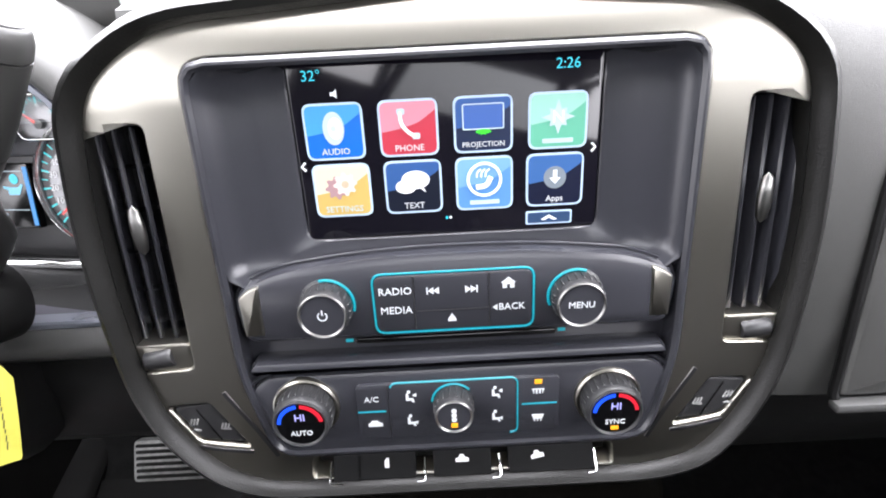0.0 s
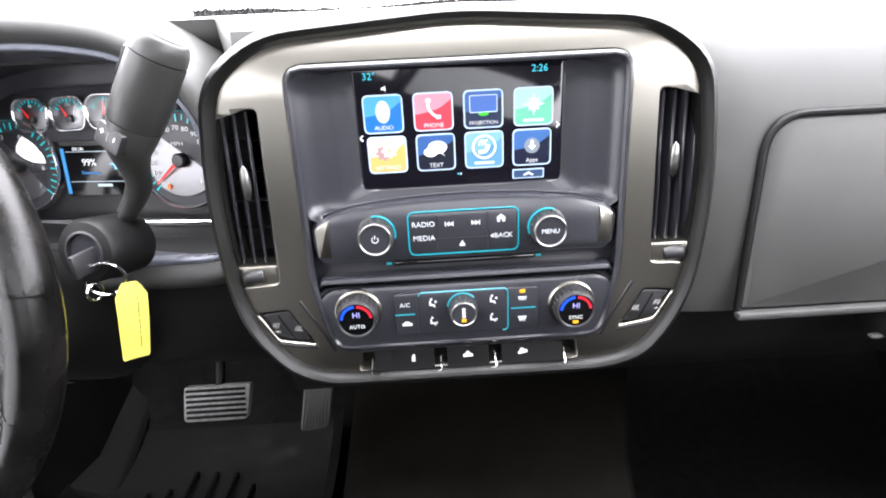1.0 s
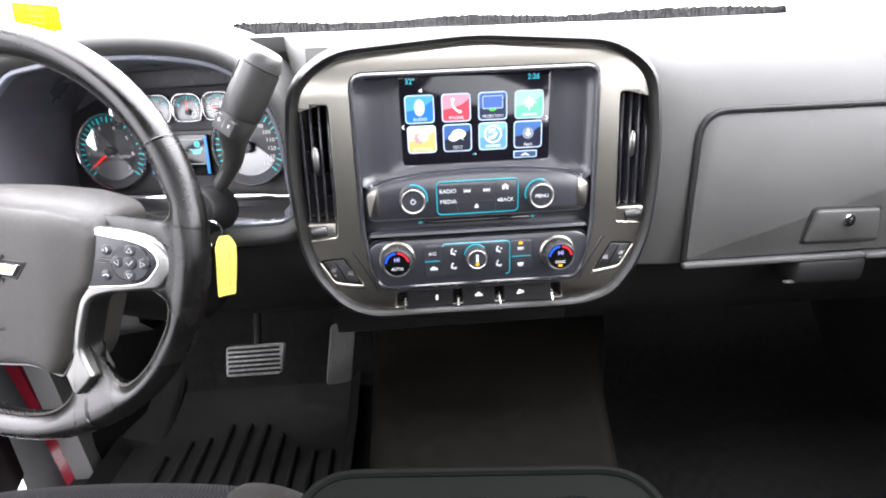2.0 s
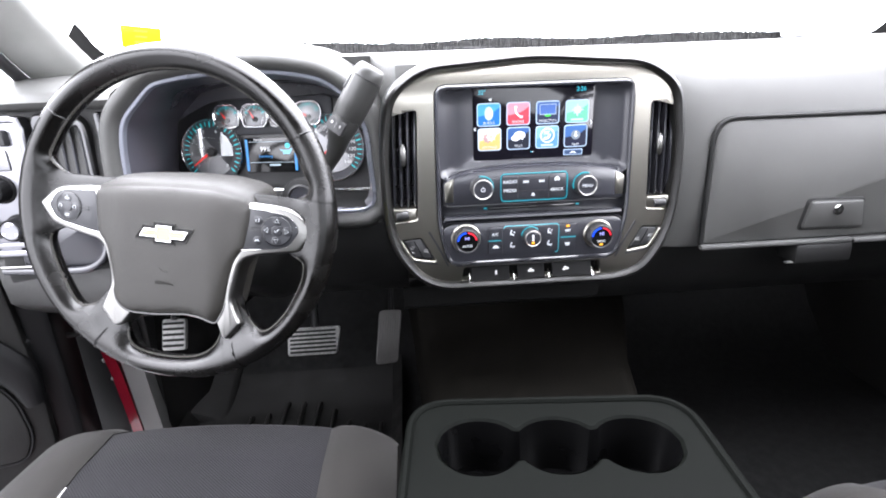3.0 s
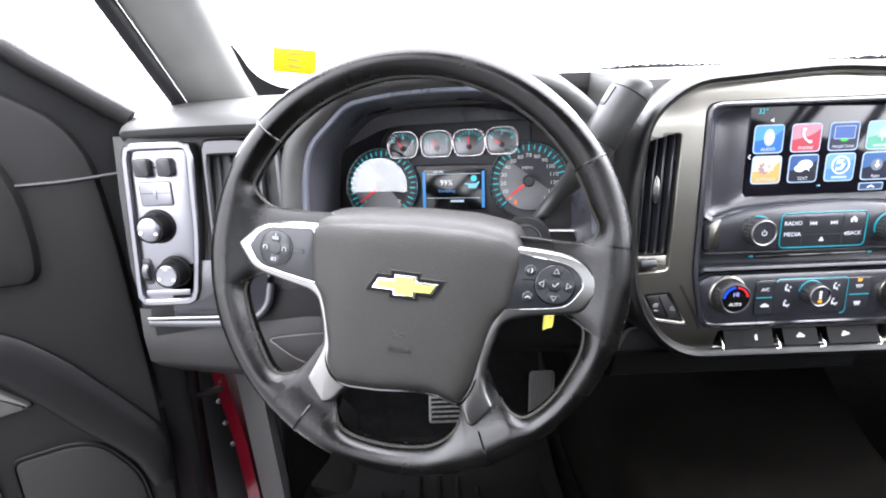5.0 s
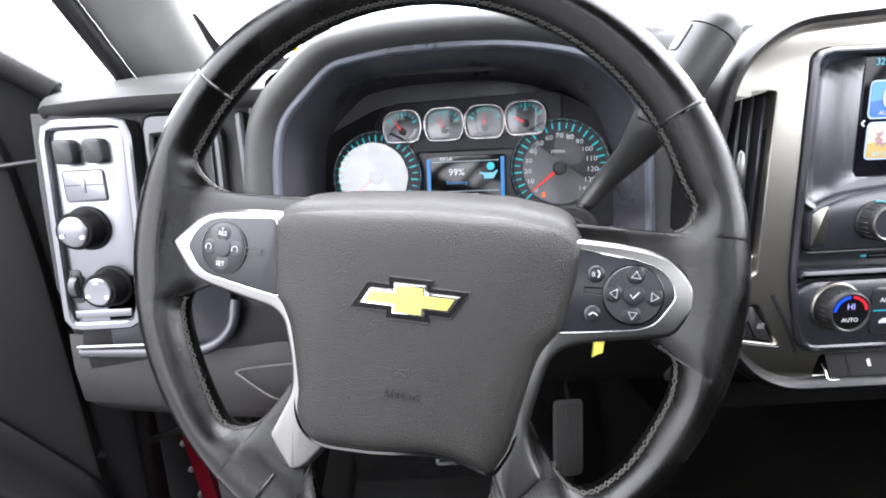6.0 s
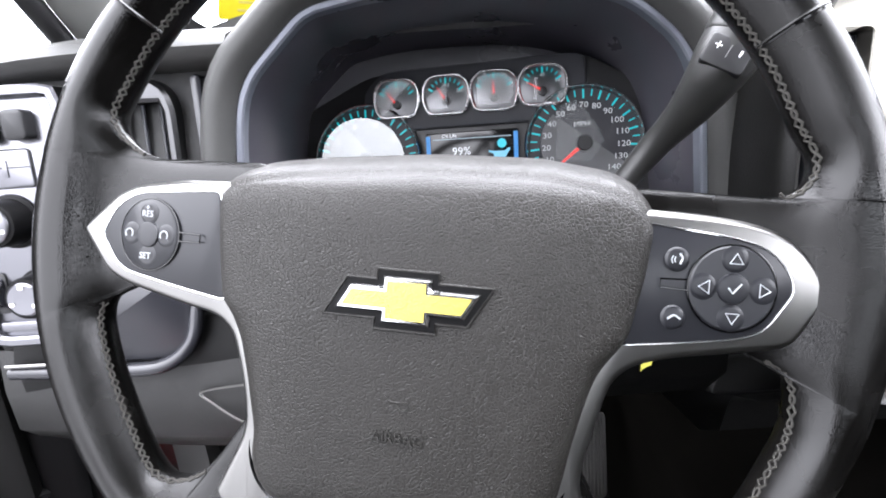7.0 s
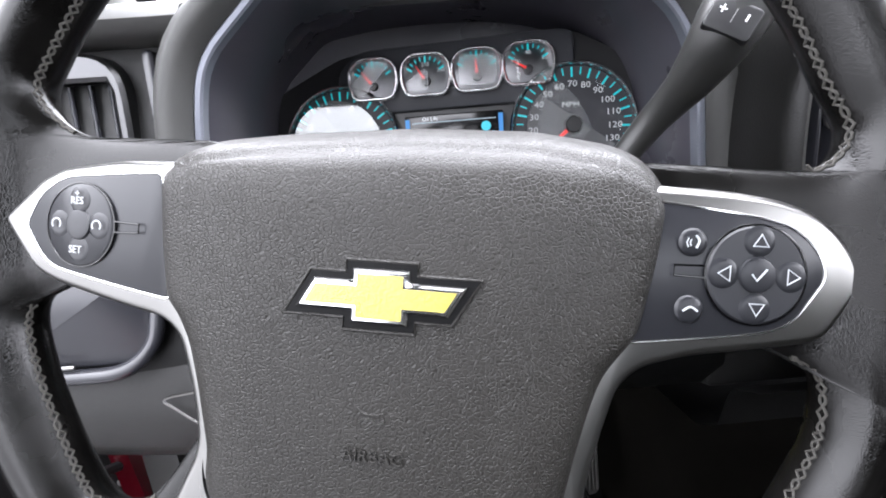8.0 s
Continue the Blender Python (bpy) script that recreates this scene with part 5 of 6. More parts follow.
def ticks(parent, x, y, r0, r1, a0, a1, n, mat, w=0.0011, long_every=0, z=0.0012):
    bm = bmesh.new()
    for i in range(n):
        a = radians(a0 + (a1 - a0) * i / (n - 1))
        ra = r0 - (0.0022 if long_every and i % long_every == 0 else 0)
        c, s = math.cos(a), math.sin(a)
        ww = w * (1.5 if long_every and i % long_every == 0 else 1)
        q = [(x + r * c - k * s * ww / 2, y + r * s + k * c * ww / 2, z) for r, k in ((ra, -1), (r1, -1), (r1, 1), (ra, 1))]
        bm.faces.new([bm.verts.new(p) for p in q])
    return part("scale_tick", bm, mat, parent, m=G)


LENS = clear("gauge_lens", 0.02, 1.4)
# added over-reflective lens that stands in for glare on the tachometer dial
GLARE_LENS = clear("glare_gauge_lens", 0.03, 2.8)
SPUN = material("spun_metal_dial", (0.155, 0.155, 0.16), 0.32, metal=1.0, grain=0.05, grain_scale=2500, wear=0.04)
def lens_disc(loop, parent, m, rx=0, ry=8, glass=LENS):
    """A clear lens over a dial, leant by rx and ry."""
    bm = bmesh.new()
    bm.faces.new([bm.verts.new((q[0], q[1], 0)) for q in loop])
    ob = part("lens", bm, glass, parent, "clear lens", m @ pose(0, 0, 0, rx, ry, 0))
    ob.visible_shadow = False
    return ob


def big_gauge(x, y, name, label, a0, a1, marks, needle_angle, word):
    g = part(name, lathe([(0.0, -0.004), (0.0535, -0.004), (0.0540, -0.001), (0.0535, 0.0)], 56), DIAL, cluster, label, gp(x, y))
    part("chrome_ring", lathe([(0.0535, -0.003), (0.0545, 0.004), (0.0560, 0.0058), (0.0575, 0.004), (0.0585, -0.004)], 64), RING, g, m=gp(x, y))
    part("dial", lathe([(0.0425, 0.0), (0.0420, 0.0018), (0.0, 0.0018)], 56), SPUN, g, "spun satin metal dial", gp(x, y, -0.0012) @ pose(0, 0, 0, -4, 3 if word else 5, 0))
    # the tachometer's lens leans to catch the rear window as added glare
    lens_disc(round_loop(0.0415, 48), g, gp(x, y, 0.0150 if not word else 0.0095), 0.8 if not word else 4, 18.5 if not word else 0, LENS if word else GLARE_LENS)
    ticks(g, x, y, 0.0455, 0.0520, a0, a1, 29, TICK, 0.0012, 2, 0.0014)
    for i, mark in enumerate(marks):
        a = radians(a0 + (a1 - a0) * i / (len(marks) - 1))
        if mark:
            letters("numeral", mark, 0.0078, DIGIT, g, gp(x + 0.0365 * math.cos(a), y + 0.0365 * math.sin(a), 0.0046), 0.0001, wide=1.15)
    if word:
        letters("unit", word, 0.0066, DIGIT, g, gp(x - 0.002, y + 0.0185, 0.0034), 0.0001, wide=1.2)
    a = radians(needle_angle)
    c, s = math.cos(a), math.sin(a)
    needle = [(-s * -0.0020, c * -0.0020, 0.006), (c * 0.042 - s * -0.0005, s * 0.042 + c * -0.0005, 0.004), (c * 0.042 - s * 0.0005, s * 0.042 + c * 0.0005, 0.004), (-s * 0.0020, c * 0.0020, 0.006)]
    bm = loft([[(p[0], p[1], p[2] - 0.001) for p in needle], needle])
    part("needle", bm, NEEDLE, g, "red needle", gp(x, y, 0.0025))
    part("needle_hub", lathe([(0.0085, -0.002), (0.0082, 0.006), (0.0065, 0.0078), (0.0, 0.008)], 24), BLACK, g, m=gp(x, y, 0.0022))
    return g


big_gauge(-0.106, -0.010, "tachometer", "chrome-ringed tachometer", 222, -42, ["0", "1", "2", "3", "4", "5", "6", "7"], 215, "")
speedo = big_gauge(0.115, -0.007, "speedometer", "chrome-ringed speedometer marked in mph", 222, -42, ["0", "10", "20", "30", "40", "50", "60", "70", "80", "90", "100", "110", "120", "130", "140"], 219, "MPH")
shape("belt_lamp", [(-0.0022, -0.003), (0.0022, -0.003), (0.0014, 0.002), (0.0, 0.0035), (-0.0014, 0.002)], glowing("warning_orange", (1.0, 0.16, 0.02), 1.2), speedo, gp(0.0965, -0.0370, 0.0056))


def small_gauge(x, y, label, needle_angle, marks):
    loop = rounded([(-0.0200, -0.0205), (0.0200, -0.0205), (0.0255, -0.004), (0.0240, 0.012), (0.0140, 0.0205), (-0.0140, 0.0205), (-0.0240, 0.012), (-0.0255, -0.004)], 0.008, 4)
    g = part("small_gauge", plate(offset(loop, 0.003), -0.003, 0.0008, 0.0005), SPUN, cluster, label, gp(x, y, 0.0) @ pose(0, 0, 0, -4, 3, 0))
    lo = by_angle(loop, 60)
    part("chrome_ring", border(lo, offset(lo, 0.0032), -0.002, 0.0065, 0.0014), RING, g, m=gp(x, y))
    lens_disc(offset(lo, 0.0055), g, gp(x, y, 0.0085), 4, 0)
    ticks(g, x, y - 0.004, 0.0175, 0.0210, 148, 32, 9, TICK, 0.0012, 4, 0.0030)
    for dx, mark in zip((-0.0145, 0.0, 0.0145), marks):
        if mark:
            letters("numeral", mark, 0.0050, DIGIT, g, gp(x + dx, y + (0.0035 if dx else 0.0095), 0.0028), 0.0001)
    a = radians(needle_angle)
    c, s = math.cos(a), math.sin(a)
    pts = [(-s * -0.0012, c * -0.0012, 0.006), (c * 0.0185, s * 0.0185, 0.005), (-s * 0.0012, c * 0.0012, 0.006)]
    part("needle", loft([[(p[0], p[1], p[2] - 0.0008) for p in pts], pts]), NEEDLE, g, "red needle", gp(x, y - 0.006))
    part("needle_hub", lathe([(0.0045, 0.001), (0.0042, 0.0055), (0.0, 0.0065)], 18), BLACK, g, m=gp(x, y - 0.006))
    return g


small_gauge(-0.071, 0.0500, "small chrome-ringed pressure gauge", 128, ["", "40", ""])
small_gauge(-0.0195, 0.0500, "small chrome-ringed temperature gauge", 122, ["", "210", "260"])
small_gauge(0.0290, 0.0505, "small chrome-ringed fuel gauge", 92, ["E", "", "F"])
small_gauge(0.0765, 0.0520, "small chrome-ringed volt gauge", 148, ["0", "40", "80"])
info = part("information_display", plate(rect(0.094, 0.060, 0.002, 3, 0.0045, -0.0175), -0.004, 0.003, 0.001), GLOSS, cluster, "lit information display", G)
BLUE = glowing("display_blue_edge", (0.02, 0.25, 0.65), 0.9)
for x in (-0.0400, 0.0490):
    part("blue_edge", block(0.0042, 0.054, 0.0006, 0), BLUE, info, m=gp(x, -0.0175, 0.0034))
part("rule", block(0.080, 0.0007, 0.0006, 0), PALE, info, m=gp(0.0045, 0.0055, 0.0034))
letters("title", "Oil Life", 0.0052, WHITE, info, gp(-0.018, 0.0087, 0.0034), 0.0001)
letters("reading", "99%", 0.0115, WHITE, info, gp(-0.006, -0.0075, 0.0034), 0.0001)
letters("note", "Remaining", 0.0060, BLUE, info, gp(-0.006, -0.0195, 0.0034), 0.0001)
part("rule", block(0.080, 0.0007, 0.0006, 0), PALE, info, m=gp(0.0045, -0.0300, 0.0034))
shape("odometer_bar", rect(0.020, 0.0032, 0.0004, 2), PALE, info, gp(0.010, -0.0345, 0.0034), 0.0001)
shape("oil_can", [(-0.010, 0.004), (-0.004, 0.003), (0.006, 0.003), (0.010, 0.006), (0.0115, 0.005), (0.006, -0.004), (-0.005, -0.004), (-0.0055, 0.0005), (-0.0105, 0.0025)], glowing("display_sky", (0.20, 0.60, 0.85), 0.9), info, gp(0.032, -0.012, 0.0034), 0.0001)
shape("clock_disc", round_loop(0.0046, 18), CLOCK, info, gp(0.035, -0.0015, 0.0034), 0.0001)

# ---- wheel details ----
def wp(x, y, z=0.0):
    """A place on the wheel's face; the switch pads lean with their spokes."""
    if z > 0.02:
        return HUBM @ pose(x, y, z + 0.0014)
    c, lean = (CX, -7) if x < 0 else (RX, 7)
    return HUBM @ pose(c, 0, 0, 0, lean, 0) @ pose(x - c, y, z - 0.0003)
def buttons(parent, x, y, r, z):
    for dx, dy in ((0, r), (0, -r), (r, 0), (-r, 0)):
        part("button", lathe([(0.0056, 0), (0.0050, 0.0003), (0.0036, 0.0005), (0.0, 0.0003)], 20), PAD, parent, m=wp(x + dx, y + dy, z))
    part("button", lathe([(0.0066, 0), (0.0062, 0.0009), (0.0052, 0.0012), (0.0, 0.0008)], 22), PAD, parent, m=wp(x, y, z))
CX, CY, RX, RY = -0.1272, -0.0006, 0.1382, -0.0022
left_pad = part("cruise_buttons", lathe([(0.0176, -0.001), (0.0174, 0.0010), (0.0166, 0.0016), (0.0, 0.0016)], 40), PAD, wheel, "round cruise control buttons", wp(CX, CY, 0.0120))
part("groove", tube([(0.0178 * math.cos(2 * math.pi * i / 40), 0.0178 * math.sin(2 * math.pi * i / 40), 0) for i in range(40)], 0.00045, 6, True), GLOSS, left_pad, m=wp(CX, CY, 0.0128))
part("groove", tube([(0.0177, 0.0022, 0), (0.030, 0.0018, 0), (0.030, -0.0018, 0), (0.0177, -0.0022, 0)], 0.0004, 6), GLOSS, left_pad, m=wp(CX, CY, 0.0128))
buttons(left_pad, CX, CY, 0.0106, 0.0136)
letters("legend", "RES", 0.0044, LEGEND, left_pad, wp(CX, CY + 0.0100, 0.0150), 0.0001)
letters("legend", "+", 0.0044, LEGEND, left_pad, wp(CX, CY + 0.0130, 0.0150), 0.0001)
letters("legend", "SET", 0.0044, LEGEND, left_pad, wp(CX, CY - 0.0106, 0.0150), 0.0001)
for s in (-1, 1):
    part("legend", tube([(0.0022 * math.cos(radians(a)), 0.0022 * math.sin(radians(a)), 0) for a in range(-40, 221, 20)], 0.0003, 5), LEGEND, left_pad, m=wp(CX + s * 0.0106, CY, 0.0150))
right_pad = part("menu_buttons", lathe([(0.0178, -0.001), (0.0176, 0.0010), (0.0169, 0.0016), (0.0, 0.0016)], 40), PAD, wheel, "round menu buttons with arrows", wp(RX, RY, 0.0120))
part("groove", tube([(0.0180 * math.cos(2 * math.pi * i / 40), 0.0180 * math.sin(2 * math.pi * i / 40), 0) for i in range(40)], 0.00045, 6, True), GLOSS, right_pad, m=wp(RX, RY, 0.0128))
part("groove", tube([(-0.0178, 0.0022, 0), (-0.029, 0.0018, 0), (-0.029, -0.0018, 0), (-0.0178, -0.0022, 0)], 0.0004, 6), GLOSS, right_pad, m=wp(RX, RY, 0.0128))
buttons(right_pad, RX, RY, 0.0121, 0.0136)
for a in (0, 90, 180, 270):
    c, s = math.cos(radians(a)), math.sin(radians(a))
    part("arrow", tube([(-0.0019, -0.0027, 0), (-0.0019, 0.0027, 0), (0.0024, 0, 0)], 0.00030, 5, True), LEGEND, right_pad, m=wp(RX + 0.0121 * c, RY + 0.0121 * s, 0.0150) @ pose(0, 0, 0, 0, 0, a))
part("tick", tube([(-0.0024, 0.0002, 0), (-0.0006, -0.0020, 0), (0.0028, 0.0022, 0)], 0.00035, 5), LEGEND, right_pad, m=wp(RX, RY, 0.0150))
for dx, dy, name in ((-0.0228, 0.0103, "voice_button"), (-0.0226, -0.0138, "hang_up_button")):
    b = part(name, lathe([(0.0052, 0), (0.0048, 0.0006), (0.0035, 0.0010), (0.0, 0.0011)], 20), PAD, wheel, name.replace("_", " "), wp(RX + dx, RY + dy, 0.0122))
    part("legend", tube(smooth_path([(-0.0026, -0.0006, 0), (0.0, 0.0010, 0), (0.0026, -0.0004, 0)] if dy < 0 else [(0.0004, 0.0024, 0), (0.0016, 0.0006, 0), (0.0008, -0.0020, 0)], 4), 0.0004, 5), LEGEND, b, m=wp(RX + dx, RY + dy, 0.0137))
    if dy > 0:
        for k in range(2):
            part("legend", tube([(-0.0012 - k * 0.001, 0.0010 + k * 0.0004, 0), (-0.0016 - k * 0.0012, -0.0002, 0), (-0.0012 - k * 0.001, -0.0014 - k * 0.0004, 0)], 0.0002, 5), LEGEND, b, m=wp(RX + dx, RY + dy, 0.0137))
# badge: a plain cross-bar shape in a dark recess
bar = [(-0.0323, -0.0058), (-0.0108, -0.0058), (-0.0108, -0.0103), (0.0108, -0.0103), (0.0108, -0.0058), (0.0256, -0.0058), (0.0323, 0.0058), (0.0108, 0.0058), (0.0108, 0.0103), (-0.0108, 0.0103), (-0.0108, 0.0058), (-0.0256, 0.0058)]
BX, BY, BZ = 0.0063, -0.0193, 0.0224
badge = part("badge", loft([at_z(offset(bar, -0.0024), -0.002), at_z(offset(bar, -0.0024), 0.0006)]), HANDLE, wheel, "chrome and gold cross-bar badge in a dark recess", wp(BX, BY, BZ))
part("recess_lip", tube([(x, y, 0.0005) for x, y in offset(bar, -0.0028)], 0.0007, 6, True), COVER, badge, m=wp(BX, BY, BZ))
part("chrome_edge", loft([at_z(bar, 0.0002), at_z(bar, 0.0012), at_z(offset(bar, 0.0013), 0.0030), at_z(offset(bar, 0.0021), 0.0030)]), CHROME, badge, m=wp(BX, BY, BZ), angle=15)
part("gold_face", loft([at_z(offset(bar, 0.0021), 0.0024), at_z(offset(bar, 0.0022), 0.0033)]), GOLD, badge, m=wp(BX, BY, BZ))
letters("airbag_word", "AIRBAG", 0.0068, COVER, wheel, wp(0.0067, -0.0795, 0.0222), 0.0007, "embossed airbag word")
for mark in ([(-0.0052, 0.0026, 0), (-0.0030, 0.0006, 0), (0.0010, 0.0002, 0), (0.0050, 0.0010, 0)], [(-0.0048, -0.0034, 0), (-0.0024, -0.0014, 0), (0.0006, -0.0014, 0)], [(0.0006, -0.0014, 0), (0.0026, -0.0030, 0), (0.0050, -0.0022, 0), (0.0048, -0.0004, 0), (0.0020, -0.0002, 0)]):
    part("airbag_mark", tube(smooth_path(mark, 5), 0.0005, 5), COVER, wheel, "embossed horn mark", wp(0.0052, -0.0640, 0.0224))
# cross stitching along the inner edges of the leather, and the seams across the grip
def stitches(edge, first, last, width=0.0013):
    path = dense([tuple(q) for q in edge_path(edge)], 0.0016)[first:-last]
    n = len(path)
    for k in (0, 1):
        row = []
        for i in range(n):
            q = path[i]
            t = (path[min(i + 1, n - 1)] - path[max(i - 1, 0)]).normalized()
            out = Vector((t.y, -t.x)) if (Vector((t.y, -t.x))).dot(q - Vector(RIM_C)) > 0 else Vector((-t.y, t.x))
            d = 0.0003 + width * abs((i / 2.5 + k) % 2 - 1)
            p = q + out * d
            row.append((p.x, p.y, leather_depth(p.x, p.y, 0.0040) + 0.0004))
        part("stitching", tube(row, 0.00062, 6), THREAD, wheel, "grey cross stitching", W)
stitches(TOP_EDGE, 46, 40)
stitches(LEFT_EDGE, 9, 10)
stitches(LOW_EDGE, 4, 6)
stitches(RIGHT_EDGE, 8, 10)
for a, inner in ((34.8, 0.1752), (143.7, 0.1752), (241.5, 0.172), (299.5, 0.171)):
    c, s = math.cos(radians(a)), math.sin(radians(a))
    line = []
    for k in range(25):
        r = inner + (RIM_R - 0.0001 - inner) * (0.5 - 0.5 * math.cos(math.pi * k / 24))
        p = (RIM_C[0] + r * c, r * s)
        line.append((p[0], p[1], leather_depth(p[0], p[1], 0.0040)))
    part("seam", tube(line, 0.0007, 5), GLOSS, wheel, m=W)
    part("seam_lip", tube([(x - s * 0.0012, y + c * 0.0012, z - 0.0002) for x, y, z in line], 0.0009, 6), WHEEL, wheel, m=W)

# ---- column shifter, ignition and key ----
lever = thing("column_shifter", "charcoal column shift lever with oval-ended grip", "shift lever")
P = Vector
g0, g1 = P((-0.2765, 0.2865, 0.7405)), P((-0.2290, 0.2840, 0.8160))
axis = g1 - g0
along = axis.normalized()
facing = P((-0.466, -0.03, 0.70)) - g0
facing = (facing - along * facing.dot(along)).normalized()
across = along.cross(facing)
def grip_ring(centre, wide, deep, n=28):
    return [tuple(centre + across * wide * math.cos(2 * math.pi * k / n) + facing * deep * math.sin(2 * math.pi * k / n)) for k in range(n)]
part("grip", loft([grip_ring(g0 + axis * f, w, d) for f, w, d in ((0.145, 0.0192, 0.0196), (0.150, 0.0206, 0.0212), (0.165, 0.0211, 0.0218), (0.40, 0.0218, 0.0224), (0.80, 0.0214, 0.0220))]), LEVER, lever, "charcoal grip")
part("grip_seam", loft([grip_ring(g0 + axis * f, 0.0196, 0.0202) for f in (0.12, 0.17)]), BLACK, lever)
part("grip_end", loft([grip_ring(g0 + axis * f, w, d) for f, w, d in ((0.808, 0.0205, 0.0212), (0.815, 0.0214, 0.0220), (0.90, 0.0208, 0.0212), (0.965, 0.0188, 0.0190), (0.99, 0.0172, 0.0172), (1.0, 0.0158, 0.0156))]), LEVER, lever, "charcoal end of the grip")
part("end_seam", loft([grip_ring(g0 + axis * f, 0.0200, 0.0206) for f in (0.79, 0.82)]), BLACK, lever)
part("end_cap", loft([grip_ring(g0 + axis * f, w, d) for f, w, d in ((0.995, 0.0148, 0.0146), (1.004, 0.0148, 0.0146), (1.010, 0.0138, 0.0136))]), LEVER, lever, "oval end cap")
part("end_groove", tube(grip_ring(g0 + axis * 1.002, 0.0153, 0.0151), 0.0008, 6, True), BLACK, lever)
neck_rows = [(g0 + axis * 0.142, 0.0204, 0.0210), (g0 + axis * 0.02, 0.0196, 0.0202), (g0 - axis * 0.10, 0.0180, 0.0188), (P((-0.2862, 0.2945, 0.7215)), 0.0156, 0.0164), (P((-0.2905, 0.3045, 0.7105)), 0.0134, 0.0142), (P((-0.2960, 0.3165, 0.7000)), 0.0118, 0.0124), (P((-0.3025, 0.3255, 0.6905)), 0.0108, 0.0110), (P((-0.3120, 0.3300, 0.6780)), 0.0098, 0.0098), (P((-0.3225, 0.3315, 0.6650)), 0.0090, 0.0090)]
part("lever_neck", loft([grip_ring(c, w, d) for c, w, d in neck_rows]), LEVER, lever, "charcoal neck that narrows to the arm")
part("lever_arm", tube([(-0.3195, 0.3310, 0.6690), (-0.3330, 0.3360, 0.6520), (-0.3480, 0.3460, 0.6350)], [0.0072, 0.0070, 0.0076], 14), BLACK, lever, "black lever arm")
part("lever_boot", tube([(-0.334, 0.340, 0.652), (-0.348, 0.347, 0.636), (-0.37, 0.355, 0.610)], [0.013, 0.017, 0.024], 16), BLACK, lever)
sideways = (-across * 0.80 + facing * 0.60).normalized()
tall = along.cross(sideways)
at_thumb = g0 + axis * 0.66 + sideways * 0.0212
part("thumb_button", plate(rect(0.011, 0.024, 0.004, 4), -0.004, 0.0016, 0.001), BLACK, lever, "black thumb button", Matrix(((tall.x, along.x, sideways.x, at_thumb.x), (tall.y, along.y, sideways.y, at_thumb.y), (tall.z, along.z, sideways.z, at_thumb.z), (0, 0, 0, 1))))
spot = P((-0.2849, 0.2676, 0.7480)) - along * 0.0005
spot = g0 + along * (spot - g0).dot(along) + facing * 0.0186
PM = Matrix(((across.x, along.x, facing.x, spot.x), (across.y, along.y, facing.y, spot.y), (across.z, along.z, facing.z, spot.z), (0, 0, 0, 1)))
rocker = part("plus_minus_button", plate(rect(0.027, 0.019, 0.003, 4, 0, -0.003), -0.012, 0.0016, 0.0014), BLACK, lever, "black plus and minus rocker", PM)
letters("plus_mark", "+", 0.009, MARK, rocker, PM @ pose(-0.0070, -0.001, 0.0018))
part("divider", block(0.0005, 0.008, 0.0004, 0), DIM_MARK, rocker, m=PM @ pose(0, -0.002, 0.0017))
part("minus_mark", block(0.0012, 0.0040, 0.0006, 0.0002), MARK, rocker, m=PM @ pose(0.0070, -0.001, 0.0018))

lock = thing("ignition_switch", "black round ignition lock on the column", "ignition")
part("barrel", lathe([(0.030, -0.05), (0.030, 0.0), (0.027, 0.004), (0.020, 0.005), (0.019, 0.001), (0.0, 0.001)], 32), LOWER, lock, m=face(-0.348, 0.300, 0.640, 10, -10))
part("bezel", lathe([(0.0195, 0.001), (0.0195, 0.0056), (0.0172, 0.0062), (0.0165, 0.001)], 32), BLACK, lock, "black lock bezel", face(-0.348, 0.300, 0.640, 10, -10))
part("key_plate", lathe([(0.0160, 0.0), (0.0158, 0.0030), (0.0, 0.0032)], 28), SATIN, lock, "grey lock face", face(-0.348, 0.300, 0.640, 10, -10))
key = thing("key_ring", "steel key ring with a key in the ignition", "key")
part("key", block(0.006, 0.045, 0.022, 0.003), BLACK, key, m=pose(-0.342, 0.292, 0.634, 0, 0, -10))
part("ring", tube([(0.0165 * math.cos(2 * math.pi * i / 28), 0, 0.0165 * math.sin(2 * math.pi * i / 28)) for i in range(28)], 0.0013, 8, True), CHROME, key, "steel ring", pose(-0.334, 0.290, 0.615, 8, 12, 20))
part("small_ring", tube([(0.008 * math.cos(2 * math.pi * i / 20), 0, 0.008 * math.sin(2 * math.pi * i / 20)) for i in range(20)], 0.0012, 8, True), CHROME, key, "steel ring", pose(-0.345, 0.288, 0.604, 0, 20, 70))
tag = thing("key_tag", "yellow paper key tag with dark writing", "tag")
tagm = pose(-0.322, 0.292, 0.571, 84, 9, 48) @ Matrix.Diagonal((0.72, 0.82, 1, 1))
def curl(x, y):
    return 0.0045 * math.sin(28 * y + 0.6) + 0.5 * x * x * 10
tag_rows = [(-0.047, 0.015), (-0.044, 0.0165), (-0.03, 0.0172), (-0.01, 0.018), (0.01, 0.0185), (0.030, 0.019), (0.040, 0.0135), (0.046, 0.0085)]
card = loft([[(w * k / 4, y, curl(w * k / 4, y) + z) for k in range(-4, 5)] for z, order in ((0.0005, 1), (-0.0005, -1)) for y, w in tag_rows[::order]] , closed=False)
part("tag_card", card, TAG, tag, m=tagm)
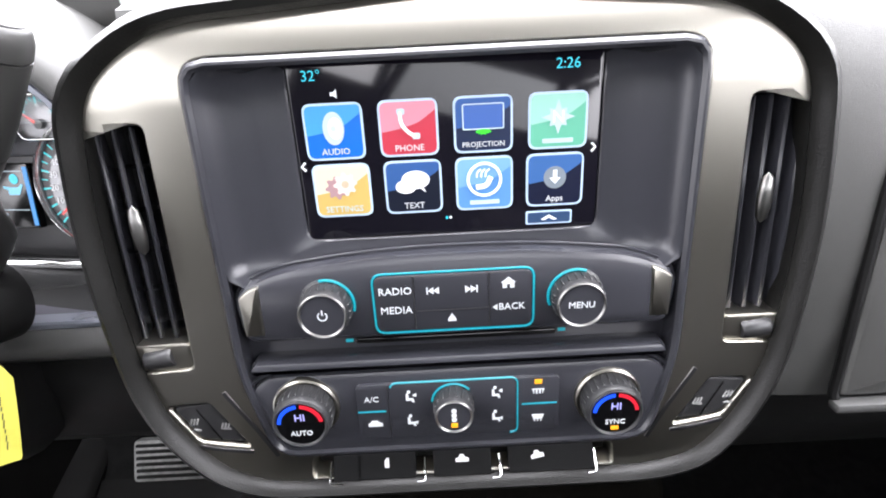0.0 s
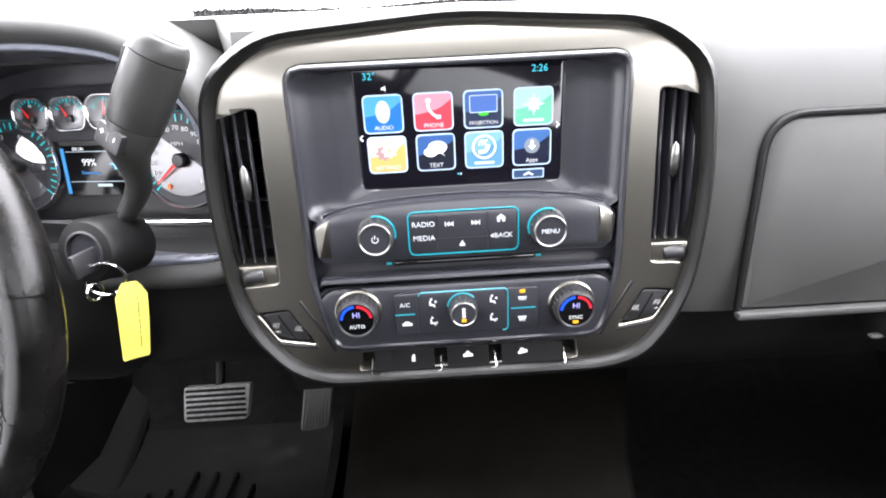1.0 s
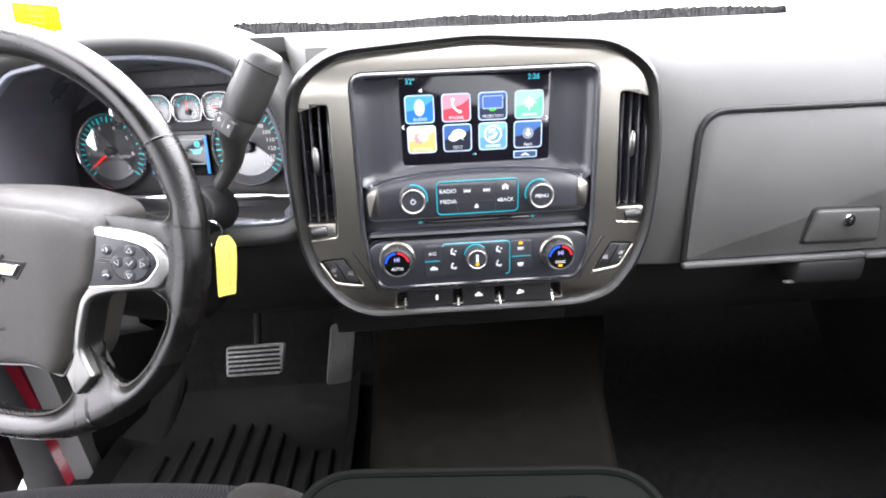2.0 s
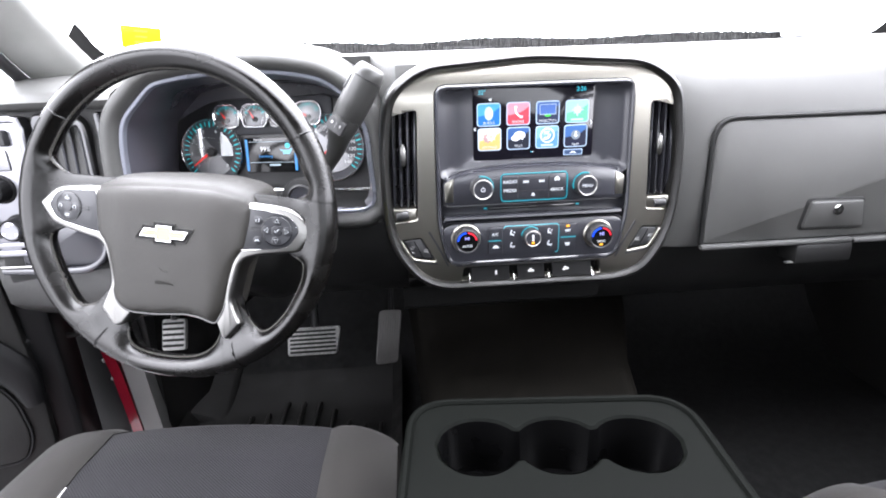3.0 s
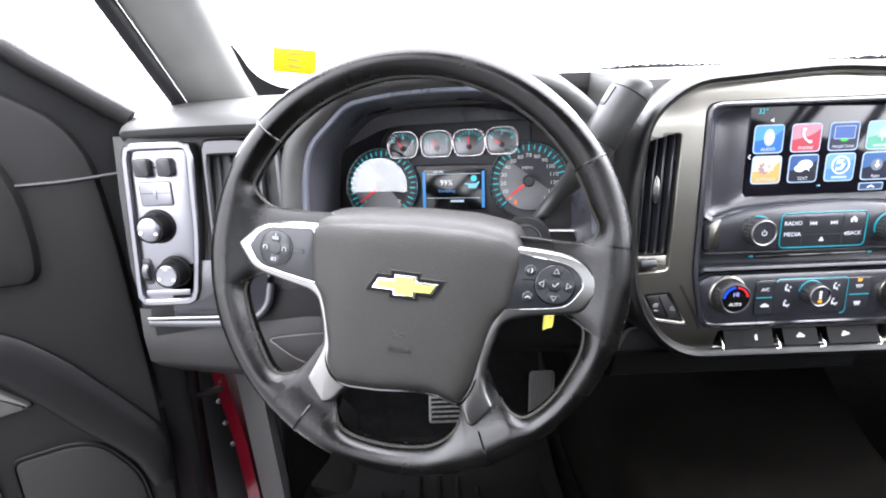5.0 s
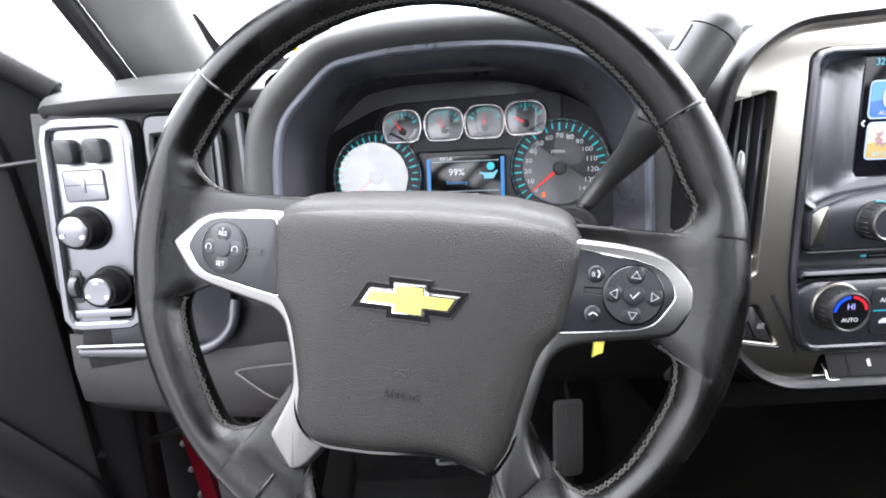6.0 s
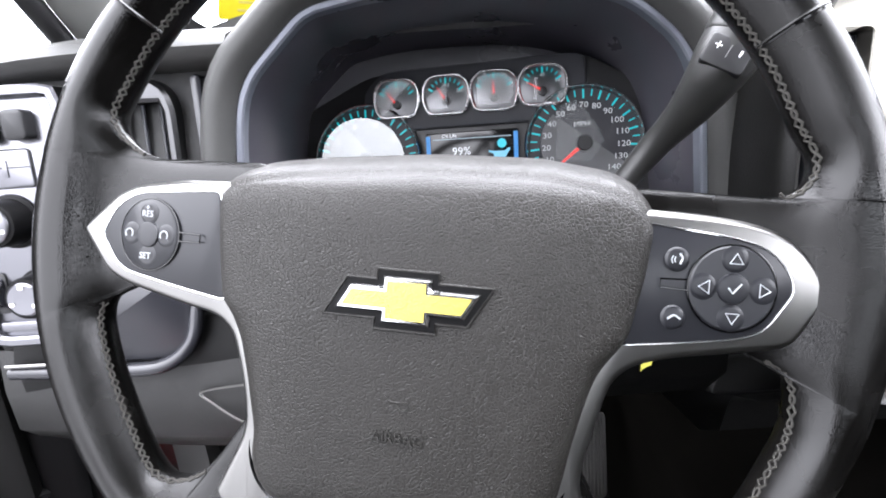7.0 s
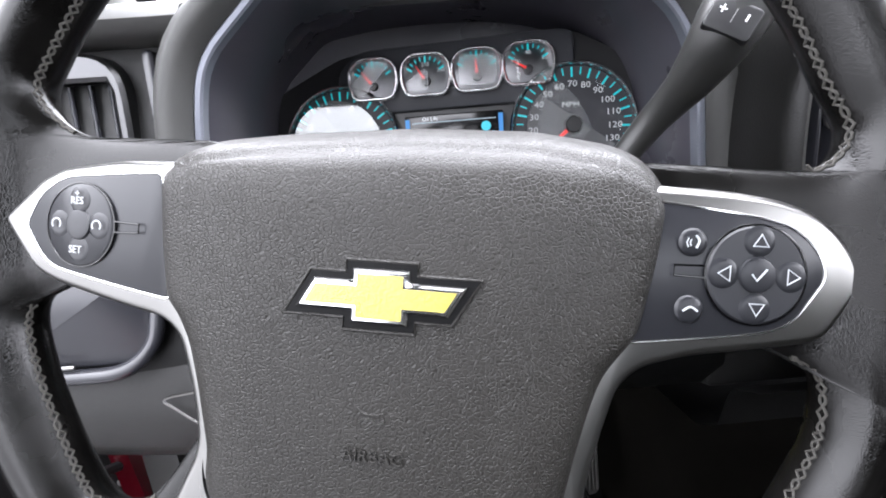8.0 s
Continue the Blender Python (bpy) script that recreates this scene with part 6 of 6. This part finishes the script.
for i in range(9):
    part("writing", block(0.0035 + 0.002 * (i % 3), 0.0009, 0.0004, 0), INK, tag, "dark unreadable writing", tagm @ pose(0.007, 0.026 - i * 0.0070, curl(0.007, 0.026 - i * 0.0070) + 0.0008, 0, 0, 80))

# ---- left switch panel ----
L = face(-0.81, 0.380, 0.66)
def lp(x, y, z=0.0):
    return L @ pose(x, y, z)
panel = thing("light_switch_panel", "silver headlamp switch panel with knobs beside the wheel", "switch panel")
loop = rounded([(-0.049, -0.104), (0.026, -0.104), (0.040, -0.02), (0.047, 0.105), (-0.036, 0.105)], [0.014, 0.014, 0.03, 0.012, 0.012], 5)
lo = by_angle(loop, 80)
part("panel_plate", plate(offset(lo, 0.004), -0.012, 0.002, 0.002), PANEL_SILVER, panel, m=L)
part("panel_rim", border(offset(lo, -0.004), offset(lo, 0.005), -0.014, 0.007, 0.002), PANEL_SILVER, panel, "bright panel rim", L)
for x in (-0.0145, 0.0145):
    part("dimmer_button", plate(rect(0.019, 0.024, 0.005, 4), 0, 0.012, 0.003), BLACK, panel, "black square knob", lp(x, 0.078, 0.002))
part("button_link", block(0.014, 0.002, 0.002, 0), BLACK, panel, m=lp(0, 0.078, 0.003))
sq = part("square_switch", plate(rect(0.040, 0.030, 0.003, 3), 0, 0.0030, 0.001), PANEL_SILVER, panel, "square silver rocker", lp(-0.005, 0.044, 0.001))
part("outline", tube([(p[0], p[1], 0) for p in rect(0.0405, 0.0305, 0.003, 3)], 0.0007, 5, True), BLACK, sq, m=lp(-0.005, 0.044, 0.0030))
part("outline", block(0.038, 0.0009, 0.0008, 0), BLACK, sq, m=lp(-0.005, 0.045, 0.0042))
part("rocker_mark", block(0.004, 0.014, 0.0010, 0.0005), PANEL_SILVER, sq, m=lp(-0.006, 0.044, 0.0044))
def face_knob(x, y, r):
    k = part("lamp_knob", lathe([(r * 1.18, 0), (r * 1.15, 0.003), (r, 0.004), (r * 0.97, 0.020), (r * 0.90, 0.0235), (r * 0.78, 0.0240)], 36), HANDLE, panel, "black round knob with bright face", lp(x, y, 0.002))
    part("knob_face", lathe([(r * 0.78, 0.020), (r * 0.76, 0.0250), (r * 0.68, 0.0262), (0.0, 0.0258)], 36), PANEL_SILVER, k, "bright knob face", lp(x, y, 0.002))
    for a in (90, 200, 330):
        shape("mark", rect(0.004, 0.003, 0.0006, 2), MARK, k, lp(x + r * 0.55 * math.cos(radians(a)), y + r * 0.55 * math.sin(radians(a)), 0.0286))
face_knob(-0.0095, 0.001, 0.0195)
face_knob(0.0035, -0.0610, 0.0185)
tw = part("thumbwheel_slot", plate(rect(0.012, 0.036, 0.005, 4), 0, 0.0015, 0.0005), BLACK, panel, "black thumbwheel slot", lp(-0.0335, -0.0600, 0.002))
part("thumbwheel", lathe([(0.0001, -0.004), (0.013, -0.004), (0.014, -0.003), (0.014, 0.003), (0.013, 0.004), (0.0001, 0.004)], 28), SATIN, tw, m=lp(-0.0335, -0.0600, -0.002) @ pose(0, 0, 0, 0, 90, 0))
part("lower_bar", block(0.060, 0.009, 0.004, 0.002), PANEL_SILVER, panel, "bright lower bar", lp(-0.010, -0.0900, 0.003))
# outer vent beside it
vent("black outer air vent with upright slats", face(-0.718, 0.388, 0.675), 0.060, 0.150, 4, 0.004, None)
surround = thing("vent_surround", "silver surround of the outer air vent", "vent trim")
so = by_angle(rounded([(-0.040, -0.095), (0.040, -0.095), (0.044, 0.096), (-0.034, 0.096)], [0.012, 0.012, 0.034, 0.012], 6), 80)
si = by_angle(rounded([(-0.030, -0.075), (0.030, -0.075), (0.034, 0.075), (-0.026, 0.075)], 0.004, 4), 80)
part("trim", border(so, si, -0.02, 0.006, 0.003), VENT_TRIM, surround, m=face(-0.718, 0.386, 0.675))
part("fin", block(0.010, 0.19, 0.02, 0.004), SATIN, surround, m=face(-0.655, 0.392, 0.675))
# bin lid and lower trim
bin_lid = thing("storage_bin_lid", "charcoal storage bin lid under the light switches", "bin lid")
part("lid", plate(rounded([(-0.075, -0.024), (0.052, -0.024), (0.060, 0.022), (0.060, 0.060), (-0.075, 0.060)], [0.004, 0.03, 0.02, 0.004, 0.004], 6), -0.01, 0.006, 0.004), SATIN, bin_lid, m=face(-0.745, 0.384, 0.553))
part("lip", tube(smooth_path([(-0.852, 0.378, 0.527), (-0.76, 0.374, 0.524), (-0.715, 0.374, 0.526), (-0.690, 0.378, 0.545), (-0.684, 0.385, 0.575)], 6), 0.0065, 10), SATIN, bin_lid, "rounded lip")
part("lip_line", tube([(-0.852, 0.372, 0.535), (-0.75, 0.370, 0.534)], 0.0016, 6), BRIGHT, bin_lid)
part("knee_panel", strip([(0.386, 0.535), (0.384, 0.52), (0.383, 0.495), (0.388, 0.455), (0.42, 0.425), (0.52, 0.41)], [-0.874, -0.872, -0.84, -0.80, -0.74, -0.68, -0.62, -0.56, -0.50], lambda x, y, z: (x, y + 0.03 * max(0, -x - 0.62), z - 0.012 * math.sin((x + 0.80) * 10))), DASH, dash, "charcoal knee panel")
part("panel_seam", tube(smooth_path([(-0.57, 0.377, 0.503), (-0.64, 0.379, 0.500), (-0.690, 0.381, 0.495), (-0.684, 0.381, 0.484), (-0.655, 0.384, 0.458), (-0.62, 0.395, 0.440)], 6), 0.0011, 5), BRIGHT, dash)

# ---- glove box ----
glove = thing("glove_box", "charcoal grained glove box door with a lock", "glove box")
gl = rounded([(0.297, 0.523), (0.860, 0.523), (0.860, 0.722), (0.297, 0.722)], [0.006, 0.02, 0.03, 0.034], 7)
GB = face(-0.008, 0.3245, 0)
part("door", plate(gl, -0.012, 0.002, 0.005), DASH_TOP, glove, m=GB)
part("groove", tube([(p[0], p[1], 0.0005) for p in offset(gl, -0.004)], 0.0036, 8, True), LOWER, glove, "dark groove round the lid", GB)
part("latch_recess", plate(rounded([(0.455, 0.538), (0.572, 0.536), (0.566, 0.590), (0.466, 0.592)], 0.008, 4), -0.004, 0.0035, 0.002), LOWER, glove, m=GB)
part("latch", plate(rounded([(0.461, 0.541), (0.567, 0.539), (0.562, 0.586), (0.471, 0.588)], 0.006, 4), 0.002, 0.009, 0.004), LEVER, glove, "glove box latch", GB)
part("lock", lathe([(0.0085, 0), (0.0085, 0.002), (0.006, 0.003), (0.0, 0.003)], 24), CHROME, glove, "round steel lock", GB @ pose(0.516, 0.572, 0.009))
part("lock_slot", block(0.0014, 0.007, 0.001, 0), BLACK, glove, m=GB @ pose(0.516, 0.572, 0.0122))
part("ledge", block(0.262, 0.012, 0.0085, 0.003), TRIMGREY, glove, "grey ledge", pose(0.414, 0.3195, 0.5185))
part("ledge", block(0.34, 0.012, 0.0085, 0.003), TRIMGREY, glove, "grey ledge", pose(0.717, 0.3195, 0.5165))
tray = part("pull_tray", block(0.100, 0.05, 0.034, 0.006), LOWER, glove, "dark pull pocket", pose(0.497, 0.3365, 0.498))
part("pull_edge", block(0.096, 0.008, 0.0045, 0.002), TRIMGREY, glove, "grey pull edge", pose(0.484, 0.3195, 0.483))

# ---- under the stack ----
low = thing("lower_bin", "dark flap and socket cover under the centre stack", "bin")
part("flap", plate(rounded([(-0.175, 0.405), (0.055, 0.405), (0.062, 0.448), (-0.150, 0.446)], 0.012, 5), -0.01, 0.004, 0.003), DASH, low, m=face(0, 0.372, 0, 14) @ pose(0, 0.012, 0))
part("socket_cover", plate(rounded([(0.068, 0.412), (0.128, 0.414), (0.126, 0.449), (0.070, 0.449)], 0.006, 4), -0.01, 0.006, 0.002), DASH, low, m=face(0, 0.372, 0, 14) @ pose(0, 0.012, 0))
part("cover_loop", tube([(0.086, 0.418, 0.008), (0.110, 0.420, 0.008), (0.110, 0.440, 0.008), (0.092, 0.442, 0.008)], 0.003, 8), BLACK, low, m=face(0, 0.372, 0, 14) @ pose(0, 0.012, 0))

# ---- pedals and mats ----
brake = thing("brake_pedal", "wide brake pedal with ribbed metal-edged pad", "pedal", group="pedals")
BP = face(-0.428, 0.612, 0.240, 22, 0)
part("pad", plate(rounded([(-0.058, -0.030), (0.052, -0.030), (0.062, 0.032), (-0.056, 0.032)], 0.008, 4), -0.008, 0.006, 0.003), METAL, brake, "worn metal-faced pad", BP)
for i in range(6):
    part("rib", block(0.104, 0.0050, 0.004, 0.0015), RUBBER, brake, m=BP @ pose(0.0, -0.022 + i * 0.0092, 0.0065))
part("arm", tube([(-0.425, 0.63, 0.265), (-0.425, 0.70, 0.40), (-0.425, 0.78, 0.50)], 0.009, 10), HANDLE, brake)
gas = thing("gas_pedal", "tall ribbed accelerator pedal", "pedal", group="pedals")
GP = face(-0.2555, 0.640, 0.222, 26, 8)
part("pad", plate(rounded([(-0.040, -0.058), (0.012, -0.058), (0.034, 0.062), (-0.018, 0.066)], 0.010, 4), -0.002, 0.005, 0.002), PEDAL, gas, "grey pad", GP)
for i in range(9):
    part("rib", block(0.0028, 0.112, 0.003, 0.001), PEDAL, gas, m=GP @ pose(-0.0255 + i * 0.0056, 0.002, 0.006, 0, 0, -10.5))
part("arm", tube([(-0.25, 0.67, 0.27), (-0.25, 0.76, 0.40)], 0.006, 10), HANDLE, gas)
park = thing("parking_brake_pedal", "small ribbed parking brake pedal", "pedal", group="pedals")
PP = face(-0.672, 0.500, 0.335, 25, 0)
part("pad", plate(rect(0.045, 0.062, 0.006, 4), -0.006, 0.005, 0.002), METAL, park, "ribbed pad", PP)
for i in range(5):
    part("rib", block(0.040, 0.005, 0.004, 0.001), RUBBER, park, m=PP @ pose(0, -0.022 + i * 0.011, 0.006))
part("arm", tube([(-0.672, 0.51, 0.36), (-0.672, 0.60, 0.46)], 0.008, 10), BLACK, park)
mat_thing = thing("floor_mat", "deep-channelled black rubber floor mat", "floor mat")
def mat_height(y):
    """A little above the carpet, which rises to the firewall."""
    for (y0, z0), (y1, z1) in zip(floor_rows, floor_rows[1:]):
        if y <= y1:
            return z0 + (z1 - z0) * (y - y0) / (y1 - y0) + 0.010
    return floor_rows[-1][1]
mrows = [[(-0.735 + 0.50 * i / 20, 0.10 + 0.63 * j / 30, mat_height(0.10 + 0.63 * j / 30) + (0.03 if i in (0, 20) else 0)) for i in range(21)] for j in range(31)]
part("mat_sheet", loft(mrows, closed=False), RUBBER, mat_thing)
for x, y1 in ((-0.625, 0.555), (-0.587, 0.592), (-0.549, 0.597), (-0.511, 0.630), (-0.472, 0.628), (-0.434, 0.624), (-0.395, 0.596), (-0.357, 0.553), (-0.319, 0.540), (-0.283, 0.540)):
    y0 = 0.36
    part("mat_rib", tube(smooth_path([(x, y0, mat_height(y0)), (x, y0 + 0.02, mat_height(y0) + 0.006), (x, y1 - 0.015, mat_height(y1) + 0.008), (x, y1, mat_height(y1) + 0.004), (x, y1 + 0.004, mat_height(y1) - 0.003)], 4), 0.0050, 8), RUBBER, mat_thing, "raised channel rib")

# ---- driver's door, standing open ----
door = thing("driver_door", "open driver's door with charcoal trim, pull handle and speaker", "door")
DX = Vector((0.94, 0.34, 0)).normalized()
DN = Vector((DX.y, -DX.x, 0))
DM = Matrix(((DX.x, 0, DN.x, -0.87), (DX.y, 0, DN.y, 0.40), (0, 1, 0, 0), (0, 0, 0, 1)))
shell = rounded([(-1.0, 0.06), (0.035, 0.06), (0.035, 0.792), (-0.020, 0.843), (-0.074, 0.880), (-0.135, 0.918), (-0.35, 0.990), (-1.0, 1.02)], [0.05, 0.02, 0.01, 0.03, 0.03, 0.03, 0.05, 0.02], 5)
part("shell", plate(shell, -0.12, -0.016, 0.010), HANDLE, door, "dark door shell", DM)
trim = rounded([(-0.98, 0.09), (-0.010, 0.09), (-0.002, 0.30), (-0.012, 0.50), (-0.020, 0.640), (-0.032, 0.752), (-0.060, 0.803), (-0.148, 0.857), (-0.35, 0.940), (-0.98, 0.975)], [0.05, 0.03, 0.03, 0.03, 0.03, 0.03, 0.03, 0.03, 0.05, 0.02], 5)
part("trim_panel", plate(trim, -0.018, 0.0, 0.010), DOORSKIN, door, "charcoal vinyl trim panel", DM)
part("belt_strip", tube(smooth_path([(0.020, 0.800, -0.012), (-0.020, 0.828, -0.012), (-0.074, 0.866, -0.012), (-0.135, 0.902, -0.012), (-0.35, 0.972, -0.012), (-0.9, 1.00, -0.012)], 6), 0.013, 10), DOORSKIN, door, "window belt strip", DM)
part("trim_seam", tube(smooth_path([(-0.004, 0.731, 0.0005), (-0.08, 0.724, 0.001), (-0.20, 0.722, 0.001), (-0.5, 0.72, 0.001)], 5), 0.0022, 6), BLACK, door, "dark trim seam", DM)
bolster = rounded([(-0.95, 0.595), (-0.112, 0.595), (-0.107, 0.64), (-0.112, 0.72), (-0.145, 0.79), (-0.30, 0.86), (-0.95, 0.90)], [0.03, 0.045, 0.03, 0.04, 0.05, 0.05, 0.03], 6)
part("upper_bolster", plate(bolster, -0.004, 0.016, 0.014), DOORSKIN, door, "padded upper bolster", DM)
def band(points, widths, height):
    """A soft-edged band along a path in the panel's plane."""
    pts = smooth_path([(x, y, 0) for x, y in points], 5)
    rings = []
    for i, q in enumerate(pts):
        t = (pts[min(i + 1, len(pts) - 1)] - pts[max(i - 1, 0)]).normalized()
        side = Vector((-t.y, t.x, 0))
        k = i / (len(pts) - 1) * (len(widths) - 1)
        j = min(int(k), len(widths) - 2)
        w = widths[j] + (widths[j + 1] - widths[j]) * (k - j)
        rings.append([tuple(q + side * w * s + Vector((0, 0, h * height))) for s, h in ((-0.5, -0.2), (-0.5, 0.35), (-0.40, 0.80), (-0.2, 1.0), (0.2, 1.0), (0.40, 0.80), (0.5, 0.35), (0.5, -0.2))])
    return loft(rings)
part("pull_handle", band([(-0.62, 0.522), (-0.30, 0.520), (-0.195, 0.512), (-0.140, 0.470), (-0.085, 0.405), (-0.030, 0.335), (-0.016, 0.270)], [0.055, 0.055, 0.060, 0.068, 0.068, 0.060, 0.030], 0.016), HANDLE, door, "black pull handle band", DM)
part("handle_screw", lathe([(0.012, 0), (0.012, 0.003), (0.009, 0.0042), (0.0, 0.0042)], 20), SATIN, door, m=DM @ pose(-0.212, 0.516, 0.0155))
arm = rounded([(-0.60, 0.400), (-0.217, 0.414), (-0.150, 0.426), (-0.225, 0.492), (-0.60, 0.500)], [0.01, 0.012, 0.01, 0.02, 0.01], 4)
part("armrest", plate(arm, -0.004, 0.010, 0.006), ARMREST, door, "lighter vinyl armrest", DM)
pocket = rounded([(-0.60, 0.13), (-0.232, 0.245), (-0.214, 0.265), (-0.222, 0.410), (-0.60, 0.395)], [0.02, 0.02, 0.02, 0.02, 0.02], 5)
part("map_pocket", plate(pocket, -0.004, 0.004, 0.003), HANDLE, door, "dark map pocket", DM)
part("pocket_edge", tube([(p[0], p[1], 0.003) for p in pocket], 0.003, 6, True), SATIN, door, m=DM)
grille = rounded([(-0.185, 0.165), (-0.055, 0.160), (-0.037, 0.205), (-0.046, 0.290), (-0.085, 0.345), (-0.120, 0.355), (-0.190, 0.346)], [0.02, 0.02, 0.03, 0.03, 0.03, 0.03, 0.012], 6)
part("speaker_grille", plate(grille, -0.004, 0.006, 0.004), MESH, door, "black perforated speaker grille", DM)
part("speaker_rim", tube([(p[0], p[1], 0.002) for p in offset(grille, -0.003)], 0.0028, 6, True), HANDLE, door, m=DM)
part("check_strap", tube([(-0.885, 0.405, 0.385), (-0.86, 0.50, 0.350), (-0.845, 0.60, 0.315)], 0.006, 8), BLACK, door, "black check strap")

# ---- body beside the open door ----
structure("body_pillar", block(0.10, 0.02, 0.80, 0.004), HANDLE, "black painted hinge pillar", "pillar", pose(-0.885, 0.585, 0.34))
structure("body_edge", loft([[(x + dx, y, z) for x, y in [(-0.016, 0.545), (0.006, 0.545), (0.012, 0.60), (-0.016, 0.60)]] for z, dx in ((-0.10, -0.800), (0.06, -0.812), (0.22, -0.826), (0.36, -0.848), (0.52, -0.868))]), RED, "glossy red body edge in the door opening", "car body")
structure("sill_trim", loft([[(x + dx, y, z) for x, y in [(-0.018, 0.535), (0.022, 0.535), (0.024, 0.60), (-0.018, 0.60)]] for z, dx in ((-0.05, -0.772), (0.08, -0.780), (0.22, -0.790), (0.36, -0.800), (0.50, -0.812))]), TRIMGREY, "grey plastic trim along the door opening", "trim")
for x, y, z in ((-0.872, 0.572, 0.295), (-0.866, 0.572, 0.250), (-0.858, 0.572, 0.205), (-0.850, 0.572, 0.246)):
    bolt = tagged(part("hinge_bolt", lathe([(0.0045, 0), (0.0045, 0.003), (0.003, 0.004), (0, 0.004)], 12), METAL, None, "steel hinge bolt on the pillar", face(x, y, z)), "small steel hinge bolt on the black pillar", "bolt", "hinge bolts")
structure("sill", block(0.10, 2.4, 0.20, 0.02), RED, "red body sill under the doors", "sill", pose(-0.86, -0.65, -0.11))
structure("wall_kick_left", block(0.03, 0.42, 0.80, 0.004), LOWER, "dark footwell side panel", "wall", pose(-0.775, 0.775, 0.42))
kick = thing("kick_panel", "dark moulded kick panel with dead pedal", "kick panel")
part("panel", loft([[(-0.758, 0.56, 0.05), (-0.700, 0.66, 0.05), (-0.690, 0.80, 0.10)], [(-0.758, 0.57, 0.20), (-0.712, 0.67, 0.20), (-0.70, 0.82, 0.22)], [(-0.758, 0.62, 0.42), (-0.75, 0.72, 0.42), (-0.75, 0.86, 0.42)]], closed=False), RUBBER, kick)
part("dead_pedal", loft([[(-0.745, y, z - 0.12), (-0.650, y, z - 0.12), (-0.648, y, z - 0.010), (-0.653, y, z - 0.002), (-0.660, y, z + 0.003), (-0.722, y, z + 0.026), (-0.745, y, z + 0.030)] for y, z in ((0.600, 0.030), (0.606, 0.050), (0.700, 0.096), (0.800, 0.145), (0.815, 0.135))]), RUBBER, kick, "raised foot rest", angle=25)
structure("firewall", block(1.72, 0.02, 0.85, 0), BLACK, "black firewall behind the dashboard", "wall", pose(0.03, 0.955, 0.45))

# ---- windshield: sticker and cowl ----
sticker = thing("windshield_sticker", "yellow rectangular sticker on the windshield", "sticker")
SM = Matrix.Translation((-0.6913, 0.660, 0.8955)) @ pose(0, 0, 0, 90, 7, 0)
part("paper", plate(rect(0.075, 0.041, 0.002, 2), 0, 0.0008, 0.0002), STICKER, sticker, m=SM)
for y, w in ((0.012, 0.05), (0.002, 0.044), (-0.008, 0.05)):
    part("print_bar", block(w * 0.5, 0.0030, 0.0003, 0), FAINT, sticker, "faint print", SM @ pose(0, y, 0.0010))
for side, name in ((0, "frit_left"), (1, "frit_right")):
    edge = smooth_path([(-0.790, 0.599, 0.918), (-0.780, 0.600, 0.904), (-0.766, 0.602, 0.880), (-0.745, 0.605, 0.861), (-0.712, 0.610, 0.848), (-0.655, 0.620, 0.842), (-0.590, 0.640, 0.842)], 5)
    edge = [(0.04 - q.x - 0.014 if side else q.x + 0.014, q.y, q.z) for q in edge]
    low = [(x - (0.10 if not side else -0.10) * max(0, 1 - i / 12), y, 0.79) for i, (x, y, z) in enumerate(edge)]
    structure(name, loft([edge, low, [(x, y + 0.004, z) for x, y, z in low], [(x, y + 0.004, z) for x, y, z in edge]], closed=False), FRIT, "black printed edge of the windshield corner", "windshield edge")
random.seed(5)
grit = bmesh.new()
prev = None
for i in range(521):
    x = -0.44 + 1.13 * i / 520
    bx, by, bz = shield(x, 0.0)
    by += 0.02
    top_z = 0.893 - 0.060 * (0.95 - by) - 0.006 * max(0, x) + 0.0035 * math.sin(i * 0.03 + 1) + random.uniform(-0.0028, 0.0028)
    row = [grit.verts.new((x, by - 0.010, top_z - 0.05)), grit.verts.new((x, by - 0.002 + random.uniform(-0.002, 0.002), top_z - 0.010 + random.uniform(-0.003, 0.003))), grit.verts.new((x, by, top_z)), grit.verts.new((x, by + 0.09, top_z - 0.05))]
    if prev:
        for j in range(3):
            grit.faces.new((prev[j], row[j], row[j + 1], prev[j + 1]))
    prev = row
tagged(part("wiper_cowl", grit, GRIT, None, "black gritty wiper cowl below the windshield", angle=20), "black gritty wiper cowl below the windshield", "cowl", kind="structure")

# ---- booth floor outside ----
CONCRETE = material("grey_booth_floor", (0.10, 0.10, 0.10), 0.7, grain=0.3, grain_scale=60, wear=0.15, wear_scale=0.8)
gr = bmesh.new()
gr.faces.new([gr.verts.new(p) for p in ((-60, -60, -0.55), (60, -60, -0.55), (60, 60, -0.55), (-60, 60, -0.55))])
structure("ground", gr, CONCRETE, "grey photo booth floor", "ground")
